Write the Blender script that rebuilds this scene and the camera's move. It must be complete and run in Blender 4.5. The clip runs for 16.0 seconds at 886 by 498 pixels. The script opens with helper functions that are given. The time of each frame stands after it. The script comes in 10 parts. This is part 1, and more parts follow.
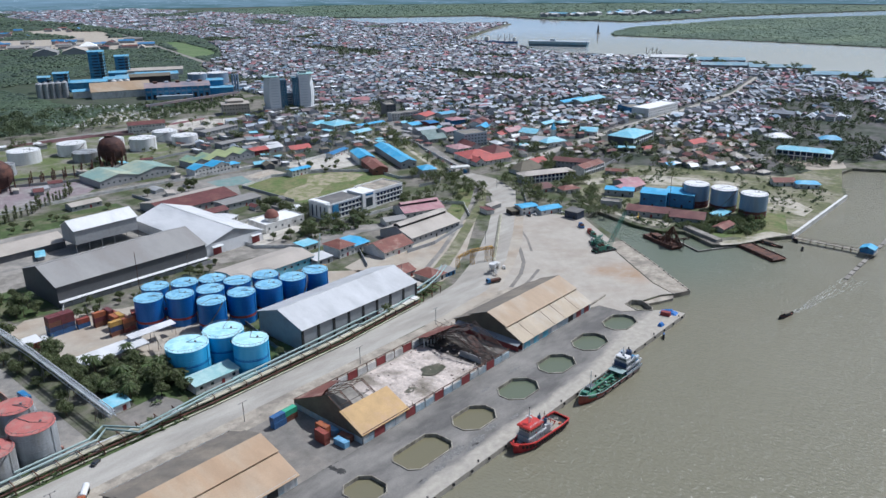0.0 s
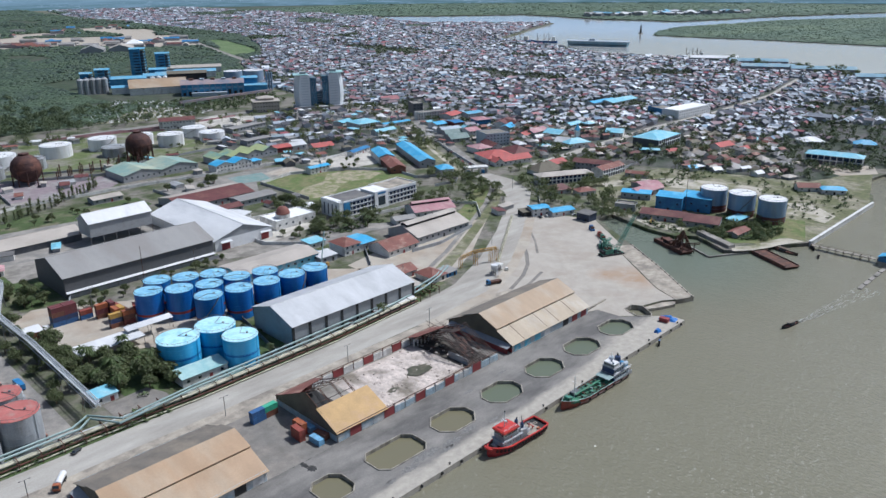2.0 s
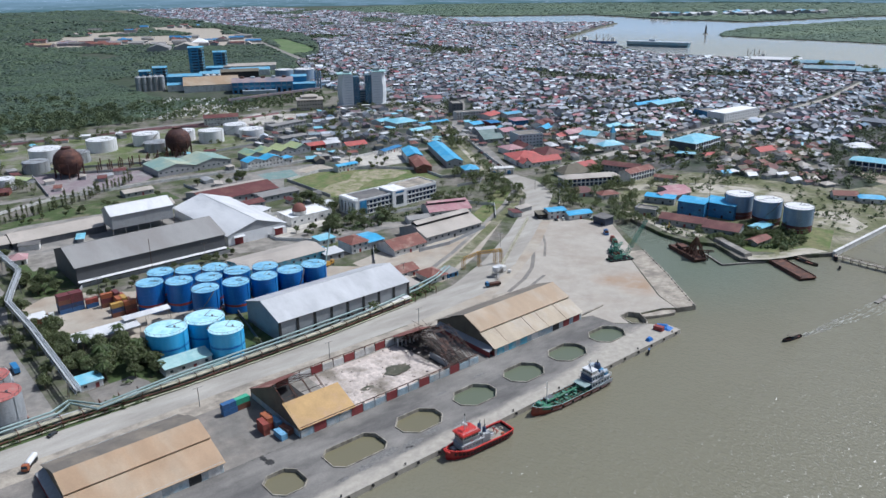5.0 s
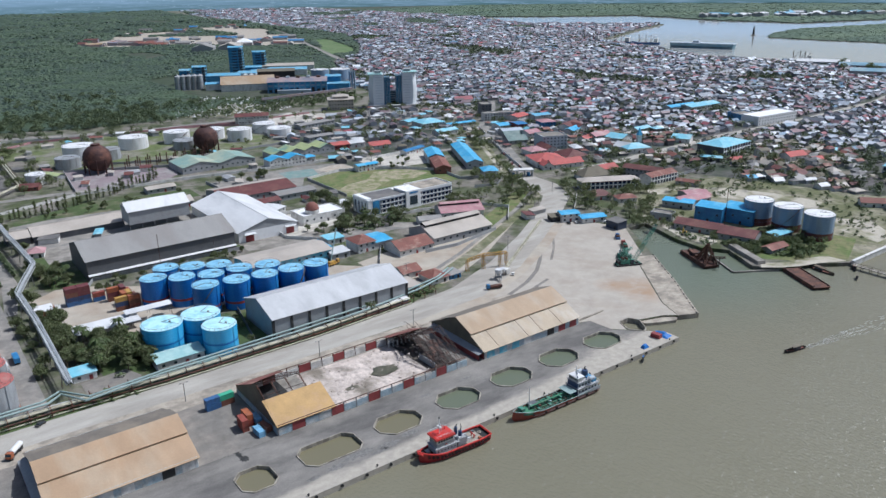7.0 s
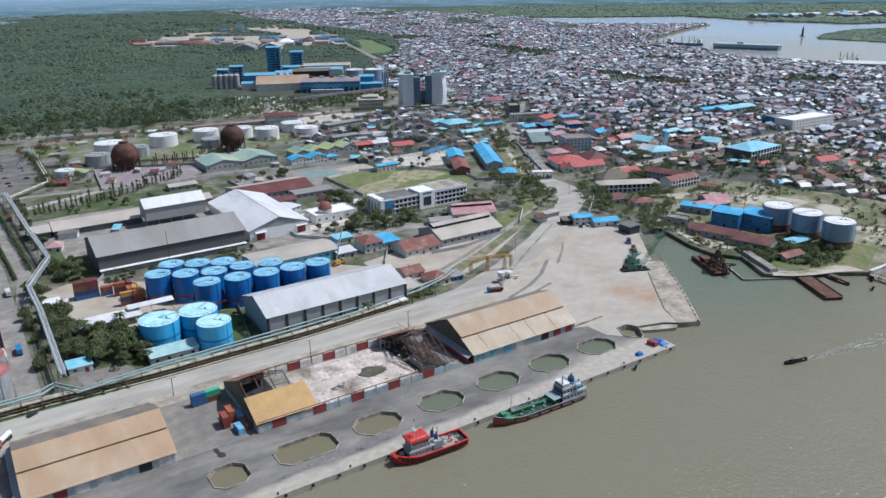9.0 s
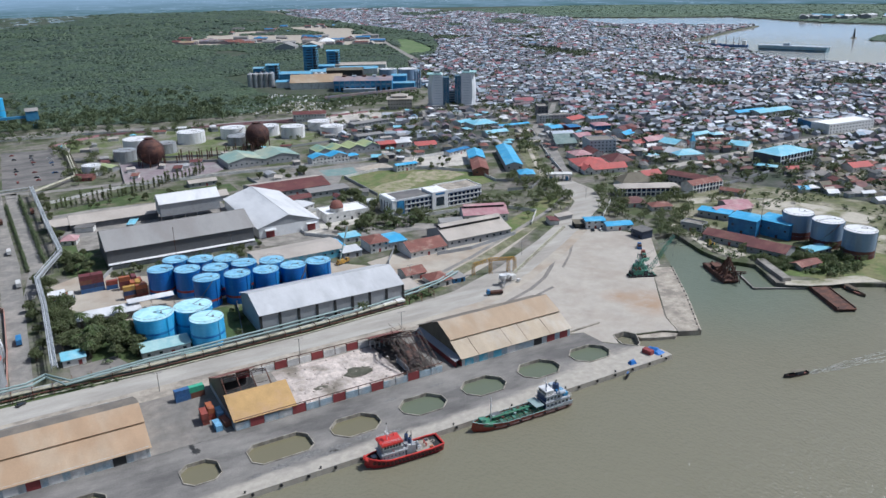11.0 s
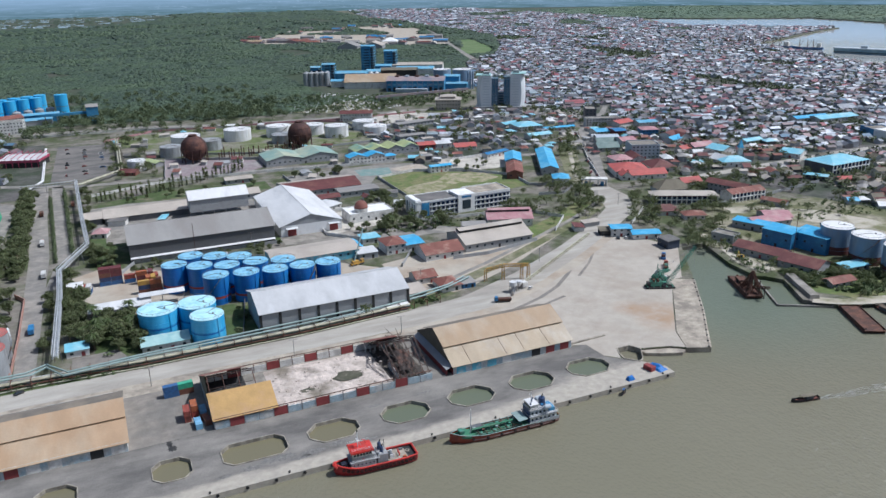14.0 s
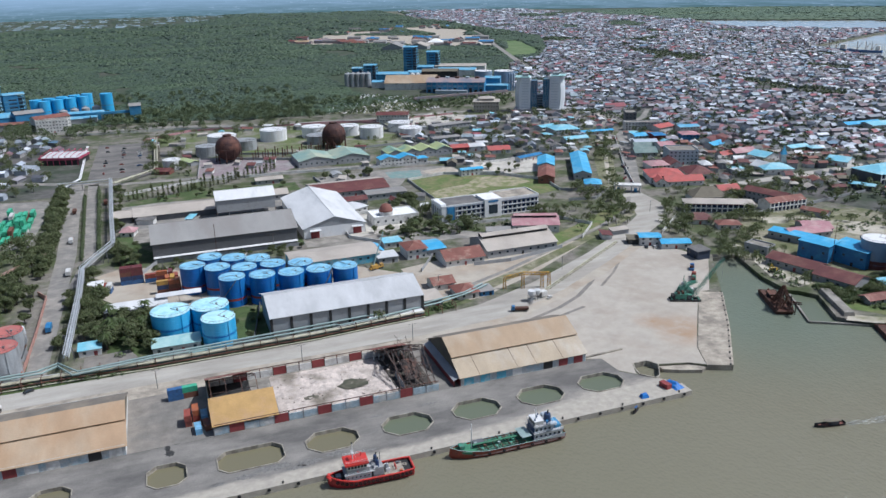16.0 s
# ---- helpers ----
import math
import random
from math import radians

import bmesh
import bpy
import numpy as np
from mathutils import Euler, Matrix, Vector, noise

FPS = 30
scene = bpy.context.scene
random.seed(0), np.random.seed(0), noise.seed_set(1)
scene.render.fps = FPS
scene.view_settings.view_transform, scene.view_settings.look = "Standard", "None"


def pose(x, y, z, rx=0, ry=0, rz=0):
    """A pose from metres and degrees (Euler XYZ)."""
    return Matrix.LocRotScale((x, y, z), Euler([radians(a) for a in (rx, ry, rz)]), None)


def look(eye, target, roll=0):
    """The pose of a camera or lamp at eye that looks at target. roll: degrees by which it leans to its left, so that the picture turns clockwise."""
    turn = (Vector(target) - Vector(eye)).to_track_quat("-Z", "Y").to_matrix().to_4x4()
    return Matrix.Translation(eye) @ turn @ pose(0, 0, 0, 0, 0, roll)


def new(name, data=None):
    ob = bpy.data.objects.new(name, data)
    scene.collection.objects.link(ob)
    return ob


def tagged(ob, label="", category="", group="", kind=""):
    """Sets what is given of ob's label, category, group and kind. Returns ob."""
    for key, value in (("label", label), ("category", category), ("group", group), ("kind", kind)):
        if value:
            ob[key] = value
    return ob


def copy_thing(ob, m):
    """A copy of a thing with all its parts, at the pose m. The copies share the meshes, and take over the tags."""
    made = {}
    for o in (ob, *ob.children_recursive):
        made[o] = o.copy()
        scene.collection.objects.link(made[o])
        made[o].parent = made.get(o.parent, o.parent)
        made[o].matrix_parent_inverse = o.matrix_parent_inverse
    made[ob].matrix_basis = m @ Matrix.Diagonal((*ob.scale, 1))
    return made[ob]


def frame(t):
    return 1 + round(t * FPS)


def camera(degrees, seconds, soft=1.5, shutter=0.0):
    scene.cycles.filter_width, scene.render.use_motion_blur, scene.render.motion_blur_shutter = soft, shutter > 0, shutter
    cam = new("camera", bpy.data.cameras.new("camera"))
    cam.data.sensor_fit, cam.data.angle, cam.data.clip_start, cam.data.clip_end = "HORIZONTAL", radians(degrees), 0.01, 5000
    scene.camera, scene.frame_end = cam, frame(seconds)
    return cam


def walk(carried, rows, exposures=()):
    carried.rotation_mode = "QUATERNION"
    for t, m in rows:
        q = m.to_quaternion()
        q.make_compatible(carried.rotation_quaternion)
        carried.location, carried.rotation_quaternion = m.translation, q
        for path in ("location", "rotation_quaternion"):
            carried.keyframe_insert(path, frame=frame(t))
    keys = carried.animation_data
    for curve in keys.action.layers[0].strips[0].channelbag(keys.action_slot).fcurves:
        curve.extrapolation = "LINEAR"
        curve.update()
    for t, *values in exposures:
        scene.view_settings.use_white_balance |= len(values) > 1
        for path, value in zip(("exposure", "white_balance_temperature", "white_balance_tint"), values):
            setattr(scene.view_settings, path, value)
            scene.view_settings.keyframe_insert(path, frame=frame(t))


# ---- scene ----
EXPOSURE = 0.0
cam = camera(59.72, 16.0)
PATH = [
    (0, (-364.47, -149.83, 170.00), (-152.03, 36.61, 69.46), -0.52),
    (1.5, (-350.96, -162.94, 170.24), (-147.42, 33.14, 69.60), -0.48),
    (2, (-346.41, -167.42, 170.01), (-145.69, 31.48, 69.27), -0.50),
    (3.5, (-332.66, -180.64, 170.27), (-141.47, 27.50, 69.63), -0.58),
    (4, (-327.79, -184.80, 170.11), (-139.65, 26.11, 69.50), -0.63),
    (6.5, (-301.49, -203.91, 169.12), (-130.00, 20.89, 68.86), -0.79),
    (7, (-296.28, -207.37, 169.11), (-128.43, 20.24, 69.01), -0.83),
    (8, (-285.66, -214.00, 168.95), (-124.73, 18.62, 69.00), -0.92),
    (9, (-274.81, -220.34, 168.98), (-121.34, 17.35, 69.23), -0.98),
    (11.5, (-245.43, -231.50, 167.53), (-110.63, 17.44, 68.23), -0.96),
    (12.5, (-234.54, -234.48, 167.44), (-107.82, 18.75, 68.37), -0.98),
    (13, (-229.09, -235.89, 167.28), (-106.00, 19.11, 68.16), -0.99),
    (14, (-218.33, -238.47, 167.19), (-103.25, 20.31, 68.25), -1.02),
    (14.5, (-212.87, -238.95, 166.92), (-102.25, 21.84, 68.18), -1.03),
    (15, (-207.63, -238.87, 166.74), (-100.87, 23.58, 68.12), -1.03),
    (15.5, (-203.27, -238.17, 166.92), (-100.94, 26.07, 68.41), -1.04),
    (16, (-199.57, -236.57, 167.10), (-101.42, 29.30, 68.72), -1.08),
]
walk(cam, [(t, look(eye, target, roll)) for t, eye, target, roll in PATH], [(0.0, EXPOSURE, 5590, 10), (16.0, EXPOSURE, 5650, 10)])

# ---- world, sun ----
SUN_EL, SUN_AZ = 57.0, -20.0      # degrees; azimuth from +x towards +y
world = bpy.data.worlds.new("world")
scene.world = world
world.use_nodes = True
wn = world.node_tree.nodes
sky = wn.new("ShaderNodeTexSky")
sky.sky_type, sky.sun_disc = "NISHITA", False
sky.sun_elevation, sky.sun_rotation = radians(SUN_EL), radians(90 - SUN_AZ)
sky.air_density, sky.dust_density = 1.2, 3.0
wn["Background"].inputs["Strength"].default_value = 0.075
world.node_tree.links.new(sky.outputs[0], wn["Background"].inputs["Color"])
sun = new("sun", bpy.data.lights.new("sun", "SUN"))
sun.data.energy, sun.data.angle, sun.data.color = 4.0, radians(0.53), (1.0, 0.95, 0.88)
sd = Vector((math.cos(radians(SUN_AZ)) * math.cos(radians(SUN_EL)), math.sin(radians(SUN_AZ)) * math.cos(radians(SUN_EL)), math.sin(radians(SUN_EL))))
sun.matrix_world = look(sd * 600, (0, 0, 0))

# ---- materials ----


def node(nt, kind, **inputs):
    n = nt.nodes.new(kind)
    for k, v in inputs.items():
        n.inputs[k.replace("_", " ")].default_value = v
    return n


def mixed(nt, fac, a, b, mode="MIX"):
    """A colour mix; a and b are sockets or colours, fac a socket or number."""
    n = nt.nodes.new("ShaderNodeMix")
    n.data_type, n.blend_type = "RGBA", mode
    for sock, v in ((n.inputs[0], fac), (n.inputs[6], a), (n.inputs[7], b)):
        if isinstance(v, bpy.types.NodeSocket):
            nt.links.new(v, sock)
        elif isinstance(v, (int, float)):
            sock.default_value = v
        else:
            sock.default_value = (*v[:3], 1)
    return n.outputs[2]


def ramp(nt, fac, stops, constant=False):
    n = nt.nodes.new("ShaderNodeValToRGB")
    r = n.color_ramp
    r.interpolation = "CONSTANT" if constant else "LINEAR"
    while len(r.elements) < len(stops):
        r.elements.new(0.5)
    for e, (p, c) in zip(r.elements, stops):
        e.position = p
        e.color = (*c, 1) if hasattr(c, "__len__") else (c, c, c, 1)
    nt.links.new(fac, n.inputs[0])
    return n.outputs[0]


def noise_fac(nt, where, scale, detail=4, rough=0.55, stretch=None):
    if stretch:
        m = node(nt, "ShaderNodeMapping", Scale=stretch)
        nt.links.new(where, m.inputs["Vector"])
        where = m.outputs[0]
    n = node(nt, "ShaderNodeTexNoise", Scale=scale, Detail=detail, Roughness=rough)
    nt.links.new(where, n.inputs["Vector"])
    return n.outputs[0]


def surface(name, colour, rough=0.7, metal=0.0, vary=0.35, size=6.0, second=None, cover=0.5, patch=25.0, stretch=None, bump=0.15, grain=0.6, palette=None, own=False):
    """colour: base; vary: how far fine noise lightens and darkens it; second: a colour of stains or wear in patches;
    palette: colours of which each loose piece takes one; own: each object a little lighter or darker."""
    m = bpy.data.materials.new(name)
    m.use_nodes = True
    nt = m.node_tree
    b = nt.nodes["Principled BSDF"]
    geo = nt.nodes.new("ShaderNodeNewGeometry")
    pos = geo.outputs["Position"]
    if palette:
        steps = [(i / len(palette), c) for i, c in enumerate(palette)]
        col = ramp(nt, geo.outputs["Random Per Island"], steps, True)
    else:
        col = mixed(nt, 0, colour, colour)
    if second:
        f = ramp(nt, noise_fac(nt, pos, 1 / patch, 6, 0.62, stretch), [(max(0, 0.62 - cover * 0.4), 0.0), (min(1, 0.72 - cover * 0.25), 1.0)])
        col = mixed(nt, f, col, second)
    f = noise_fac(nt, pos, 1 / size, 5, 0.6, stretch)
    lo, hi = 1 - vary, 1 + vary * 0.6
    col = mixed(nt, 1.0, col, ramp(nt, f, [(0.25, lo), (0.75, hi)]), "MULTIPLY")
    g = noise_fac(nt, pos, 1 / grain, 3, 0.6)
    col = mixed(nt, 1.0, col, ramp(nt, g, [(0.3, 1 - vary * 0.5), (0.7, 1 + vary * 0.3)]), "MULTIPLY")
    if own:
        info = nt.nodes.new("ShaderNodeObjectInfo")
        col = mixed(nt, 1.0, col, ramp(nt, info.outputs["Random"], [(0, 0.75), (1, 1.2)]), "MULTIPLY")
    nt.links.new(col, b.inputs["Base Color"])
    b.inputs["Roughness"].default_value, b.inputs["Metallic"].default_value = rough, metal
    if bump:
        bp = node(nt, "ShaderNodeBump", Strength=bump, Distance=0.15)
        nt.links.new(g, bp.inputs["Height"])
        nt.links.new(bp.outputs[0], b.inputs["Normal"])
    return m


WATER_Z = -2.4


def water_mat(name, deep, shallow, rough, chop, scale, calm=None):
    """calm: place and reach (x, y, near, far) of greener sheltered water."""
    m = bpy.data.materials.new(name)
    m.use_nodes = True
    nt = m.node_tree
    b = nt.nodes["Principled BSDF"]
    geo = nt.nodes.new("ShaderNodeNewGeometry")
    pos = geo.outputs["Position"]
    f = noise_fac(nt, pos, 0.006, 5, 0.6, (1, 0.45, 1))
    col = mixed(nt, f, deep, shallow)
    if calm:
        d = nt.nodes.new("ShaderNodeVectorMath")
        d.operation = "DISTANCE"
        nt.links.new(pos, d.inputs[0])
        d.inputs[1].default_value = (*calm[:2], WATER_Z)
        q = nt.nodes.new("ShaderNodeMapRange")
        q.interpolation_type = "SMOOTHSTEP"
        q.inputs[1].default_value, q.inputs[2].default_value = calm[2], calm[3]
        q.inputs[3].default_value, q.inputs[4].default_value = 0.85, 0.0
        nt.links.new(d.outputs["Value"], q.inputs[0])
        col = mixed(nt, q.outputs[0], col, (0.145, 0.175, 0.135))
    nt.links.new(col, b.inputs["Base Color"])
    b.inputs["Roughness"].default_value = 1.0
    b.inputs["Specular IOR Level"].default_value = 0.0
    b.inputs["Coat Weight"].default_value = 1.0
    b.inputs["Coat Roughness"].default_value = rough
    b.inputs["Coat IOR"].default_value = 1.33
    big = noise_fac(nt, pos, scale, 3, 0.6, (1, 0.6, 1))
    small = noise_fac(nt, pos, scale * 4.2, 2, 0.55, (1, 0.7, 1))
    b1 = node(nt, "ShaderNodeBump", Strength=chop, Distance=0.85)
    b2 = node(nt, "ShaderNodeBump", Strength=chop, Distance=1.1)
    nt.links.new(big, b1.inputs["Height"])
    nt.links.new(small, b2.inputs["Height"])
    nt.links.new(b1.outputs[0], b2.inputs["Normal"])
    nt.links.new(b2.outputs[0], b.inputs["Coat Normal"])
    return m


def glass_mat(name, colour):
    m = bpy.data.materials.new(name)
    m.use_nodes = True
    b = m.node_tree.nodes["Principled BSDF"]
    b.inputs["Base Color"].default_value = (*colour, 1)
    b.inputs["Roughness"].default_value = 0.08
    b.inputs["Specular IOR Level"].default_value = 0.8
    return m


# Greys lean to blue: zinc sheet, with the town's haze tinted in.
ROOFS = [(0.33, 0.37, 0.42), (0.13, 0.135, 0.15), (0.19, 0.125, 0.13), (0.42, 0.46, 0.51), (0.085, 0.09, 0.10), (0.24, 0.26, 0.29), (0.215, 0.12, 0.13),
         (0.38, 0.42, 0.47), (0.075, 0.078, 0.088), (0.70, 0.73, 0.77), (0.16, 0.13, 0.13), (0.235, 0.10, 0.115), (0.11, 0.115, 0.13), (0.40, 0.43, 0.47), (0.20, 0.19, 0.20),
         (0.12, 0.21, 0.30), (0.25, 0.27, 0.30), (0.16, 0.105, 0.115), (0.19, 0.135, 0.145), (0.15, 0.16, 0.18), (0.33, 0.31, 0.33), (0.29, 0.32, 0.36), (0.14, 0.115, 0.115),
         (0.52, 0.56, 0.61), (0.29, 0.085, 0.095), (0.12, 0.13, 0.145), (0.30, 0.36, 0.39), (0.64, 0.66, 0.69)]
WALLS = [(0.52, 0.53, 0.55), (0.26, 0.25, 0.25), (0.50, 0.51, 0.54), (0.17, 0.17, 0.18), (0.40, 0.44, 0.50), (0.36, 0.35, 0.34), (0.60, 0.60, 0.61)]

M = {}
M["ground"] = surface("ground_soil", (0.215, 0.195, 0.165), 0.95, second=(0.07, 0.088, 0.032), cover=0.55, patch=26, size=6, vary=0.5)
M["town_ground"] = surface("town_ground", (0.13, 0.12, 0.115), 0.95, second=(0.045, 0.06, 0.035), cover=0.55, patch=35, size=8, vary=0.4)
M["forest_floor"] = surface("forest_floor", (0.046, 0.068, 0.034), 0.95, second=(0.082, 0.086, 0.062), cover=0.45, patch=80, size=14, vary=0.5)
M["grass"] = surface("grass", (0.066, 0.10, 0.03), 0.95, second=(0.19, 0.17, 0.11), cover=0.3, patch=22, size=5, vary=0.4)
M["field_grass"] = surface("field_grass", (0.10, 0.165, 0.055), 0.9, second=(0.14, 0.19, 0.08), cover=0.5, patch=60, size=15, vary=0.3)
M["tan_roof"] = surface("tan_sheet_roof", (0.36, 0.26, 0.19), 0.6, vary=0.2, second=(0.26, 0.17, 0.12), cover=0.4, patch=14, size=4)
M["dusty_roof"] = surface("dusty_pink_sheet_roof", (0.34, 0.26, 0.25), 0.6, vary=0.2, second=(0.20, 0.20, 0.24), cover=0.5, patch=16, size=4)
M["lawn"] = surface("lawn", (0.115, 0.16, 0.045), 0.95, second=(0.19, 0.185, 0.085), cover=0.5, patch=14, size=4, vary=0.35)
M["scrub"] = surface("scrub_ground", (0.14, 0.148, 0.068), 0.95, second=(0.30, 0.275, 0.20), cover=0.45, patch=24, size=5, vary=0.45)
M["sand"] = surface("sandy_yard", (0.42, 0.375, 0.31), 0.95, second=(0.36, 0.295, 0.225), cover=0.4, patch=45, size=9, vary=0.18)
M["pale_concrete"] = surface("pale_concrete", (0.31, 0.285, 0.25), 0.9, second=(0.19, 0.175, 0.15), cover=0.5, patch=12, size=4, vary=0.25)
M["road"] = surface("dusty_road", (0.41, 0.385, 0.34), 0.95, second=(0.33, 0.305, 0.265), cover=0.45, patch=18, size=5, vary=0.2, stretch=(0.25, 1, 1))
M["street"] = surface("street_asphalt", (0.22, 0.208, 0.19), 0.95, second=(0.32, 0.295, 0.26), cover=0.4, patch=15, size=5, vary=0.25)
M["asphalt"] = surface("quay_asphalt", (0.118, 0.112, 0.105), 0.92, second=(0.205, 0.19, 0.172), cover=0.5, patch=20, size=6, vary=0.3, stretch=(0.5, 1, 1))
M["quay_concrete"] = surface("quay_concrete", (0.42, 0.38, 0.315), 0.92, second=(0.22, 0.21, 0.19), cover=0.45, patch=9, size=3, vary=0.35)
M["curb"] = surface("pool_curb_concrete", (0.40, 0.365, 0.30), 0.9, second=(0.19, 0.17, 0.14), cover=0.45, patch=3, size=1.5, vary=0.35)
M["river"] = water_mat("river_water", (0.162, 0.153, 0.101), (0.212, 0.198, 0.146), 0.21, 1.0, 0.18, (96, 74, 25, 120))
# Base colour raised to carry the sky's sheen on calm water.
M["far_river"] = water_mat("sky_pale_water", (0.42, 0.43, 0.41), (0.47, 0.48, 0.46), 0.06, 0.05, 0.1)
M["pool_water"] = water_mat("pool_water", (0.115, 0.135, 0.09), (0.15, 0.165, 0.115), 0.12, 0.12, 0.5)
M["brown_pool_water"] = water_mat("brown_pool_water", (0.155, 0.142, 0.088), (0.185, 0.168, 0.108), 0.12, 0.12, 0.5)
M["tan_roof"] = surface("tan_sheet_roof", (0.37, 0.265, 0.165), 0.6, second=(0.41, 0.33, 0.24), cover=0.35, patch=18, size=7, vary=0.15, stretch=(1, 0.25, 1))
M["tan_roof_b"] = surface("bleached_sheet_roof", (0.40, 0.32, 0.22), 0.6, second=(0.43, 0.375, 0.30), cover=0.4, patch=16, size=7, vary=0.18, stretch=(1, 0.3, 1))
M["ochre_roof"] = surface("ochre_sheet_roof", (0.46, 0.285, 0.10), 0.6, second=(0.40, 0.25, 0.12), cover=0.3, patch=8, size=4, vary=0.2)
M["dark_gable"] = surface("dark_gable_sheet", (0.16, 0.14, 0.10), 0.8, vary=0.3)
M["shed_wall"] = surface("faded_blue_wall", (0.36, 0.45, 0.50), 0.8, second=(0.50, 0.50, 0.48), cover=0.5, patch=5, size=2, vary=0.3)
M["red_paint"] = surface("dark_red_paint", (0.26, 0.05, 0.05), 0.7, vary=0.35)
M["teal_paint"] = surface("teal_paint", (0.13, 0.42, 0.55), 0.7, second=(0.4, 0.5, 0.52), cover=0.3, patch=4, vary=0.3)
M["white_wall"] = surface("white_plaster", (0.68, 0.67, 0.64), 0.85, second=(0.45, 0.43, 0.40), cover=0.3, patch=6, size=2, vary=0.2)
M["white_roof"] = surface("white_sheet_roof", (0.68, 0.68, 0.675), 0.5, second=(0.55, 0.555, 0.555), cover=0.4, patch=16, size=6, vary=0.1, stretch=(1, 0.3, 1))
M["silver_roof"] = surface("dull_zinc_sheet_roof", (0.53, 0.535, 0.54), 0.5, second=(0.45, 0.455, 0.46), cover=0.4, patch=14, size=6, vary=0.12, stretch=(1, 0.3, 1))
M["grey_roof"] = surface("grey_sheet_roof", (0.30, 0.29, 0.275), 0.6, second=(0.24, 0.225, 0.21), cover=0.4, patch=14, size=7, vary=0.15, stretch=(1, 0.25, 1))
M["grey_wall"] = surface("grey_sheet_wall", (0.115, 0.12, 0.13), 0.7, second=(0.14, 0.14, 0.145), cover=0.3, patch=6, vary=0.2)
M["mid_grey_wall"] = surface("mid_grey_sheet_wall", (0.125, 0.127, 0.132), 0.7, second=(0.10, 0.10, 0.10), cover=0.4, patch=6, vary=0.2)
M["panel_wall"] = surface("pale_grey_panel", (0.36, 0.37, 0.38), 0.7, second=(0.28, 0.28, 0.28), cover=0.4, patch=6, vary=0.2)
M["dark"] = surface("dark_opening", (0.035, 0.035, 0.035), 0.9, vary=0.3)
M["steel"] = surface("grey_steel", (0.28, 0.29, 0.30), 0.5, 0.6, vary=0.3, second=(0.2, 0.12, 0.08), cover=0.3, patch=3, size=1)
M["rust"] = surface("rusty_steel", (0.16, 0.075, 0.05), 0.85, 0.2, vary=0.45, second=(0.09, 0.05, 0.04), cover=0.5, patch=4, size=1.5)
M["sphere_rust"] = surface("dark_red_oxide_steel", (0.075, 0.036, 0.032), 0.8, 0.1, vary=0.45, second=(0.14, 0.06, 0.042), cover=0.35, patch=7, size=3)
M["tank_blue"] = surface("deep_blue_tank_paint", (0.015, 0.14, 0.46), 0.45, vary=0.18, second=(0.03, 0.20, 0.50), cover=0.4, patch=9, size=4, stretch=(1, 1, 0.2))
M["tank_light"] = surface("sky_blue_tank_paint", (0.06, 0.41, 0.74), 0.4, vary=0.12, second=(0.11, 0.46, 0.74), cover=0.4, patch=8, size=4, stretch=(1, 1, 0.2))
M["tank_top"] = surface("pale_blue_tank_top", (0.30, 0.58, 0.74), 0.5, vary=0.15, second=(0.16, 0.40, 0.60), cover=0.45, patch=4, size=1.5)
M["tank_top_light"] = surface("bleached_tank_top", (0.52, 0.80, 0.86), 0.5, vary=0.12, second=(0.34, 0.64, 0.76), cover=0.4, patch=4, size=1.5)
M["tank_band"] = surface("red_band_paint", (0.34, 0.06, 0.05), 0.6, vary=0.25)
M["tank_white"] = surface("white_tank_paint", (0.76, 0.76, 0.76), 0.5, vary=0.1, second=(0.62, 0.61, 0.59), cover=0.3, patch=7, size=3, stretch=(1, 1, 0.2))
M["tank_grey"] = surface("grey_tank_paint", (0.36, 0.375, 0.39), 0.5, vary=0.2, second=(0.24, 0.235, 0.225), cover=0.4, patch=7, size=3, stretch=(1, 1, 0.2))
M["tank_bluegrey"] = surface("blue_grey_tank_paint", (0.22, 0.32, 0.45), 0.5, vary=0.15, second=(0.27, 0.34, 0.42), cover=0.4, patch=7, size=3, stretch=(1, 1, 0.2))
M["teal_sheet"] = surface("pale_teal_sheet", (0.30, 0.50, 0.50), 0.55, vary=0.15, second=(0.38, 0.54, 0.52), cover=0.4, patch=6)
M["dirt_lane"] = surface("brown_grey_dirt", (0.20, 0.187, 0.168), 0.95, second=(0.25, 0.225, 0.195), cover=0.5, patch=18, size=5, vary=0.3)
M["white_plot"] = surface("bleached_paving", (0.52, 0.49, 0.43), 0.9, second=(0.38, 0.35, 0.30), cover=0.4, patch=12, size=4, vary=0.2)
M["bare_sand"] = surface("bare_pale_sand", (0.47, 0.43, 0.35), 0.95, second=(0.17, 0.17, 0.085), cover=0.35, patch=16, size=4, vary=0.25)
# Island foliage is lightened in colour to carry the haze of distance.
M["island_leaf"] = surface("hazy_island_leaves", (0.09, 0.13, 0.07), 0.8, vary=0.25, size=25, second=(0.115, 0.165, 0.095), cover=0.4, patch=160, stretch=(0.4, 1, 1), palette=[(0.078, 0.125, 0.08), (0.084, 0.132, 0.085), (0.074, 0.118, 0.078), (0.09, 0.138, 0.088)])
M["salmon"] = surface("salmon_plaster", (0.46, 0.25, 0.20), 0.85, vary=0.25, second=(0.36, 0.24, 0.2), cover=0.4, patch=4)
M["tank_red_top"] = surface("red_tank_top", (0.45, 0.145, 0.125), 0.7, vary=0.2, second=(0.40, 0.22, 0.19), cover=0.3, patch=5)
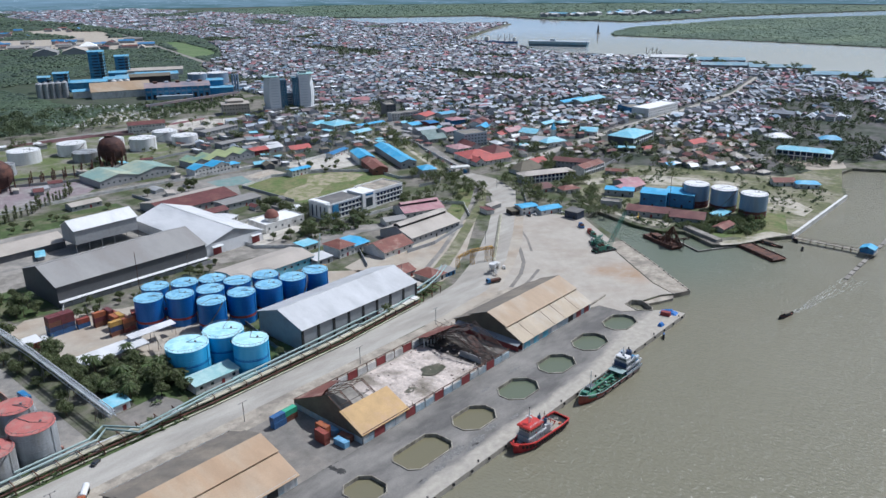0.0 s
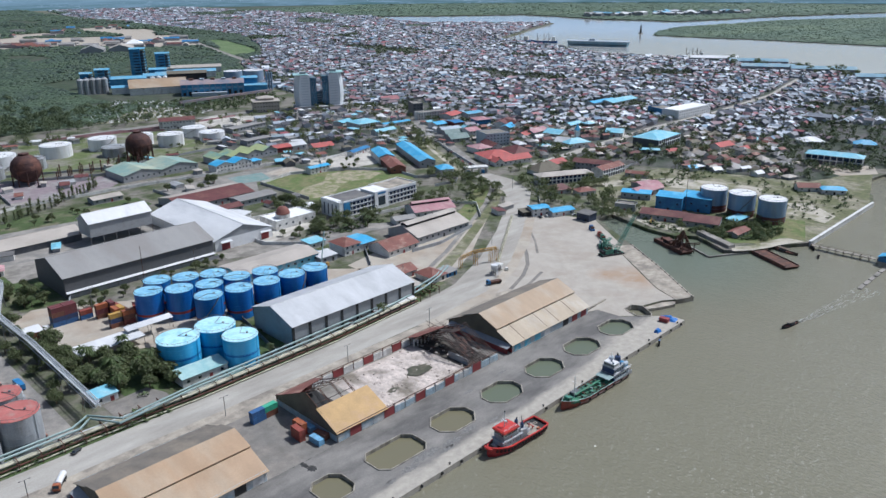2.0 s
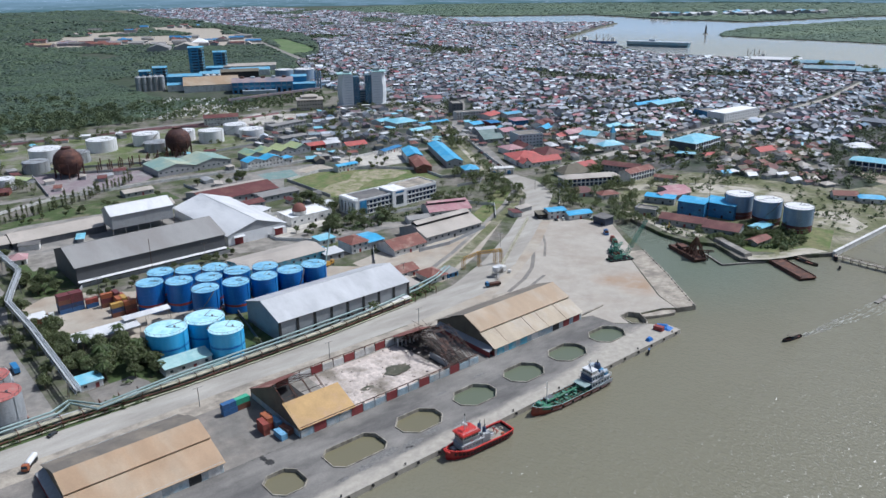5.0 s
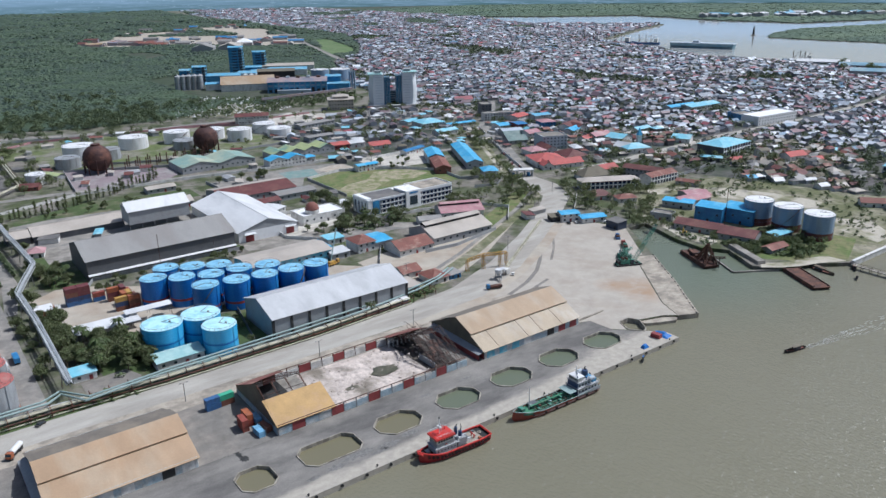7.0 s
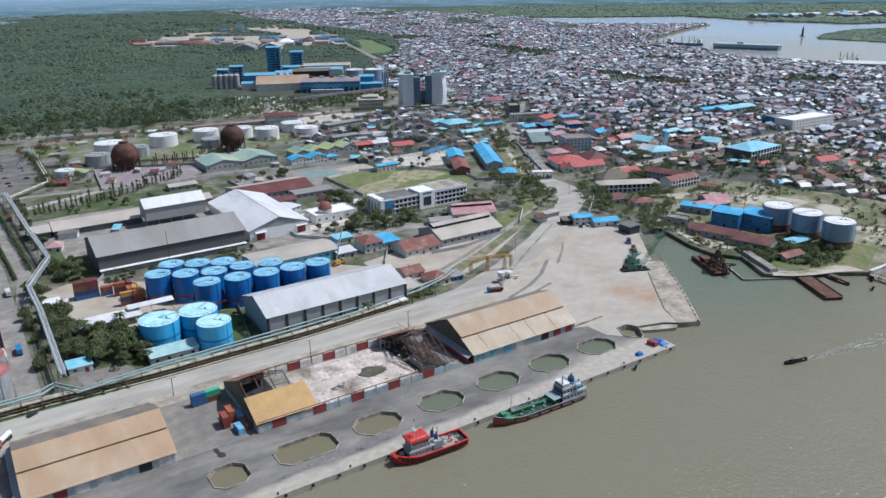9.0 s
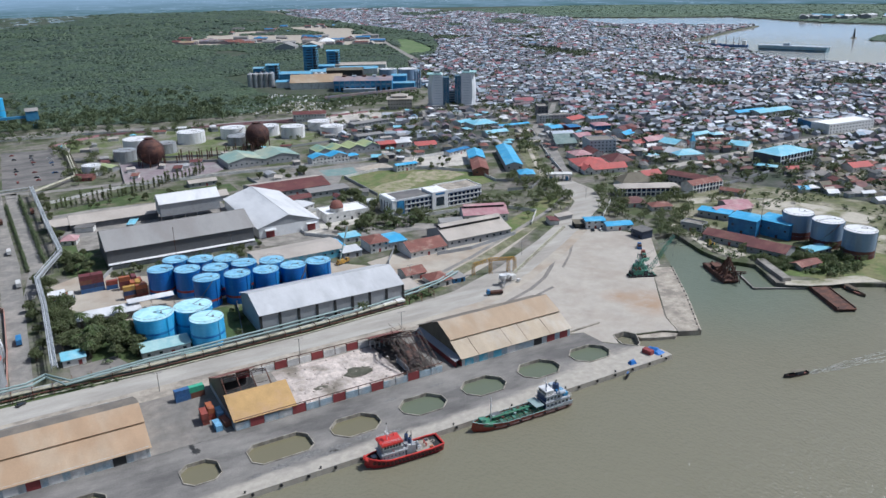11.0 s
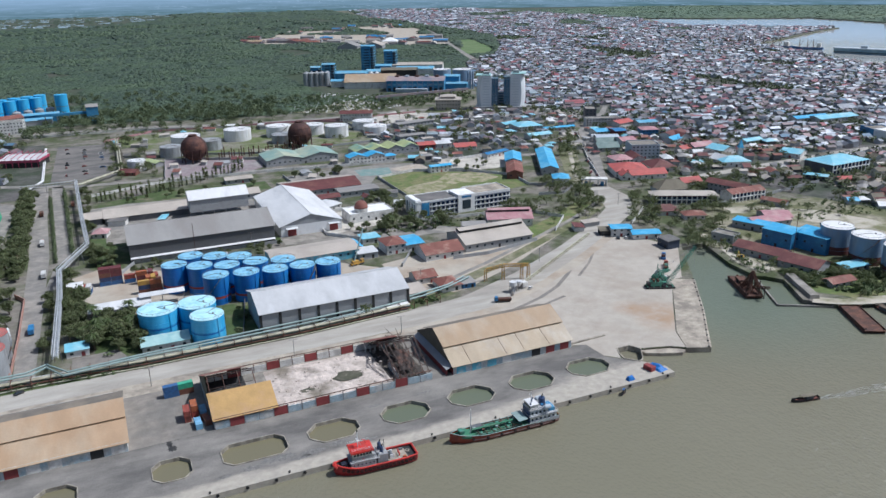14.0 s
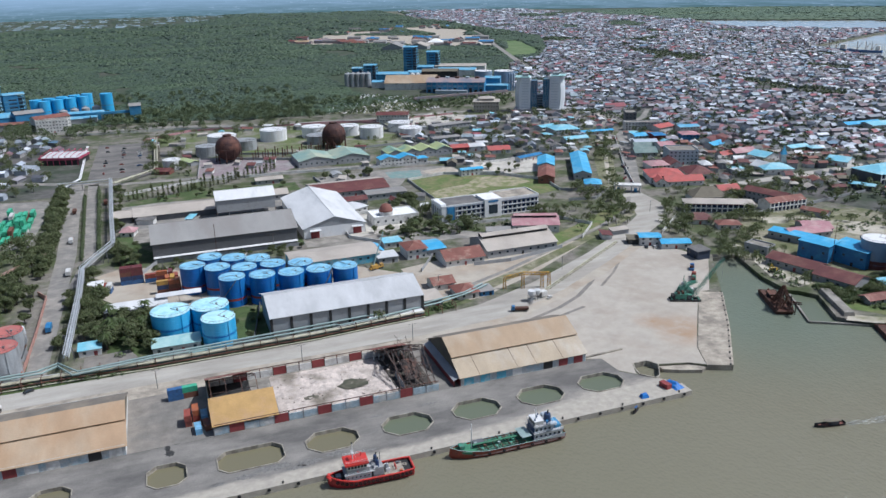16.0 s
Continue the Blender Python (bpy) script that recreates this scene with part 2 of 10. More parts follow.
M["blue_roof"] = surface("blue_sheet_roof", (0.06, 0.36, 0.62), 0.5, vary=0.15, second=(0.16, 0.46, 0.66), cover=0.4, patch=10, size=4)
M["cyan_roof"] = surface("pale_blue_sheet_roof", (0.20, 0.50, 0.62), 0.55, vary=0.15, second=(0.34, 0.56, 0.62), cover=0.4, patch=10, size=4)
M["deep_blue"] = surface("blue_cladding", (0.035, 0.17, 0.37), 0.5, vary=0.2, second=(0.06, 0.28, 0.5), cover=0.3, patch=9)
M["bright_white"] = surface("fresh_white_paint", (0.80, 0.80, 0.79), 0.8, vary=0.08, second=(0.66, 0.65, 0.63), cover=0.3, patch=6)
M["dark_teal_roof"] = surface("dark_green_grey_roof", (0.13, 0.20, 0.19), 0.65, vary=0.2, second=(0.19, 0.25, 0.23), cover=0.4, patch=9)
M["red_roof"] = surface("red_tile_roof", (0.46, 0.105, 0.09), 0.75, vary=0.25, second=(0.36, 0.10, 0.09), cover=0.4, patch=8, size=2)
M["crimson"] = surface("crimson_paint", (0.42, 0.05, 0.11), 0.6, vary=0.2, second=(0.36, 0.10, 0.14), cover=0.3, patch=5)
M["maroon_roof"] = surface("maroon_sheet_roof", (0.125, 0.038, 0.036), 0.7, vary=0.25, second=(0.17, 0.07, 0.055), cover=0.35, patch=9)
M["brown_roof"] = surface("brown_sheet_roof", (0.21, 0.08, 0.06), 0.75, vary=0.3, second=(0.33, 0.22, 0.17), cover=0.22, patch=9)
M["pink_roof"] = surface("faded_pink_roof", (0.40, 0.20, 0.22), 0.7, vary=0.2, second=(0.46, 0.30, 0.29), cover=0.4, patch=9)
M["dark_grey_roof"] = surface("dark_grey_sheet_roof", (0.14, 0.135, 0.13), 0.7, vary=0.25, second=(0.2, 0.185, 0.17), cover=0.4, patch=9)
M["beige_roof"] = surface("beige_sheet_roof", (0.46, 0.41, 0.355), 0.65, vary=0.18, second=(0.36, 0.32, 0.275), cover=0.4, patch=12)
M["green_roof"] = surface("pale_green_roof", (0.40, 0.45, 0.22), 0.65, vary=0.15, second=(0.20, 0.34, 0.28), cover=0.35, patch=30)
M["teal_roof"] = surface("grey_green_roof", (0.24, 0.36, 0.32), 0.65, vary=0.15, second=(0.40, 0.43, 0.32), cover=0.45, patch=26)
M["rubble"] = surface("rubble", (0.60, 0.52, 0.46), 0.95, vary=0.4, second=(0.22, 0.19, 0.15), cover=0.35, patch=12, size=3, bump=0.5)
M["town_roof"] = surface("town_roof", (0.3, 0.3, 0.3), 0.4, vary=0.3, palette=ROOFS, size=5)
M["town_wall"] = surface("town_wall", (0.5, 0.5, 0.5), 0.85, vary=0.25, palette=WALLS, size=4)
M["leaf"] = surface("leaves", (0.09, 0.13, 0.03), 0.7, vary=0.4, size=3, palette=[(0.15, 0.19, 0.075), (0.18, 0.215, 0.09), (0.165, 0.19, 0.092), (0.195, 0.21, 0.11), (0.135, 0.17, 0.07)])
# Leaf colours have less red and more blue, so haze is tinted in.
M["forest_leaf"] = surface("forest_leaves", (0.08, 0.12, 0.03), 0.72, vary=0.4, size=9, second=(0.060, 0.095, 0.048), cover=0.42, patch=130, stretch=(0.45, 1, 1), palette=[(0.030, 0.055, 0.036), (0.048, 0.080, 0.042), (0.060, 0.095, 0.046), (0.034, 0.058, 0.038), (0.066, 0.100, 0.052), (0.040, 0.066, 0.044), (0.028, 0.050, 0.034), (0.052, 0.080, 0.052)])
M["wood_leaf"] = surface("wood_edge_leaves", (0.07, 0.10, 0.04), 0.75, vary=0.3, size=5, palette=[(0.10, 0.135, 0.058), (0.115, 0.15, 0.066), (0.125, 0.155, 0.075), (0.09, 0.122, 0.053)])
M["scrub_leaf"] = surface("scrub_leaves", (0.1, 0.14, 0.05), 0.75, vary=0.35, size=3, palette=[(0.085, 0.13, 0.045), (0.11, 0.155, 0.05), (0.10, 0.14, 0.06), (0.13, 0.165, 0.065)])
M["palm_leaf"] = surface("palm_fronds", (0.085, 0.125, 0.035), 0.6, vary=0.4)
M["bark"] = surface("bark", (0.13, 0.10, 0.07), 0.9, vary=0.4, size=1)
M["glass"] = glass_mat("window_glass", (0.03, 0.045, 0.06))
M["blue_glass"] = glass_mat("blue_tinted_glass", (0.02, 0.09, 0.16))
M["tower_grey"] = surface("grey_blue_cladding", (0.42, 0.47, 0.52), 0.6, vary=0.1, size=8)
M["cladding"] = surface("pale_tower_cladding", (0.66, 0.69, 0.71), 0.6, vary=0.08, size=8)
M["mill_blue"] = surface("faded_mill_blue", (0.04, 0.215, 0.42), 0.6, vary=0.25, second=(0.09, 0.29, 0.46), cover=0.4, patch=14)
M["mill_roof"] = surface("faded_blue_roof", (0.13, 0.38, 0.56), 0.6, vary=0.2, second=(0.26, 0.42, 0.50), cover=0.4, patch=14)
M["rust_soil"] = surface("rust_brown_soil", (0.39, 0.31, 0.225), 0.95, vary=0.25, second=(0.42, 0.375, 0.31), cover=0.8, patch=7, size=4)

M["pink_yard"] = surface("faded_pink_paving", (0.255, 0.205, 0.215), 0.95, vary=0.25, second=(0.30, 0.285, 0.27), cover=0.4, patch=18, size=5)
M["bund"] = surface("tank_farm_ground", (0.24, 0.22, 0.185), 0.95, vary=0.4, second=(0.12, 0.15, 0.05), cover=0.6, patch=26, size=6)
M["court"] = surface("faded_court_paint", (0.17, 0.27, 0.25), 0.9, vary=0.2, second=(0.25, 0.29, 0.27), cover=0.4, patch=8, size=3)
M["bare_field"] = surface("worn_sandy_grass", (0.36, 0.315, 0.22), 0.95, vary=0.3, second=(0.17, 0.19, 0.07), cover=0.5, patch=9, size=3)
M["school_glass"] = glass_mat("dark_blue_window_glass", (0.012, 0.028, 0.075))

M["brown_tan_roof"] = surface("stained_tan_roof", (0.40, 0.272, 0.165), 0.65, second=(0.43, 0.325, 0.22), cover=0.45, patch=14, size=6, vary=0.14, stretch=(1, 0.3, 1))
M["slab"] = surface("weathered_slab", (0.42, 0.37, 0.30), 0.95, second=(0.26, 0.23, 0.19), cover=0.45, patch=10, size=4, vary=0.3)
M["puddle"] = surface("murky_puddle", (0.10, 0.098, 0.06), 0.3, vary=0.3, second=(0.16, 0.14, 0.10), cover=0.4, patch=3, size=1.5, bump=0)
M["dark_steel"] = surface("charred_steel", (0.075, 0.06, 0.055), 0.85, 0.2, vary=0.4, second=(0.15, 0.08, 0.06), cover=0.35, patch=3, size=1)


def stained_sand(name, spots):
    """Sandy hard ground with soft rust-brown stains round the given places (x, y, radius)."""
    m = surface(name, (0.42, 0.38, 0.325), 0.95, second=(0.37, 0.325, 0.27), cover=0.4, patch=30, size=7, vary=0.14)
    nt = m.node_tree
    b = nt.nodes["Principled BSDF"]
    col = b.inputs["Base Color"].links[0].from_socket
    pos = nt.nodes.new("ShaderNodeNewGeometry").outputs["Position"]
    for x, y, r in spots:
        d = nt.nodes.new("ShaderNodeVectorMath")
        d.operation = "DISTANCE"
        nt.links.new(pos, d.inputs[0])
        d.inputs[1].default_value = (x, y, 0)
        near = ramp(nt, nt.nodes.new("ShaderNodeMath").outputs[0], [(0, 1), (1, 0)])
        q = near.node.inputs[0].links[0].from_node
        q.operation = "DIVIDE"
        nt.links.new(d.outputs["Value"], q.inputs[0])
        q.inputs[1].default_value = r
        f = mixed(nt, 1.0, near, ramp(nt, noise_fac(nt, pos, 0.12, 6, 0.65), [(0.33, 0.2), (0.58, 1.0)]), "MULTIPLY")
        col = mixed(nt, f, col, (0.345, 0.235, 0.15))
    nt.links.new(col, b.inputs["Base Color"])
    return m


M["yard_sand"] = stained_sand("stained_sandy_yard", [(32, 47, 17), (37, 56, 16), (26, 66, 12)])


def quay_deck():
    """Dark asphalt that is worn to pale concrete towards the water's edge and the quay's end, in uneven patches."""
    m = surface("quay_asphalt_deck", (0.135, 0.127, 0.118), 0.92, second=(0.235, 0.22, 0.198), cover=0.55, patch=20, size=6, vary=0.3, stretch=(0.5, 1, 1))
    nt = m.node_tree
    b = nt.nodes["Principled BSDF"]
    col = b.inputs["Base Color"].links[0].from_socket
    pos = nt.nodes.new("ShaderNodeNewGeometry").outputs["Position"]
    xyz = nt.nodes.new("ShaderNodeSeparateXYZ")
    nt.links.new(pos, xyz.inputs[0])

    def mapped(sock, lo, hi):
        n = nt.nodes.new("ShaderNodeMapRange")
        n.interpolation_type = "SMOOTHSTEP"
        n.inputs[1].default_value, n.inputs[2].default_value = lo, hi
        nt.links.new(sock, n.inputs[0])
        return n.outputs[0]

    def plus(a, c, op="ADD"):
        n = nt.nodes.new("ShaderNodeMath")
        n.operation = op
        for sock, v in ((n.inputs[0], a), (n.inputs[1], c)):
            if isinstance(v, (int, float)):
                sock.default_value = v
            else:
                nt.links.new(v, sock)
        return n.outputs[0]

    edge = mapped(xyz.outputs[1], 15.0, 2.0)
    end = mapped(xyz.outputs[0], -95.0, -22.0)
    low = plus(mapped(xyz.outputs[1], 30.0, 8.0), end, "MULTIPLY")
    wear = plus(plus(edge, low), plus(noise_fac(nt, pos, 0.11, 6, 0.65, (0.5, 1, 1)), 0.95, "SUBTRACT"))
    tone = ramp(nt, noise_fac(nt, pos, 0.35, 5, 0.6), [(0.3, (0.315, 0.29, 0.25)), (0.7, (0.44, 0.40, 0.335))])
    nt.links.new(mixed(nt, mapped(wear, 0.0, 0.45), col, tone), b.inputs["Base Color"])
    return m


M["quay_deck"] = quay_deck()


def leafy(name):
    """Lets some of the light pass through leaves."""
    nt = M[name].node_tree
    b, out = nt.nodes["Principled BSDF"], nt.nodes["Material Output"]
    t = nt.nodes.new("ShaderNodeBsdfTranslucent")
    nt.links.new(b.inputs["Base Color"].links[0].from_socket, t.inputs["Color"])
    mx = nt.nodes.new("ShaderNodeMixShader")
    mx.inputs[0].default_value = 0.4
    nt.links.new(b.outputs[0], mx.inputs[1])
    nt.links.new(t.outputs[0], mx.inputs[2])
    nt.links.new(mx.outputs[0], out.inputs["Surface"])


leafy("leaf")
leafy("palm_leaf")


def backdrop_mat():
    m = bpy.data.materials.new("painted_haze_distance")
    m.use_nodes = True
    nt = m.node_tree
    b = nt.nodes["Principled BSDF"]
    geo = nt.nodes.new("ShaderNodeNewGeometry")
    pos = geo.outputs["Position"]
    # Glowing backdrop: haze is painted into the colours, bluer and paler upwards.
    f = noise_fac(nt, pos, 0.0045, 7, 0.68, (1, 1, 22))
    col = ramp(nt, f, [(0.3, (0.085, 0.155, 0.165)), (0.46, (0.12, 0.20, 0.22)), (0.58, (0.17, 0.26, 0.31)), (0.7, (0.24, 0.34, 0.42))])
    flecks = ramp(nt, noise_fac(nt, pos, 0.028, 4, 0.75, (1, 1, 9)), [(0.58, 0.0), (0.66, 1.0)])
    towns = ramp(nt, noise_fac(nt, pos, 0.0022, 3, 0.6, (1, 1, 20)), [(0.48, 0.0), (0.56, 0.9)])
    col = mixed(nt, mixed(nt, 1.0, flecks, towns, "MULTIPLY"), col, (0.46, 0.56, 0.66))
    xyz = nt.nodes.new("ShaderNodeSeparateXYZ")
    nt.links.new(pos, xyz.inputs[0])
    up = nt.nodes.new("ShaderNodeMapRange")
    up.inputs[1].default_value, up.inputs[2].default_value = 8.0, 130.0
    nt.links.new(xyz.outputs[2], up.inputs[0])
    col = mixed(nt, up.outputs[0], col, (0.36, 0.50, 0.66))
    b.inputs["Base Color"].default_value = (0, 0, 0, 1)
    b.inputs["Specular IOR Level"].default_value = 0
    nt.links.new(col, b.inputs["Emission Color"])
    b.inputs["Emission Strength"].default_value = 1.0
    return m


M["distance"] = backdrop_mat()

M["faint_stain"] = surface("faint_oil_stain", (0.15, 0.145, 0.135), 0.7, vary=0.3, second=(0.22, 0.21, 0.195), cover=0.45, patch=1.2, size=1)
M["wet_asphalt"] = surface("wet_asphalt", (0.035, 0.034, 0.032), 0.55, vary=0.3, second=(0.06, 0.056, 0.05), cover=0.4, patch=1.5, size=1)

# ---- mesh helpers ----


class Geo:
    """Vertices and faces of one mesh, with a material number for each face."""

    def __init__(self):
        self.v, self.f, self.k = [], [], []

    def add(self, verts, faces, k=0):
        n = len(self.v)
        self.v += [tuple(p) for p in verts]
        self.f += [tuple(i + n for i in face) for face in faces]
        self.k += [k] * len(faces)
        return self

    def box(self, x0, x1, y0, y1, z0, z1, k=0):
        return self.add([(x0, y0, z0), (x1, y0, z0), (x1, y1, z0), (x0, y1, z0), (x0, y0, z1), (x1, y0, z1), (x1, y1, z1), (x0, y1, z1)],
                        [(0, 3, 2, 1), (4, 5, 6, 7), (0, 1, 5, 4), (1, 2, 6, 5), (2, 3, 7, 6), (3, 0, 4, 7)], k)

    def poly(self, pts, z0, z1, k=0):
        """A slab over an outline, counterclockwise."""
        n = len(pts)
        faces = [tuple(range(n, 2 * n))] + [(i, (i + 1) % n, n + (i + 1) % n, n + i) for i in range(n)]
        return self.add([(x, y, z0) for x, y in pts] + [(x, y, z1) for x, y in pts], faces, k)

    def ring(self, prof, n=24, cx=0.0, cy=0.0, k=0, top=True, bottom=False):
        """A turned shape: prof is a list of (radius, height)."""
        verts, faces = [], []
        for r, z in prof:
            verts += [(cx + r * math.cos(2 * math.pi * i / n), cy + r * math.sin(2 * math.pi * i / n), z) for i in range(n)]
        for j in range(len(prof) - 1):
            faces += [(j * n + i, j * n + (i + 1) % n, (j + 1) * n + (i + 1) % n, (j + 1) * n + i) for i in range(n)]
        if top:
            faces.append(tuple((len(prof) - 1) * n + i for i in range(n)))
        if bottom:
            faces.append(tuple(reversed(range(n))))
        return self.add(verts, faces, k)

    def tube(self, a, b, r, n=6, k=0):
        a, b = Vector(a), Vector(b)
        d = (b - a).normalized()
        s = d.orthogonal().normalized()
        t = d.cross(s)
        ring = [(math.cos(2 * math.pi * i / n), math.sin(2 * math.pi * i / n)) for i in range(n)]
        verts = [a + (s * c + t * w) * r for c, w in ring] + [b + (s * c + t * w) * r for c, w in ring]
        faces = [(i, (i + 1) % n, n + (i + 1) % n, n + i) for i in range(n)] + [tuple(reversed(range(n))), tuple(range(n, 2 * n))]
        return self.add(verts, faces, k)

    def pipe(self, pts, r, n=6, k=0):
        """One continuous bent tube along points."""
        pts = [Vector(p) for p in pts]
        verts = []
        for i, p in enumerate(pts):
            d = (pts[min(i + 1, len(pts) - 1)] - pts[max(i - 1, 0)]).normalized()
            s = d.cross(Vector((0, 0, 1)))
            s = s.normalized() if s.length > 1e-4 else Vector((1, 0, 0))
            t = s.cross(d)
            verts += [p + (s * math.cos(2 * math.pi * j / n) + t * math.sin(2 * math.pi * j / n)) * r for j in range(n)]
        m = len(pts)
        faces = [(i * n + j, i * n + (j + 1) % n, (i + 1) * n + (j + 1) % n, (i + 1) * n + j) for i in range(m - 1) for j in range(n)]
        return self.add(verts, faces + [tuple(reversed(range(n))), tuple(range((m - 1) * n, m * n))], k)

    def sheet(self, pts, t, k=0):
        """A flat sheet with thickness t under the corners given, counterclockwise from above."""
        n = len(pts)
        return self.add([(x, y, z - t) for x, y, z in pts] + list(pts),
                        [tuple(reversed(range(n))), tuple(range(n, 2 * n))] + [(i, (i + 1) % n, n + (i + 1) % n, n + i) for i in range(n)], k)

    def gable(self, x0, x1, y0, y1, z, rise, over=0.6, t=0.25, k=0):
        """A roof of two sheets with its ridge along x."""
        ym = (y0 + y1) / 2
        drop = rise * over / (ym - y0)
        self.sheet([(x0 - over, y0 - over, z - drop), (x1 + over, y0 - over, z - drop), (x1 + over, ym, z + rise), (x0 - over, ym, z + rise)], t, k)
        return self.sheet([(x0 - over, ym, z + rise), (x1 + over, ym, z + rise), (x1 + over, y1 + over, z - drop), (x0 - over, y1 + over, z - drop)], t, k)

    def hip(self, x0, x1, y0, y1, z, rise, over=0.6, k=0):
        """A hipped roof."""
        x0, x1, y0, y1 = x0 - over, x1 + over, y0 - over, y1 + over
        w = min(x1 - x0, y1 - y0) / 2
        if x1 - x0 >= y1 - y0:
            a, b = (x0 + w, (y0 + y1) / 2, z + rise), (x1 - w, (y0 + y1) / 2, z + rise)
            faces = [(0, 1, 5, 4), (1, 2, 5), (2, 3, 4, 5), (3, 0, 4)]
        else:
            a, b = ((x0 + x1) / 2, y0 + w, z + rise), ((x0 + x1) / 2, y1 - w, z + rise)
            faces = [(0, 1, 4), (1, 2, 5, 4), (2, 3, 5), (3, 0, 4, 5)]
        return self.add([(x0, y0, z), (x1, y0, z), (x1, y1, z), (x0, y1, z), a, b], faces + [(3, 2, 1, 0)], k)

    def walls(self, x0, x1, y0, y1, z0, z1, gable=0.0, k=0):
        """Four walls; gable: how far the two end walls rise to a point."""
        v = [(x0, y0, z0), (x1, y0, z0), (x1, y1, z0), (x0, y1, z0), (x0, y0, z1), (x1, y0, z1), (x1, y1, z1), (x0, y1, z1)]
        f = [(0, 1, 5, 4), (2, 3, 7, 6)]
        if gable:
            v += [(x0, (y0 + y1) / 2, z1 + gable), (x1, (y0 + y1) / 2, z1 + gable)]
            f += [(1, 2, 6, 9, 5), (3, 0, 4, 8, 7)]
        else:
            f += [(1, 2, 6, 5), (3, 0, 4, 7), (4, 5, 6, 7)]
        return self.add(v, f, k)

    def turned(self, m):
        self.v = [tuple(m @ Vector(p)) for p in self.v]
        return self

    def mesh(self, name, mats, smooth=False):
        me = bpy.data.meshes.new(name)
        me.from_pydata(self.v, [], self.f)
        for m in mats:
            me.materials.append(M[m])
        if len(mats) > 1:
            me.polygons.foreach_set("material_index", self.k)
        if smooth:
            me.polygons.foreach_set("use_smooth", [True] * len(me.polygons))
            me.set_sharp_from_angle(angle=radians(38))
        me.update()
        return me


def part(name, geo, mats, parent, label="", smooth=False):
    """One mesh under a thing, in the thing's own axes."""
    ob = new(name, geo.mesh(name, mats.split(), smooth))
    ob.parent = parent
    return tagged(ob, label)


def thing(name, x, y, z=0.0, rz=0.0, label="", category="", group=""):
    ob = new(name)
    ob.matrix_basis = pose(x, y, z, 0, 0, rz)
    return tagged(ob, label, category, group)


def structure(name, geo, mats, label="", smooth=False, category=""):
    ob = new(name, geo.mesh(name, mats.split(), smooth))
    return tagged(ob, label, category, kind="structure")


def stuff(name, geo, mats, label, category, smooth=False):
    ob = new(name, geo.mesh(name, mats.split(), smooth))
    return tagged(ob, label, category, kind="stuff")


def inside(x, y, poly):
    hit = False
    for (x0, y0), (x1, y1) in zip(poly, poly[1:] + poly[:1]):
        if (y0 > y) != (y1 > y) and x < (x1 - x0) * (y - y0) / (y1 - y0) + x0:
            hit = not hit
    return hit


def ribbon(pts, widths):
    """A road's outline along a line of points: a strip of quads, as (verts, faces) pairs in x, y."""
    left, right = [], []
    n = len(pts)
    for i, (x, y) in enumerate(pts):
        ax, ay = pts[max(0, i - 1)]
        bx, by = pts[min(n - 1, i + 1)]
        d = math.hypot(bx - ax, by - ay)
        nx, ny = -(by - ay) / d, (bx - ax) / d
        w = (widths[i] if hasattr(widths, "__len__") else widths) / 2
        left.append((x + nx * w, y + ny * w))
        right.append((x - nx * w, y - ny * w))
    return left, right


def road_geo(pts, widths, z):
    left, right = ribbon(pts, widths)
    g = Geo()
    n = len(pts)
    g.add([(x, y, z) for x, y in left] + [(x, y, z) for x, y in right], [(n + i, n + i + 1, i + 1, i) for i in range(n - 1)])
    return g


def flat(pts, z):
    return Geo().add([(x, y, z) for x, y in pts], [tuple(range(len(pts)))])


# ---- ground and water ----
WATER = WATER_Z
COAST = [(-6000, 41), (-19, 41), (-19, 26), (-13, 20.5), (-11, 25), (-9, 30), (-2, 30), (1, 25), (15, 21), (21, 16.5), (31, 11.5), (58, 46), (84, 83), (116, 131), (134, 131), (122, 95), (120, 72), (124.5, 69), (130, 60), (116, 34), (128, 21), (141, 18), (168, 0), (293, -1),
         (318, 6), (345, 30), (400, 22), (420, -20), (520, -60), (700, -120), (980, -160), (1064, 145), (1118, 263), (1210, 417), (1195, 564), (1161, 818), (1225, 972), (1338, 1262), (1714, 1454), (1995, 1581),
         (1851, 1741), (1752, 1960), (1800, 2230), (1905, 2420), (2100, 5600), (-6000, 5600)]
structure("ground", Geo().poly(COAST, -6, 0), "ground", "dry soil and grass of the port town", category="ground")
structure("water", flat([(-7000, -7000), (7000, -7000), (7000, 7000), (-7000, 7000)], WATER), "river", "muddy brown-green river water with small waves", category="river")
structure("water", flat([(960, -170), (7000, -2500), (7000, 7000), (900, 7000)], WATER + 0.03), "far_river", "calm river water behind the town, sky sheen painted in", category="river")
FAR_BANK = [(1900, 2560), (2102, 2308), (2420, 2062), (2314, 1556), (2351, 1283), (2926, 1128), (3385, 932), (3745, 750), (5500, 0), (6500, 6000), (2050, 6000)]
structure("ground", Geo().poly(FAR_BANK, -6, -0.6), "forest_floor", "green far bank of the river", category="ground")
ISLAND = [(1716, 1009), (1728, 860), (1753, 665), (1742, 298), (1650, -500), (2600, -900), (3900, 0), (3271, 643), (2650, 1019), (2063, 1130), (1850, 1080)]
structure("ground", Geo().poly(ISLAND, -6, -1.2), "forest_floor", "low green river island", category="ground")
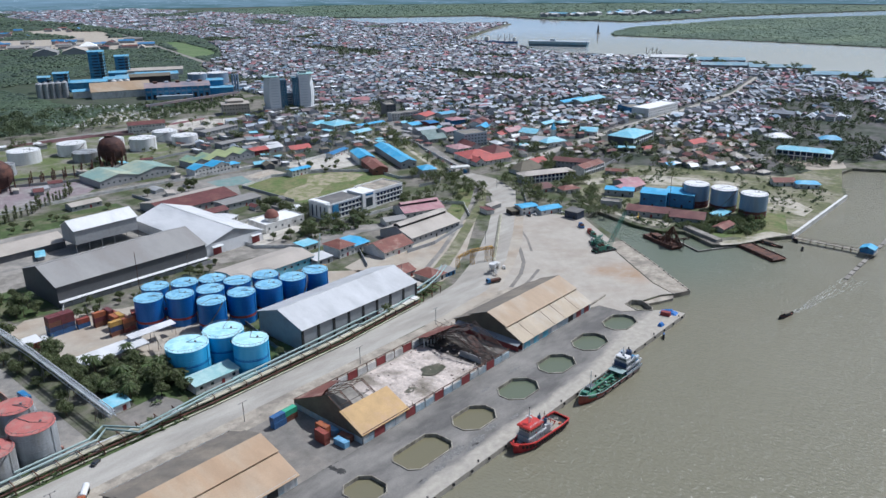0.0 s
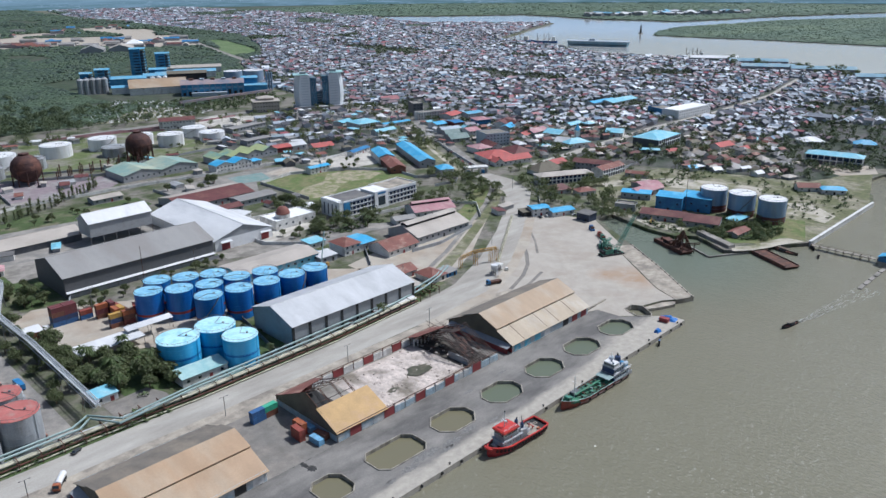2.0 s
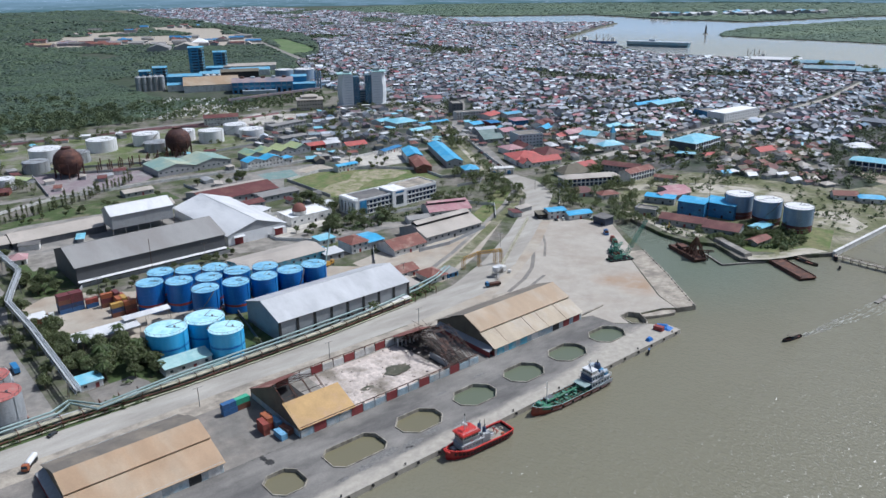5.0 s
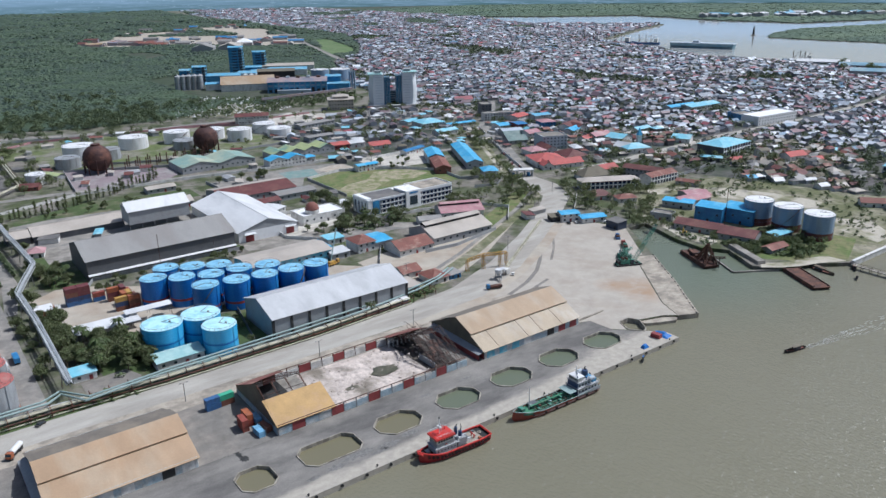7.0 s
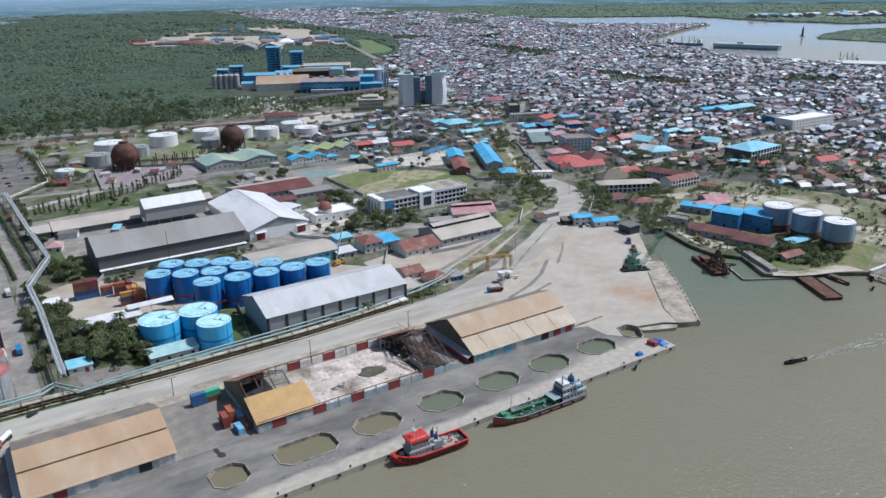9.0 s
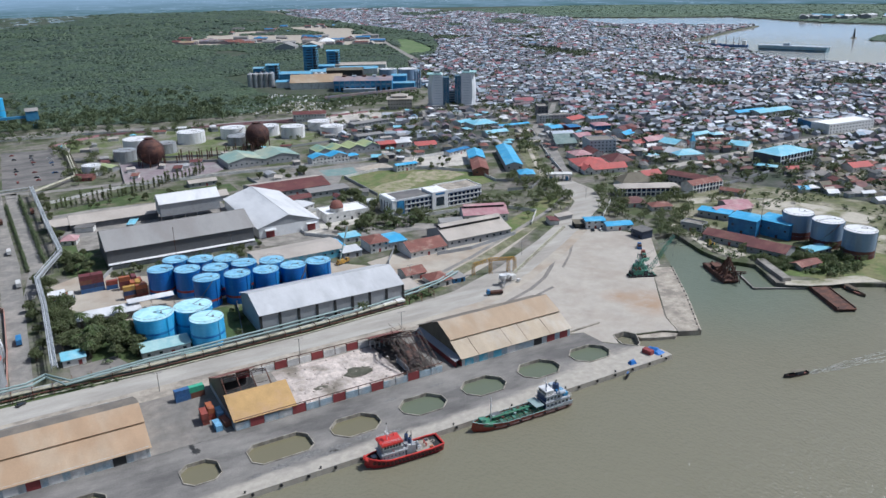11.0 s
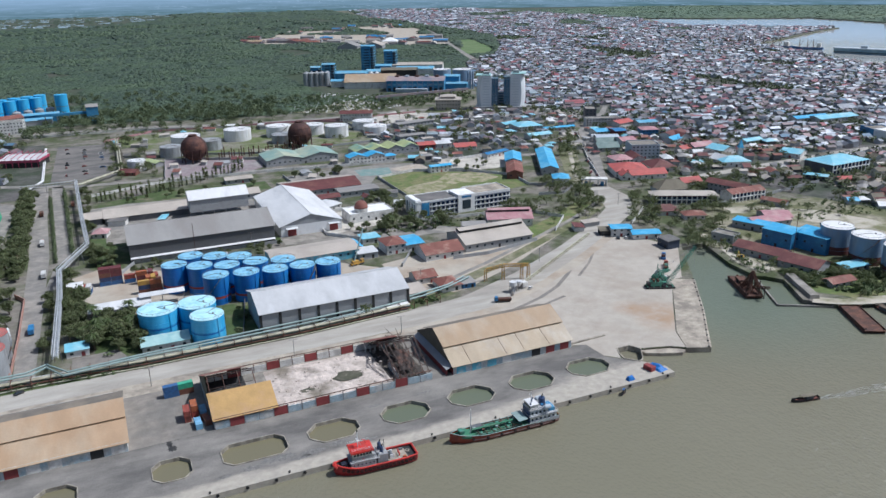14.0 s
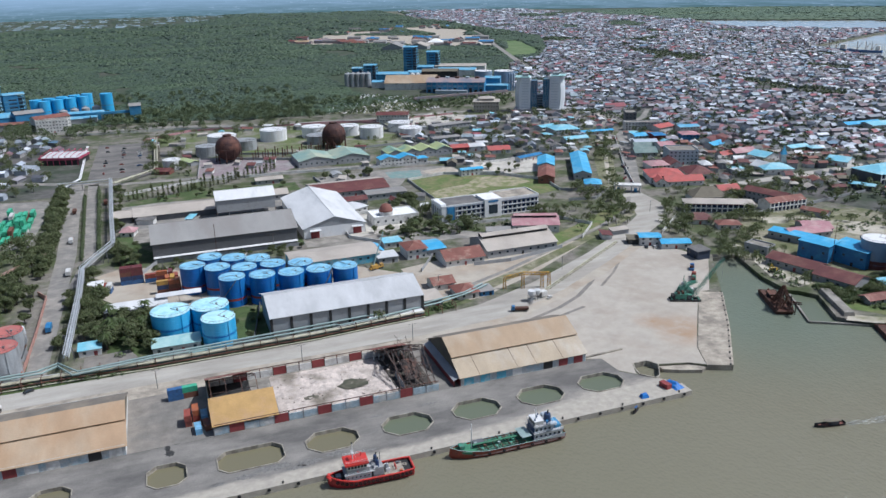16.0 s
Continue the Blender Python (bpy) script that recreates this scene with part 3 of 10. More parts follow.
FOREST = [(-4000, 870), (-381, 850), (-182, 836), (-80, 800), (31, 790), (125, 820), (250, 860), (275, 960), (370, 1000), (530, 1300), (635, 1375), (795, 1645), (945, 1970), (960, 2380), (1000, 2750), (1010, 3300), (1270, 5500), (-4500, 5500)]
structure("ground", flat(FOREST, 0.05), "forest_floor", "green bush and mangrove land behind the town", category="ground")
TOWN = [(250, 290), (330, 60), (420, 30), (520, -40), (700, -100), (960, -130), (1050, 150), (1105, 270), (1195, 420), (1180, 566), (1146, 820), (1210, 980), (1325, 1270), (1700, 1462), (1975, 1585), (1700, 1960), (1750, 2230), (1900, 2500), (1900, 4400),
        (1250, 4400), (990, 3300), (1005, 2750), (965, 2380), (950, 1970), (800, 1640), (640, 1370), (535, 1295), (374, 995), (330, 760), (330, 600)]
structure("ground", flat(TOWN, 0.06), "town_ground", "bare ground between the houses of the town", category="ground")

SITE_AREA = [(162, 2160), (247, 2015), (383, 1950), (478, 1850), (559, 1765), (672, 1712), (785, 2020), (895, 2470), (870, 2690), (651, 2709), (466, 2702), (324, 2300)]
FIELD = [(600, 1430), (640, 1425), (700, 1490), (752, 1620), (778, 1720), (808, 1800), (816, 1880), (770, 1850), (735, 1760), (690, 1660), (640, 1560)]
SITE_ROAD = [(940, 2590), (900, 2400), (831, 2155), (750, 1908), (693, 1745), (592, 1431), (533, 1241), (503, 1133)]
structure("field", flat(FIELD, 0.16), "field_grass", "bright green open field at the town's edge", category="field")

# ---- quay ----
POOLS = [(-32, 20), (-61.5, 20), (-91, 20), (-121, 20), (-151.5, 20), (-182.5, 24), (-212.5, 13.5), (-251, 13.5), (-282, 20), (-313, 20), (-344, 20), (-374, 20)]
PY0, PY1 = 14.0, 28.0
g, gw = Geo(), Geo()
edges = [-19.0]
for i, (cx, w) in enumerate(POOLS):
    nxt = POOLS[i + 1] if i + 1 < len(POOLS) else (-404, 20)
    edges.append((cx - w / 2 + nxt[0] + nxt[1] / 2) / 2)
curbs, waters = [], []
for i, (cx, w) in enumerate(POOLS):
    x1, x0 = edges[i], edges[i + 1]
    a, b, c = cx - w / 2, cx + w / 2, 4.6 if cx > -175 else 3.3
    octo = [(a + c, PY0), (b - c, PY0), (b, PY0 + c), (b, PY1 - c), (b - c, PY1), (a + c, PY1), (a, PY1 - c), (a, PY0 + c)]
    frame_pts = [(a + c, 7), (b - c, 7), (x1, 7), (x1, PY0 + c), (x1, PY1 - c), (x1, 41), (b - c, 41), (a + c, 41), (x0, 41), (x0, PY1 - c), (x0, PY0 + c), (x0, 7)]
    v = [(x, y, 0.0) for x, y in octo] + [(x, y, 0.0) for x, y in frame_pts]
    structure("quay", Geo().add(v, [(8, 9, 1, 0), (9, 10, 11, 2, 1), (11, 12, 3, 2), (12, 13, 14, 4, 3), (14, 15, 5, 4), (15, 16, 17, 6, 5), (17, 18, 7, 6), (18, 19, 8, 0, 7)]), "quay_deck", "dark stained asphalt bay of the quay deck", category="quay")
    curbs.append((octo, cx))
structure("quay", Geo().poly([(-19, 7.01), (-1, 7.01), (-6, 14), (-13, 20.5), (-19, 26)], -4, 0.0), "quay_deck", "pale sandy concrete end of the quay", category="quay")
structure("quay", Geo().box(-1200, 0, 0, 7, -6, 0.0).box(-420, -19, 40, 41, -6, -0.02).box(-19.6, -19.02, 26, 41, -6, -0.02), "quay_deck", "pale worn concrete edge of the quay", category="quay")
for octo, cx in curbs:
    pool = tagged(new("pool_curb"), "raised concrete rim of an eight-sided basin in the quay", "basin rim", "basins in the quay", "structure")
    cy = 21.0
    for j in range(8):
        (xa, ya), (xb, yb) = octo[j], octo[(j + 1) % 8]
        grow = lambda x, y, d: (x + d * (1 if x > cx else -1), y + d * (1 if y > cy else -1))
        o1, o2 = grow(xa, ya, 0.32), grow(xb, yb, 0.32)
        gg = Geo().add([(xa, ya, WATER - 1), (xb, yb, WATER - 1), (xb, yb, 0.38), (xa, ya, 0.38), (*o1, 0.38), (*o2, 0.38), (*o1, -0.1), (*o2, -0.1)], [(1, 0, 3, 2), (2, 3, 4, 5), (5, 4, 6, 7)])
        part("rim_wall", gg, "curb", pool)
    structure("pool_water", flat(octo, WATER + 1.25), "pool_water" if cx > -140 else "brown_pool_water", "still green water in a quay basin" if cx > -140 else "still olive-brown water in a quay basin", category="water")

# ---- roads and yards ----
structure("road", road_geo([(-800, 104), (-300, 104), (-130, 104), (-90, 105), (-45, 110), (0, 130), (50, 160), (100, 194), (135, 222), (152, 255), (158, 284)], [19, 19, 18, 19, 21, 20, 18, 18, 22, 24, 17], 0.10), "road", "pale dusty port road", category="road")
structure("street", road_geo([(158, 284), (173, 303), (222, 383), (273, 470), (291, 503), (341, 557), (380, 592), (420, 640)], [16, 13, 12.5, 12, 12, 10, 8, 6], 0.12), "street", "grey street into the town", category="road")
structure("street", road_geo([(205, 270), (315, 276), (450, 284), (606, 280), (800, 290), (1000, 330)], [10, 11, 10, 9, 7, 6], 0.12), "road", "pale street along the houses", category="road")
structure("street", road_geo([(-266, 114), (-266, 230), (-266, 300), (-270, 400), (-272, 505)], [9, 11, 12, 12, 12], 0.12), "street", "dusty access road", category="road")
structure("street", road_geo([(-258, 236), (-251, 285), (-255, 400), (-259, 505)], [6, 9, 9, 9], 0.11), "street", "dark parallel access road", category="road")
structure("street", road_geo([(-700, 640), (-341, 545), (-242, 497), (-150, 488), (-60, 478), (30, 470), (110, 440), (190, 415)], 9, 0.11), "street", "pale road behind the warehouses", category="road")
structure("street", road_geo([(-1500, 900), (-319, 800), (-182, 790), (-60, 745), (60, 735), (170, 740), (300, 700), (420, 690)], 13, 0.12), "street", "main road along the bush land", category="road")
YARD = [(-28, 60), (-28, 43), (-20, 40), (-19, 27), (-13.5, 21.5), (-11.5, 26), (-9.5, 30.5), (-2, 30.5), (1.5, 25.5), (15, 21.5), (21, 17), (28, 33), (54, 66), (73, 89), (80, 89), (113, 131), (108, 150), (96, 180), (40, 140), (0, 118), (-45, 96), (-28, 90)]
structure("yard", flat(YARD, 0.07), "yard_sand", "pale sandy open storage yard", category="yard")
structure("yard", Geo().poly([(31.3, 11.2), (58.3, 46), (84.4, 83), (73, 89.2), (54, 65), (28, 32), (20.5, 16)], -3, 0.3), "slab", "weathered concrete slab along the inlet", category="yard")
structure("yard", flat([(-420, 41), (-28, 41), (-28, 94), (-420, 94)], 0.04), "dirt_lane", "grey paved ground between the quay sheds", category="yard")
structure("yard", flat([(-420, 84), (-28, 84), (-28, 95), (-420, 95)], 0.052), "slab", "pale dusty strip between the sheds and the road", category="yard")
structure("yard", flat([(-247, 250), (-243, 214), (-226, 186), (-208, 172), (-190, 172), (-168, 180), (-100, 172), (-64, 176), (-100, 212), (-150, 226), (-190, 236), (-213, 254), (-231, 261)], 0.06), "sand", "pale concrete yard round the blue tanks", category="yard")
structure("yard", flat([(-236, 126), (-236, 150), (-222, 176), (-190, 168), (-150, 168), (-60, 170), (-60, 128)], 0.05), "grass", "rough grass between the tanks and the road", category="grass")
structure("yard", flat([(-236, 262), (-236, 330), (-215, 345), (-205, 322), (-116, 306), (-112, 262)], 0.05), "grass", "rough grass before the grey warehouse", category="grass")
structure("yard", flat([(-234, 345), (-234, 412), (-205, 416), (-112, 404), (-112, 345), (-205, 330)], 0.055), "street", "grey asphalt yard between the long sheds", category="yard")
structure("yard", flat([(-170, 488), (-162, 572), (-92, 536), (-72, 528), (-80, 495), (-100, 478)], 0.07), "pink_yard", "paved yard of faded pink and grey slabs", category="yard")
structure("yard", flat([(-228, 402), (-228, 424), (-180, 446), (-90, 438), (-90, 410)], 0.05), "grass", "grass strip with hedges behind the sheds", category="grass")
structure("yard", flat([(-215, 700), (-160, 740), (20, 720), (60, 690), (60, 560), (-60, 548), (-150, 590)], 0.05), "bund", "grey earth and grass round the storage tanks", category="yard")
structure("yard", flat([(-70, 400), (-70, 445), (10, 452), (60, 440), (60, 412), (4, 408), (-16, 372), (-30, 372), (-30, 400)], 0.05), "street", "grey paved yards behind the stores", category="yard")
structure("yard", flat([(-8, 415), (-6, 440), (27, 436), (20, 408)], 0.09), "court", "faded green hard court", category="yard")
structure("yard", flat([(26, 431), (57, 437), (60, 414), (32, 409)], 0.09), "rust_soil", "bare sandy brown plot", category="yard")
structure("yard", flat([(70, 402), (92, 433), (152, 440), (132, 384), (92, 388)], 0.125), "white_plot", "pale walled plot of concrete and sand", category="yard")
structure("yard", flat([(-64, 250), (-40, 262), (-10, 250), (22, 224), (24, 214), (-14, 232), (-56, 232)], 0.08), "street", "grey drive before the school", category="yard")
structure("yard", flat([(-82, 262), (-80, 316), (-38, 312), (-34, 270)], 0.075), "white_plot", "paved court of the mosque", category="yard")
structure("yard", flat([(106, 700), (140, 662), (200, 655), (205, 690), (165, 722), (150, 742), (112, 716)], 0.13), "white_plot", "bare pale plot beside the main road", category="yard")
structure("yard", flat([(180, 660), (240, 610), (290, 560), (320, 560), (390, 620), (330, 690), (230, 690)], 0.08), "street", "asphalt forecourt full of parked vehicles", category="yard")
structure("yard", flat([(-225, 310), (-225, 345), (-60, 330), (-60, 235), (-115, 255), (-115, 310)], 0.06), "pale_concrete", "worn concrete yard between warehouses", category="yard")
structure("yard", flat([(-70, 125), (-70, 190), (0, 205), (40, 205), (60, 190), (0, 150), (-40, 130)], 0.06), "sand", "sandy plot beside the road", category="yard")
structure("yard", flat([(-265, 520), (-262, 700), (-212, 692), (-209, 525)], 0.10), "asphalt", "asphalt car park with planted strips", category="yard")
structure("yard", flat([(3, 402), (41, 408), (86, 384), (112, 352), (108, 318), (88, 312), (8, 312), (3, 330)], 0.10), "lawn", "green sports field", category="field")
structure("yard", flat([(8, 330), (8, 352), (24, 364), (44, 366), (66, 388), (78, 384), (96, 374), (101, 354), (80, 344), (62, 352), (40, 340), (24, 326)], 0.13), "bare_field", "bare sandy patch of the sports field", category="field")
structure("yard", flat([(150, 150), (210, 210), (420, 120), (395, 30), (315, 8), (293, 1), (168, 2), (142, 20), (136, 70), (134, 128)], 0.05), "scrub", "dry scrubland round the grey tanks", category="ground")
structure("lawn", flat([(22, 180), (60, 200), (100, 226), (128, 246), (120, 256), (84, 232), (48, 212), (18, 196)], 0.08), "lawn", "bright green grass verge beside the road", category="grass")
structure("verge", road_geo([(-420, 116), (-300, 116), (-215, 114.5), (-140, 115.5), (-85, 119.5), (-50, 130)], [13, 13, 10, 9, 9, 8], 0.115), "grass", "dark weedy verge under the pipe rack", category="grass")
structure("verge", road_geo([(-70, 128), (-40, 140), (0, 160), (50, 188), (100, 216), (132, 240)], [10, 9, 8, 7, 6, 6], 0.07), "scrub", "dry grass verge beside the road", category="grass")
structure("rail_track", road_geo([(-60, 140), (-10, 163), (40, 190), (90, 218), (130, 246), (150, 275)], 3.2, 0.13), "street", "old grey railway track in the verge", category="track")
structure("yard", flat([(-335, 330), (-335, 470), (-286, 455), (-292, 330)], 0.06), "street", "asphalt yard with stacked green containers", category="yard")
structure("yard", flat([(-420, 470), (-275, 470), (-272, 600), (-275, 720), (-420, 760)], 0.05), "town_ground", "bare ground between houses", category="ground")
structure("yard", flat([(60, 420), (195, 415), (215, 500), (250, 560), (300, 690), (120, 690), (60, 640)], 0.05), "town_ground", "bare ground between houses and offices", category="ground")
structure("yard", flat([(75, 425), (130, 405), (150, 440), (80, 450)], 0.09), "white_plot", "pale paved school yard", category="yard")
structure("yard", flat([(90, 660), (170, 655), (215, 700), (110, 715)], 0.09), "white_plot", "pale paved forecourt", category="yard")
structure("yard", flat([(235, 600), (330, 590), (345, 660), (225, 690)], 0.09), "street", "grey car park before the office tower", category="yard")
structure("backdrop", Geo().add([(4880 * math.cos(radians(a)) - 280, 4880 * math.sin(radians(a)) - 200, z) for a in range(-12, 136, 2) for z in (-5, 190)], [(2 * i, 2 * i + 1, 2 * i + 3, 2 * i + 2) for i in range(73)]), "distance", "glowing backdrop of distance with blue haze painted in", category="distance")

structure("yard", flat([(-330, 121), (-330, 170), (-274, 170), (-271, 121)], 0.06), "dirt_lane", "grey-brown bare ground round the red-topped tanks", category="yard")
structure("yard", flat([(-246, 121), (-246, 134), (-226, 136), (-222, 126), (-222, 121)], 0.118), "dirt_lane", "worn pale yard of a small hut", category="yard")
structure("yard", flat([(20, 800), (70, 776), (120, 760), (150, 800), (154, 836), (110, 880), (40, 850)], 0.14), "scrub", "grassy graveyard ground", category="ground")
structure("yard", flat([(205, 188), (232, 176), (252, 160), (266, 128), (272, 100), (262, 98), (252, 124), (236, 152), (214, 168), (196, 176)], 0.09), "bare_sand", "strip of bare pale sand in the scrubland", category="ground")
structure("yard", flat([(226, 46), (246, 54), (262, 34), (240, 8), (218, 8)], 0.085), "bare_sand", "bare sandy patch near the sea wall", category="ground")
structure("yard", flat([(128, 42), (150, 62), (190, 40), (205, 62), (214, 20), (172, 4), (146, 20)], 0.10), "lawn", "bright green weeds on the point", category="grass")
structure("yard", flat([(330, 195), (365, 214), (420, 176), (395, 140), (360, 168)], 0.11), "sand", "pale yard before houses", category="yard")
structure("yard", flat([(368, 48), (392, 100), (432, 88), (420, 36), (396, 26)], 0.11), "sand", "pale forecourt of the office by the river", category="yard")
structure("yard", flat([(138, 138), (147, 152), (152, 120), (147, 90), (138, 74), (128, 73), (126, 92), (137, 120)], 0.115), "bare_sand", "sandy path along the inlet's bank", category="ground")
structure("yard", flat([(117, 29), (124, 34), (136, 25), (152, 21), (167, 16), (168, 3), (152, 11), (138, 15.5), (128, 20.5)], 0.118), "bare_sand", "pale sandy beach beside the barge", category="ground")
structure("yard", flat([(236, 176), (262, 150), (276, 118), (282, 80), (258, 72), (250, 106), (234, 134), (216, 158)], 0.092), "bare_sand", "wide patch of bare white sand behind the tanks", category="ground")
structure("yard", flat([(-100, 90), (-45, 92), (0, 112), (40, 134), (98, 174), (118, 200), (100, 196), (50, 162), (0, 133), (-45, 113), (-100, 107)], 0.086), "sand", "dusty strip between the road and the open yard", category="yard")
STREETS = [([(158, 284), (173, 303), (222, 383), (273, 470), (291, 503), (341, 557), (380, 592), (420, 640)], 10), ([(205, 270), (315, 276), (450, 284), (606, 280), (800, 290), (1000, 330)], 9.5),
           ([(300, 700), (420, 690), (500, 900), (640, 1500), (800, 2200)], 5)]
MAIN_ROADS = [[(-300, 104), (-130, 104), (-45, 110), (0, 130), (50, 160), (100, 194), (135, 222), (152, 255), (158, 284)], [(-319, 800), (-182, 790), (-60, 745), (60, 735), (170, 740), (300, 700), (420, 690)]]


def near_line(x, y, pts, d):
    for (x0, y0), (x1, y1) in zip(pts, pts[1:]):
        l2 = (x1 - x0) ** 2 + (y1 - y0) ** 2
        t = max(0, min(1, ((x - x0) * (x1 - x0) + (y - y0) * (y1 - y0)) / l2))
        if math.hypot(x - x0 - t * (x1 - x0), y - y0 - t * (y1 - y0)) < d:
            return True
    return False


structure("verge", flat([(140, 300), (156, 300), (212, 396), (262, 482), (248, 490), (196, 404)], 0.10), "scrub", "grassy strip with a worn path beside the street", category="grass")
structure("path", road_geo([(156, 312), (204, 396), (256, 486)], 4, 0.13), "bare_sand", "worn sandy path beside the street", category="path")
structure("quay", flat([(-1200, 7), (-392, 7), (-392, 41), (-1200, 41)], -0.004), "quay_deck", "dark asphalt deck of the quay farther along", category="quay")
for pts, w in (([(66, 168), (40, 140), (23, 123), (8, 110), (-9, 100), (-30, 92)], 2.4), ([(70, 160), (46, 134), (28, 118)], 1.6), ([(-31, 86), (-14, 90), (4, 96)], 2.0)):
    structure("wheel_track", road_geo(pts, w, 0.082), "dirt_lane", "dark worn wheel track across the yard", category="track")

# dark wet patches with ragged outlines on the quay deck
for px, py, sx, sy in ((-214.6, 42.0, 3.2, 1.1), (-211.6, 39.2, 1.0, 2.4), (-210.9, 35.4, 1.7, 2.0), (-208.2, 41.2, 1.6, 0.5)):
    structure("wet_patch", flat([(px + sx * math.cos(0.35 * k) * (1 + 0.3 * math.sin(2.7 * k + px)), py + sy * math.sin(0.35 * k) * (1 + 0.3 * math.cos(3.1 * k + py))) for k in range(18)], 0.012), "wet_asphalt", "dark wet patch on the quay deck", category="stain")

for px, py, sx, sy in ((-176, 11.5, 7, 2.0), (-163, 10.2, 5, 1.8), (-152, 11.6, 4, 1.4), (-168, 8.4, 4.5, 1.0), (-186, 9.6, 4, 1.5), (-140, 9.2, 3, 1.0), (-196, 8.6, 3, 0.9), (-131, 31.5, 3, 0.8), (-108, 32.5, 4, 0.7)):
    structure("oil_stain", flat([(px + sx * math.cos(0.25 * k) * (1 + 0.35 * math.sin(3.1 * k + px)), py + sy * math.sin(0.25 * k) * (1 + 0.4 * math.cos(2.3 * k + py))) for k in range(25)], 0.008), "faint_stain", "ragged dark oil stain on the pale quay edge", category="stain")

# ---- the port ----


# Mottled near-black that carries the shade under the collapsed frames.
M["soot"] = surface("shade_dark_floor", (0.06, 0.052, 0.046), 0.95, vary=0.4, second=(0.13, 0.11, 0.09), cover=0.4, patch=4, size=1.5)
M["hull_navy_wall"] = surface("dark_navy_sheet", (0.04, 0.055, 0.09), 0.7, vary=0.3)
M["far_blue"] = surface("weathered_teal_blue_sheet", (0.15, 0.29, 0.38), 0.7, vary=0.25, second=(0.26, 0.36, 0.40), cover=0.45, patch=30, size=8)
M["yellow_paint"] = surface("faded_yellow_paint", (0.55, 0.36, 0.05), 0.6, vary=0.25, second=(0.42, 0.27, 0.06), cover=0.3, patch=2)
# Darker sheet colour for the sheds' far roof slopes.
M["back_roof"] = surface("dark_back_sheet_roof", (0.19, 0.165, 0.135), 0.75, second=(0.26, 0.22, 0.17), cover=0.4, patch=12, size=5, vary=0.25, stretch=(1, 0.3, 1))


def port_shed(x0, x1, label, roof="tan_roof", lower="tan_roof_b", zr=14.4, fold=0.52):
    """A long quay shed: low walls, gables, and a roof in two steps on each side."""
    ze = 4.5
    th = thing("port_shed", (x0 + x1) / 2, 62, 0, 0, label, "warehouse", "sheds along the quay")
    h, w = (x1 - x0) / 2, 21.0
    ys, zs = w * fold, ze + (zr - ze) * (1 - fold)
    for s in (-1, 1):
        g = Geo()
        pts = [(-h - 0.8, s * ys * 1.0, zs), (h + 0.8, s * ys * 1.0, zs), (h + 0.8, s * (w + 0.8), ze - 0.35), (-h - 0.8, s * (w + 0.8), ze - 0.35)]
        g.sheet(pts if s > 0 else pts[::-1], 0.2)
        part("lower_roof", g, "back_roof" if s > 0 else lower, th, "darker far slope" if s > 0 else "")
        g = Geo()
        pts = [(-h - 0.8, 0, zr), (h + 0.8, 0, zr), (h + 0.8, s * (ys + 1.0), zs + 0.45), (-h - 0.8, s * (ys + 1.0), zs + 0.45)]
        g.sheet(pts if s > 0 else pts[::-1], 0.2)
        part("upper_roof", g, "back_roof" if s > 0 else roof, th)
        for i in range(1, 5 if s < 0 and lower != roof else 1):
            x = -h + 2 * h * i / 5 + (3, -4, 2, -1, 0)[i]
            part("roof_seam", Geo().tube((x, s * ys, zs + 0.06), (x + 0.4, s * (w + 0.7), ze - 0.3), 0.09, 4), "rust", th)
        g = Geo().box(-h, h, s * w - (0.3 if s > 0 else 0), s * w + (0.3 if s < 0 else 0), 0, ze)
        part("side_wall", g, "shed_wall", th)
        g = Geo()
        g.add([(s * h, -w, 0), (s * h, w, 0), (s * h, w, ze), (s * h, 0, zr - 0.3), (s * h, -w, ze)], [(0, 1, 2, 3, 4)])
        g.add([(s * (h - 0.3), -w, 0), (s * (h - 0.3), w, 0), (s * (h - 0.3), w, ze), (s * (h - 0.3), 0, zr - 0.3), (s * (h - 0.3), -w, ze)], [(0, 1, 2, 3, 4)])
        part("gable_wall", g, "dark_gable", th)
        if s < 0:
            part("lean_to_roof", Geo().sheet([(-h - 3.2, -w + 0.5, 2.9), (-h - 0.02, -w + 0.5, 4.2), (-h - 0.02, w - 2, 4.2), (-h - 3.2, w - 2, 2.9)], 0.15), "panel_wall", th, "pale grey lean-to roof")
            part("lean_to_wall", Geo().box(-h - 3.0, -h - 2.8, -w + 0.6, w - 2.2, 0, 2.8), "red_paint", th)
        part("gable_plinth", Geo().box(min(s * h, s * (h + 0.12)), max(s * h, s * (h + 0.12)), -w, w, 0, 2.2), "red_paint" if s < 0 else "white_wall", th)
    n = int(2 * h / 7)
    for i in range(n):
        x = -h + 2 * h * (i + 0.5) / n
        kind = "red_paint" if i >= n - 2 and x0 > -100 else "teal_paint" if i < 3 and x0 > -100 else ("white_wall", "dark", "shed_wall", "white_wall", "white_wall", "red_paint")[(i * 5 + int(x0)) % 6]
        part("door" if kind == "dark" else "wall_panel", Geo().box(x - 2.3, x + 2.3, -w - 0.12, -w, 0.1, 3.5), kind, th)
    return th


port_shed(-90, -28, "long quay warehouse with a faded tan sheet roof")
port_shed(-276.3, -226.3, "long quay warehouse with a stained brown-tan sheet roof", "brown_tan_roof", "brown_tan_roof", 12.2, 0.45)


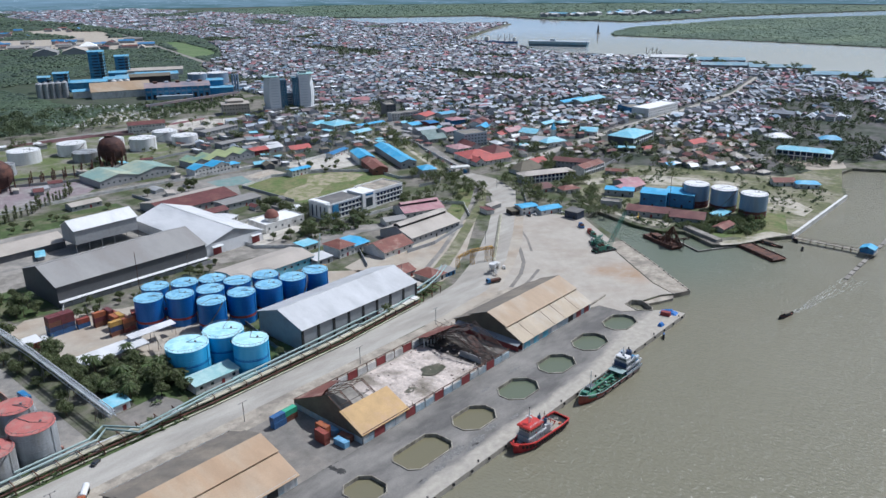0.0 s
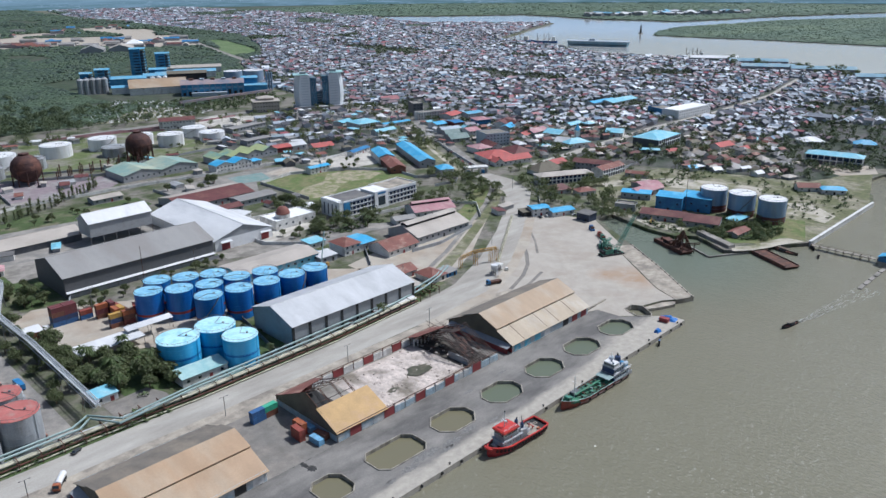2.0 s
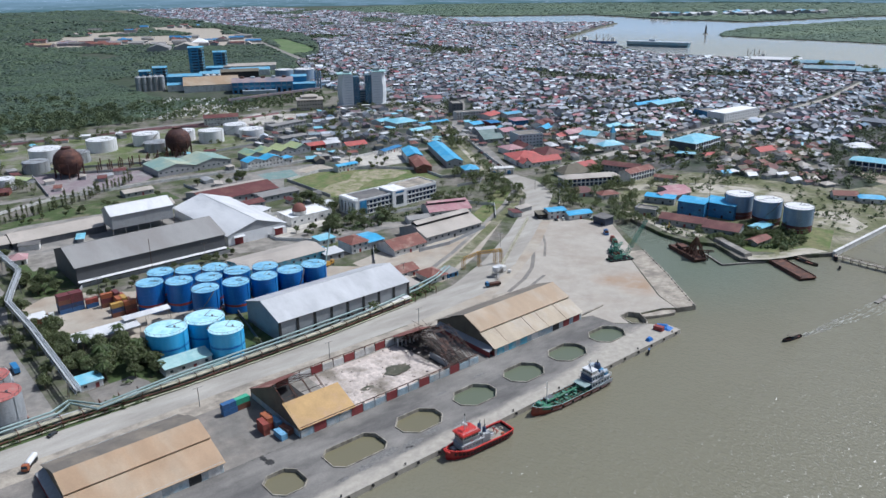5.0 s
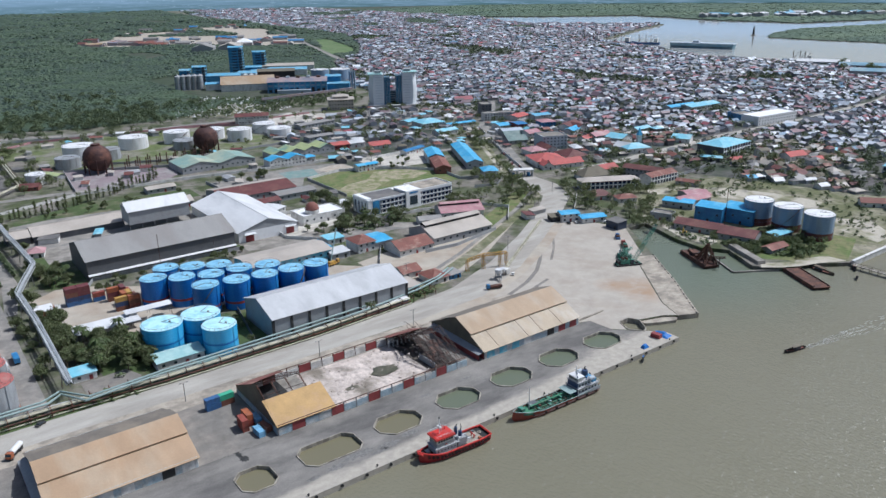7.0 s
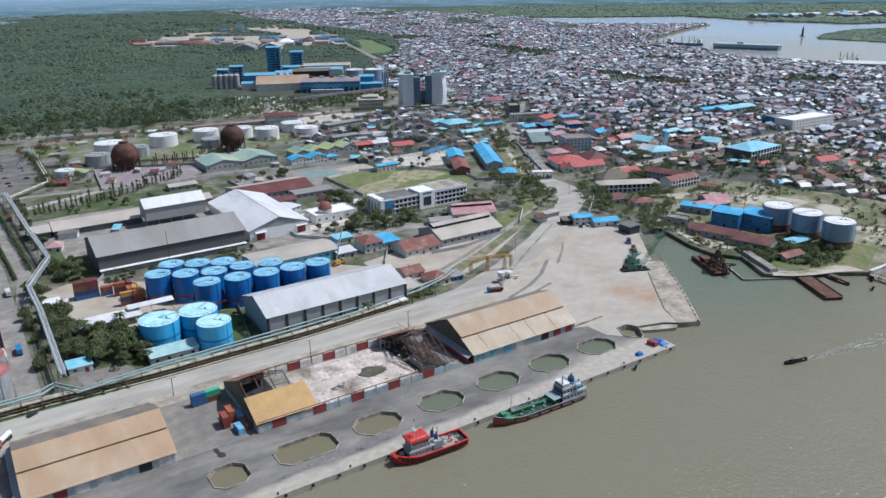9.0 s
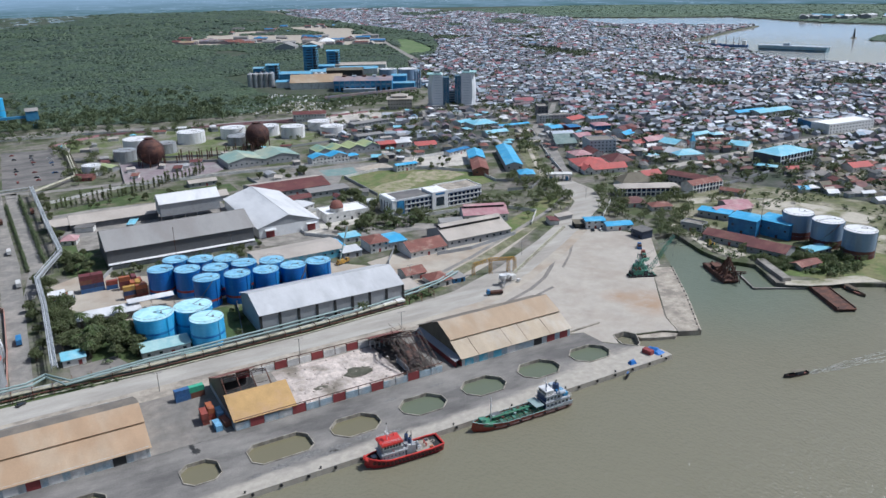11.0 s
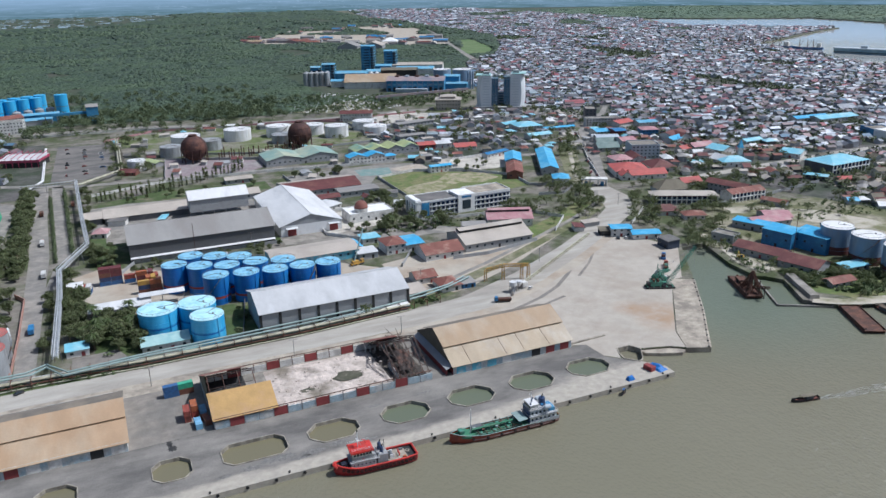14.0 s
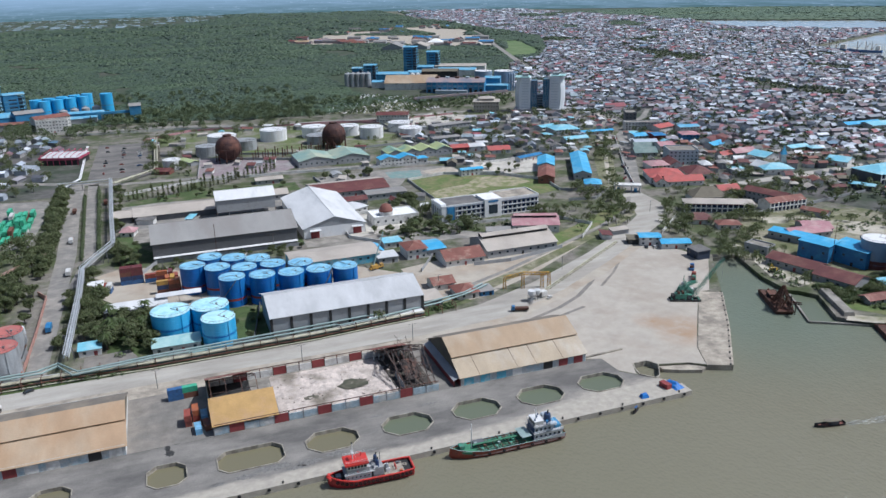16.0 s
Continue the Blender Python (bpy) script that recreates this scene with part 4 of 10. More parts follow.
def burnt_shed():
    th = thing("burnt_shed", -147, 62, 0, 0, "roofless burnt-out quay warehouse with rubble inside", "ruin")
    h, w = 47.0, 20.5
    part("floor", Geo().box(-h, h, -w, w, 0.02, 0.12), "pale_concrete", th)
    # rubble heap: a grid of uneven ground
    rng = random.Random(3)
    g = Geo()
    nx, ny = 70, 34
    vs = []
    for i in range(nx + 1):
        for j in range(ny + 1):
            x, y = -20 + (h + 4) * i / nx, -w + 1.2 + (2 * w - 2.4) * j / ny
            e = min(i, nx - i, j, ny - j) / 5
            z = 0.12 + min(1, e) * max(0, 0.6 + 0.5 * noise.noise((x * 0.12, y * 0.12, 3)) + 0.3 * noise.noise((x * 0.5, y * 0.5, 7)) - 0.9 * max(0, 1 - math.hypot((x - 14) / 9, (y + 2) / 6.5)))
            vs.append((x, y, z))
    g.add(vs, [(i * (ny + 1) + j, (i + 1) * (ny + 1) + j, (i + 1) * (ny + 1) + j + 1, i * (ny + 1) + j + 1) for i in range(nx) for j in range(ny)])
    part("rubble", g, "rubble", th, "heaped pale rubble and ash")
    g = Geo()
    for _ in range(120):
        x, y, s = rng.uniform(-22, h - 2), rng.uniform(-w + 2, w - 2), rng.uniform(0.25, 0.8)
        gg = Geo().box(-s, s, -s * 0.6, s * 0.6, -s * 0.3, s * 0.3).turned(pose(x, y, 0.7, rng.uniform(-30, 30), rng.uniform(-30, 30), rng.uniform(0, 180)))
        g.add(gg.v, gg.f)
    tagged(part("debris", g, "rubble", th), kind="stuff")
    part("puddle", Geo().add([(14 + 6.5 * math.cos(k * 0.52) * (1 + 0.22 * math.sin(k * 2.3)), -2 + 4.6 * math.sin(k * 0.52) * (1 + 0.2 * math.cos(k * 1.7)), 0.78) for k in range(12)], [tuple(range(12))]), "puddle", th, "murky green puddle")
    part("puddle", Geo().add([(-6 + 3.4 * math.cos(k * 0.63) * (1 + 0.25 * math.sin(k * 2.1)), -7 + 1.9 * math.sin(k * 0.63), 0.72) for k in range(10)], [tuple(range(10))]), "puddle", th, "murky green puddle")
    # Dark floor sheets stand for the shade under both sets of frames.
    part("charred_floor", Geo().box(-h + 0.4, -h + 18, -6, w - 0.4, 0.13, 0.2), "dark", th, "dark floor sheet for the shade under bare frames")
    part("charred_floor", Geo().box(h - 17, h - 0.5, -w + 0.5, w - 0.5, 0.13, 0.24), "soot", th, "floor coloured dark for shade under the collapsed frames")
    # long walls with posts and red doors
    for s in (-1, 1):
        n = 16
        for i in range(n):
            xa, xb = -h + 2 * h * i / n, -h + 2 * h * (i + 1) / n
            door = i % 3 == (1 if s < 0 else 2)
            part("door" if door else "wall_panel", Geo().box(xa + 0.15, xb - 0.15, s * w - 0.15, s * w + 0.15, 0.12, 3.9 if door else 3.2), "red_paint" if door else ("shed_wall" if s < 0 else "white_wall"), th)
            part("wall_post", Geo().box(xa - 0.15, xa + 0.15, s * w - 0.25, s * w + 0.25, 0, 4.6), "rust" if s > 0 else "steel", th)
        part("eave_beam", Geo().box(-h, h, s * w - 0.15, s * w + 0.15, 4.45, 4.7), "rust", th)
    # gable at the near end, still clad
    g = Geo()
    g.add([(-h, -w, 0), (-h, w, 0), (-h, w, 4.5), (-h, 0, 14.0), (-h, -w, 4.5)], [(0, 1, 2, 3, 4)])
    g.add([(-h + 0.3, -w, 0), (-h + 0.3, w, 0), (-h + 0.3, w, 4.5), (-h + 0.3, 0, 14.0), (-h + 0.3, -w, 4.5)], [(4, 3, 2, 1, 0)])
    part("gable_wall", g, "dark_gable", th)
    part("gable_plinth", Geo().box(-h - 0.12, -h, -w, w, 0, 2.6), "shed_wall", th)
    part("remaining_roof", Geo().sheet([(-h - 0.6, -w - 0.6, 4.3), (-h + 25.5, -w - 0.6, 4.3), (-h + 25.5, -8.2, 10.1), (-h - 0.6, -8.2, 10.1)], 0.2), "ochre_roof", th, "leftover ochre sheet roof")
    part("remaining_roof", Geo().sheet([(-h - 0.6, w + 0.6, 4.3), (-h - 0.6, 2, 13.2), (-h + 6, 8, 10.3), (-h + 19, 13, 8.1), (-h + 19, w + 0.6, 4.3)][::-1], 0.2), "brown_roof", th, "charred leftover roof sheet")
    # bare steel frames

    def truss(x, lean=0.0, mat="rust"):
        g = Geo()
        a, b, c = (x, -w + 0.3, 3.6), (x + lean, 0, 13.0 - abs(lean) * 0.5), (x, w - 0.3, 3.6)
        for p, q in ((a, b), (b, c)):
            g.tube(p, q, 0.16, 4)
            p2, q2 = (p[0], p[1] * 0.93, p[2] - 0.9), (q[0], q[1] * 0.93, q[2] - 0.9)
            g.tube(p2, q2, 0.13, 4)
            for k in range(9):
                f0, f1 = k / 9, (k + 1) / 9
                u = [p[i] + (q[i] - p[i]) * f0 for i in range(3)]
                v = [p2[i] + (q2[i] - p2[i]) * f1 for i in range(3)]
                g.tube(u, v, 0.07, 3)
        part("roof_truss", g, mat, th)

    for k in range(4):
        truss(-h + 1 + 6.2 * k)
    for k in range(7):
        truss(h - 1 - 2.6 * k, rng.uniform(-3.0, 3.0), "dark_steel")
    for k in range(7):
        y = -16 + 5.2 * k
        z = 12.9 - abs(y) * 9.4 / w
        part("purlin", Geo().tube((-h, y, z), (-h + 19, y, z), 0.12, 4), "dark_steel", th)
        part("purlin", Geo().tube((h - 17.5, y, z - rng.uniform(0, 2.5)), (h, y, z), 0.12, 4), "dark_steel", th)
    for k in range(26):
        part("bent_bar", Geo().tube((h - rng.uniform(0, 17), rng.uniform(-w, w), rng.uniform(1, 4)), (h - rng.uniform(0, 16), rng.uniform(-w, w), rng.uniform(5, 11)), 0.13, 3), "dark_steel", th)
    for x0, x1, y0, y1, z0, z1 in ((h - 13, h - 6, 3, 14, 11, 5.5), (h - 9, h - 1, -2, 8, 11.5, 7.5), (h - 12, h - 5, -12, -3, 3, 8.5), (h - 6, h - 0.5, 9, 18, 8.6, 4.0)):
        part("fallen_sheet", Geo().sheet([(x0, y0, z0), (x1, y0 + 0.8, z0 - 0.6), (x1 - 0.7, y1, z1), (x0 + 0.5, y1 - 0.6, z1 + 0.4)], 0.1), "dark_steel", th, "buckled charred roof sheet")
    part("remaining_roof", Geo().sheet([(h - 20, w + 0.6, 4.4), (h - 20, 13, 7.6), (h - 13, 9.5, 9.3), (h - 5, 8.5, 9.6), (h - 3, w + 0.6, 4.4)][::-1], 0.2), "brown_roof", th, "charred leftover roof sheet")
    for k in range(7):
        part("inner_pillar", Geo().box(h - 19 + 2.4 * k, h - 18.4 + 2.4 * k, w - 4.4, w - 3.8, 0.2, 4.2), "white_wall", th)
    part("inner_beam", Geo().box(h - 19, h - 4, w - 4.5, w - 3.7, 4.2, 4.7), "white_wall", th)
    part("fallen_wall", Geo().box(h - 14, h - 13.6, -w + 6, -2, 0.2, 3.2), "panel_wall", th)
    return th


burnt_shed()


def hall(x0, x1, y0, y1, eave, ridge, roof, wall, label, along="x", opening=None, base=0.0, name="warehouse", over=0.8):
    """A hall with a ridge along x or y; walls, gables and two roof sheets."""
    cx, cy = (x0 + x1) / 2, (y0 + y1) / 2
    lx, ly = x1 - x0, y1 - y0
    rz = 0
    if along == "y":
        rz, lx, ly = 90, ly, lx
    th = thing(name, cx, cy, base, rz, label, "warehouse")
    hx, hy = lx / 2, ly / 2
    z0 = opening or 0.0
    for s in (-1, 1):
        part("side_wall", Geo().box(-hx, hx, min(s * hy, s * (hy - 0.25)), max(s * hy, s * (hy - 0.25)), z0, eave), wall, th)
        g = Geo()
        for x in (s * hx, s * (hx - 0.25)):
            g.add([(x, -hy, z0), (x, hy, z0), (x, hy, eave), (x, 0, ridge - 0.15), (x, -hy, eave)], [(0, 1, 2, 3, 4)])
        part("gable_wall", g, wall, th)
    g1, g2 = Geo(), Geo()
    drop = (ridge - eave) * over / hy
    g1.sheet([(-hx - over, -hy - over, eave - drop), (hx + over, -hy - over, eave - drop), (hx + over, 0, ridge), (-hx - over, 0, ridge)], 0.2)
    g2.sheet([(-hx - over, 0, ridge), (hx + over, 0, ridge), (hx + over, hy + over, eave - drop), (-hx - over, hy + over, eave - drop)], 0.2)
    part("roof", g1, roof, th)
    part("roof", g2, roof, th)
    part("ridge_cap", Geo().tube((-hx - over, 0, ridge + 0.02), (hx + over, 0, ridge + 0.02), 0.22, 6), roof, th)
    if opening:
        n = max(3, int(lx / 8))
        for i in range(n + 1):
            for s in (-1, 1):
                x = -hx + lx * i / n
                part("post", Geo().box(x - 0.2, x + 0.2, s * (hy - 0.2) - 0.2, s * (hy - 0.2) + 0.2, 0, z0), "steel", th)
    return th


silver = hall(-159, -80, 120, 154.5, 11.8, 17.4, "silver_roof", "panel_wall", "large warehouse with a white sheet roof and grey panels")
for i in range(9):
    part("wall_pillar", Geo().box(-39.5 + 79 * i / 8 - 0.7, -39.5 + 79 * i / 8 + 0.7, -17.6, -17.2, 0, 11.0), "dark", silver)
part("side_shed", Geo().sheet([(10, -20.6, 3.0), (39, -20.6, 3.0), (39, -17.3, 3.8), (10, -17.3, 3.8)], 0.2), "white_roof", silver, "white lean-to roof")
part("side_wall", Geo().box(11, 38, -20.2, -20.0, 0, 2.9), "grey_wall", silver)
greyh = hall(-212, -120, 262.5, 306.5, 12.8, 19.6, "grey_roof", "mid_grey_wall", "long dark warehouse with a grey sheet roof")
part("lean_to_roof", Geo().sheet([(-46, -24.0, 3.6), (46, -24.0, 3.6), (46, -22.1, 4.2), (-46, -22.1, 4.2)], 0.2), "white_roof", greyh, "long narrow white lean-to roof")
for i in range(17):
    part("post", Geo().box(-45.5 + 91 * i / 16 - 0.15, -45.5 + 91 * i / 16 + 0.15, -23.8, -23.5, 0, 3.5), "steel", greyh)
whiteh = hall(-114, -70, 272, 362, 7.6, 14.4, "white_roof", "bright_white", "wide white gabled warehouse", "y")
for yy in (-16, 14):
    part("door", Geo().box(-45.2, -45.0, yy - 3, yy + 3, 0, 5.2), "red_paint", whiteh, "dark red sliding door")
    part("door_canopy", Geo().sheet([(-47.5, yy - 4, 5.6), (-45.02, yy - 4, 6.1), (-45.02, yy + 4, 6.1), (-47.5, yy + 4, 5.6)], 0.15), "white_roof", whiteh)
part("gable_cladding", Geo().add([(-45.06, -21.5, 7.7), (-45.06, 21.5, 7.7), (-45.06, 0, 14.1)], [(0, 2, 1)]), "panel_wall", whiteh, "grey sheet gable")
hall(-165, -122, 343, 362, 15.8, 20.6, "white_roof", "panel_wall", "tall open-sided shed with a white sheet roof", opening=6.0)
hall(-224, -164, 362, 384, 5.0, 9.0, "beige_roof", "grey_wall", "long low shed with a pale dusty roof")
hall(-240, -226, 364, 380, 5.0, 8.0, "beige_roof", "grey_wall", "short low shed with a pale roof")


def tank(x, y, r, h, body, top, label, band=None, group="", name="storage_tank", rise=0.6, at=(0.235, 0.315)):
    th = thing(name, x, y, 0, 0, label, "tank", group)
    part("shell", Geo().ring([(r, 0), (r, h)], 40, top=False), body, th, smooth=True)
    part("roof", Geo().ring([(r + 0.12, h), (r + 0.12, h + 0.15), (r * 0.5, h + rise * 0.8), (0.5, h + rise)], 40), top, th, smooth=True)
    g = Geo()
    for k in range(1, 6):
        g.ring([(r, h * k / 6 - 0.06), (r + 0.07, h * k / 6 - 0.06), (r + 0.07, h * k / 6 + 0.06), (r, h * k / 6 + 0.06)], 40, top=False)
    part("weld_ring", g, body, th)
    if band:
        part("band", Geo().ring([(r + 0.03, h * at[0]), (r + 0.03, h * at[1])], 40, top=False), band, th, smooth=True)
    g = Geo()
    n, w = 20, 0.05 / r
    rail = [2 * math.pi * k / n + e * w for k in range(n) for e in (-1, 1)]
    v = [(math.cos(a) * q, math.sin(a) * q, z) for a in rail for q, z in ((r * 0.97 - 0.05, h + 1.1), (r * 0.97 + 0.05, h + 1.1), (r * 0.97 + 0.05, h + 1.2), (r * 0.97 - 0.05, h + 1.2))]
    v += [(math.cos(a) * q, math.sin(a) * q, h + 0.1) for a in rail for q in (r * 0.97 - 0.05, r * 0.97 + 0.05)]
    m, f = 2 * n, []
    for k in range(m):
        o, p = 4 * k, 4 * ((k + 1) % m)
        f += [(o + c, p + c, p + (c + 1) % 4, o + (c + 1) % 4) for c in (1, 2, 3)]
        if k % 2:
            f.append((o, p, p + 1, o + 1))
        else:
            lo, hi = 4 * m + 2 * k, 4 * m + 2 * (k + 1)
            f += [(o, p, hi, lo), (p, p + 1, hi + 1, hi), (p + 1, o + 1, lo + 1, hi + 1), (o + 1, o, lo, lo + 1)]
    g.add(v, f)
    part("railing", g, "steel", th)
    a0 = (x * 7.3 + y * 3.1) % 6.28
    v = []
    for k in range(25):
        a = a0 + 1.6 * k / 24
        for q in (r + 0.25, r + 1.0):
            for dz in (0, 0.3):
                v.append((math.cos(a) * q, math.sin(a) * q, h * k / 24 + dz))
    f = [(4 * k + p, 4 * k + 4 + p, 4 * k + 4 + q, 4 * k + q) for k in range(24) for p, q in ((0, 1), (1, 3), (3, 2), (2, 0))]
    part("stair", Geo().add(v, f), "steel", th)
    part("roof_pipe", Geo().tube((r * 0.98 * math.cos(a0), r * 0.98 * math.sin(a0), h + 0.4), (0, 0, h + rise + 0.25), 0.14, 4).tube((0, 0, h + rise + 0.25), (r * 0.5, -r * 0.55, h + rise * 0.8 + 0.2), 0.11, 4), "steel", th)
    part("drain_pipe", Geo().tube((r * 0.5, -r * 0.9, 0), (r * 0.5, -r * 0.9, h + 0.3), 0.16, 5), body, th)
    part("hatch", Geo().ring([(0.5, h + rise - 0.1), (0.5, h + rise + 0.5)], 8, cx=r * 0.35, cy=-r * 0.2), "steel", th)
    return th


DARK = [(-190.6, 203.6), (-177.5, 195.5), (-171.5, 176), (-155.3, 173.4), (-139.7, 171.2), (-124.2, 170.2), (-109.5, 169.3),
        (-180, 215.5), (-167, 208.5), (-154, 202), (-163.2, 189.8), (-147, 189), (-132, 184.5)]
for x, y in DARK:
    tank(x, y, 7.1, 15.6, "tank_blue", "tank_top", "deep blue steel storage tank with a red band and pale top", "tank_band", "blue tanks")
for x, y, r in ((-205, 144.5, 9.6), (-186, 144.5, 9.4), (-183.5, 126.5, 8.1)):
    tank(x, y, r, 14.0, "tank_light", "tank_top_light", "sky-blue steel storage tank with a bleached top", "tank_blue", "light blue tanks", at=(0.44, 0.52))
for x, y in ((196.5, 82.4), (197.3, 61), (196.3, 38.2)):
    t3 = tank(x, y, 9.5, 17, "tank_bluegrey", "tank_white", "blue-grey tank with a white top and maroon foot", None, "grey tanks")
    part("foot_band", Geo().ring([(9.56, 0), (9.56, 5.2)], 40, top=False), "maroon_roof", t3, smooth=True)
for x, y, r, h in ((-279.5, 128, 8.3, 15), (-278.5, 147, 7, 14.5), (-295, 124.5, 7.5, 13), (-296, 143, 7, 13)):
    tank(x, y, r, h, "tank_grey", "tank_red_top", "pale grey tank with a faded red top", None, "red-topped tanks")
for x, y, r, h in ((29.4, 612, 13.4, 12.5), (71, 640, 13, 10), (73, 603.5, 13.4, 9.5), (10, 640, 12, 11), (-29.5, 646, 14, 12), (-76, 647, 15, 12), (-134, 631, 15.5, 13)):
    tank(x, y, r, h, "tank_white", "tank_white", "white oil storage tank", None, "white oil tanks")
for x, y, r, h in ((-153, 592, 11.5, 10), (-33, 607, 13, 9), (-112, 608, 12, 10)):
    tank(x, y, r, h, "tank_grey", "tank_grey", "grey oil storage tank", None, "grey oil tanks")


def gas_sphere(x, y, r):
    th = thing("gas_sphere", x, y, 0, 0, "rust-brown spherical gas tank on legs", "gas tank", "rusty gas spheres")
    prof = [(max(0.3, r * math.sin(math.pi * k / 14)), r * 1.1 - r * math.cos(math.pi * k / 14)) for k in range(14)]
    part("sphere", Geo().ring(prof, 32, bottom=True), "sphere_rust", th, smooth=True)
    for k in range(10):
        a = 2 * math.pi * k / 10
        part("leg", Geo().tube((math.cos(a) * r * 0.98, math.sin(a) * r * 0.98, 0), (math.cos(a) * r * 0.98, math.sin(a) * r * 0.98, r * 1.1), 0.5, 6), "sphere_rust", th)
    g = Geo()
    for k in range(16):
        a, b = 2 * math.pi * k / 16, 2 * math.pi * (k + 1) / 16
        for z, q in ((r * 1.1, 1.05), (r * 1.6, 0.9), (r * 2.11, 0.3)):
            g.tube((math.cos(a) * r * q, math.sin(a) * r * q, z), (math.cos(b) * r * q, math.sin(b) * r * q, z), 0.15, 3)
    part("walkway", g, "sphere_rust", th)
    part("crown_platform", Geo().ring([(r * 0.34, r * 2.02), (r * 0.34, r * 2.16)], 16), "sphere_rust", th)


gas_sphere(-135, 551, 12.6)
gas_sphere(-22, 576, 12.6)


def tower_block():
    """Two blade-like wings with bowed outer sides, blue glass on their inner halves and a gap between them."""
    th = thing("office_tower", 286, 693, 0, -30, "pale office tower of two bowed wings with blue glass", "tower")
    for s in (-1, 1):
        top = 45 if s < 0 else 47
        g = Geo()
        n = 10
        v = []
        for k in range(n + 1):
            f = k / n
            out = 29.0 + 4.0 * math.sin(math.pi * min(1.0, f * 0.75 + 0.15))
            v += [(s * 12.5, -11, top * f), (s * (out - 5.5), -11.5, top * f), (s * out, -4, top * f), (s * out, 6, top * f), (s * (out - 5), 12, top * f), (s * 12.5, 12, top * f)]
        fc = [(6 * k + i, 6 * k + (i + 1) % 6, 6 * k + 6 + (i + 1) % 6, 6 * k + 6 + i) for k in range(n) for i in range(6)] + [tuple(6 * n + i for i in range(6))]
        part("wing", g.add(v, fc), "cladding", th, smooth=True)
        part("glass_front", Geo().box(min(s * 3.8, s * 12.5), max(s * 3.8, s * 12.5), -9.6, 10, 4, top - 4), "blue_glass", th, "dark blue glass front")
        for k in range(11):
            part("floor_band", Geo().box(min(s * 3.7, s * 12.4), max(s * 3.7, s * 12.4), -9.75, -9.5, 4.6 + 3.5 * k, 4.95 + 3.5 * k), "mill_blue", th)
            part("window_strip", Geo().box(min(s * 14.5, s * 24), max(s * 14.5, s * 24), -11.5, -11.2, 6 + 3.5 * k, 6.5 + 3.5 * k), "tower_grey", th)
        part("roof_fin", Geo().box(min(s * 14, s * 33.5), max(s * 14, s * 33.5), -12, 12.5, top, top + 0.7), "teal_sheet", th, "pale green flat roof edge")
        part("plant_room", Geo().box(s * 20 - 4, s * 20 + 4, -4, 6, top + 0.7, top + 4.0), "panel_wall", th)
        for k in range(4):
            part("mullion", Geo().box(s * (5.2 + 2.1 * k) - 0.12, s * (5.2 + 2.1 * k) + 0.12, -9.8, -9.5, 4, top - 4), "tower_grey", th)
    part("link_bridge", Geo().walls(-3.8, 3.8, 0, 8, 0, 22), "tower_grey", th)
    for k in range(5):
        part("link_glass", Geo().box(-3.3, 3.3, -0.1, 0.0, 6 + 3.2 * k, 7.8 + 3.2 * k), "blue_glass", th)
    part("podium", Geo().walls(-34, 34, -16, 14, 0, 4.5), "panel_wall", th)
    part("entrance_canopy", Geo().box(-8, 8, -22, -16, 4.2, 5.2), "white_wall", th)


tower_block()

# ---- buildings ----
OCCUPIED = []
PANE = Geo().box(-0.75, 0.75, -0.08, 0.04, -0.65, 0.65).mesh("window", ["glass"])


def window(parent, x, y, z, rz=0):
    ob = new("window", PANE)
    ob.parent = parent
    ob.matrix_basis = pose(x, y, z, 0, 0, rz)


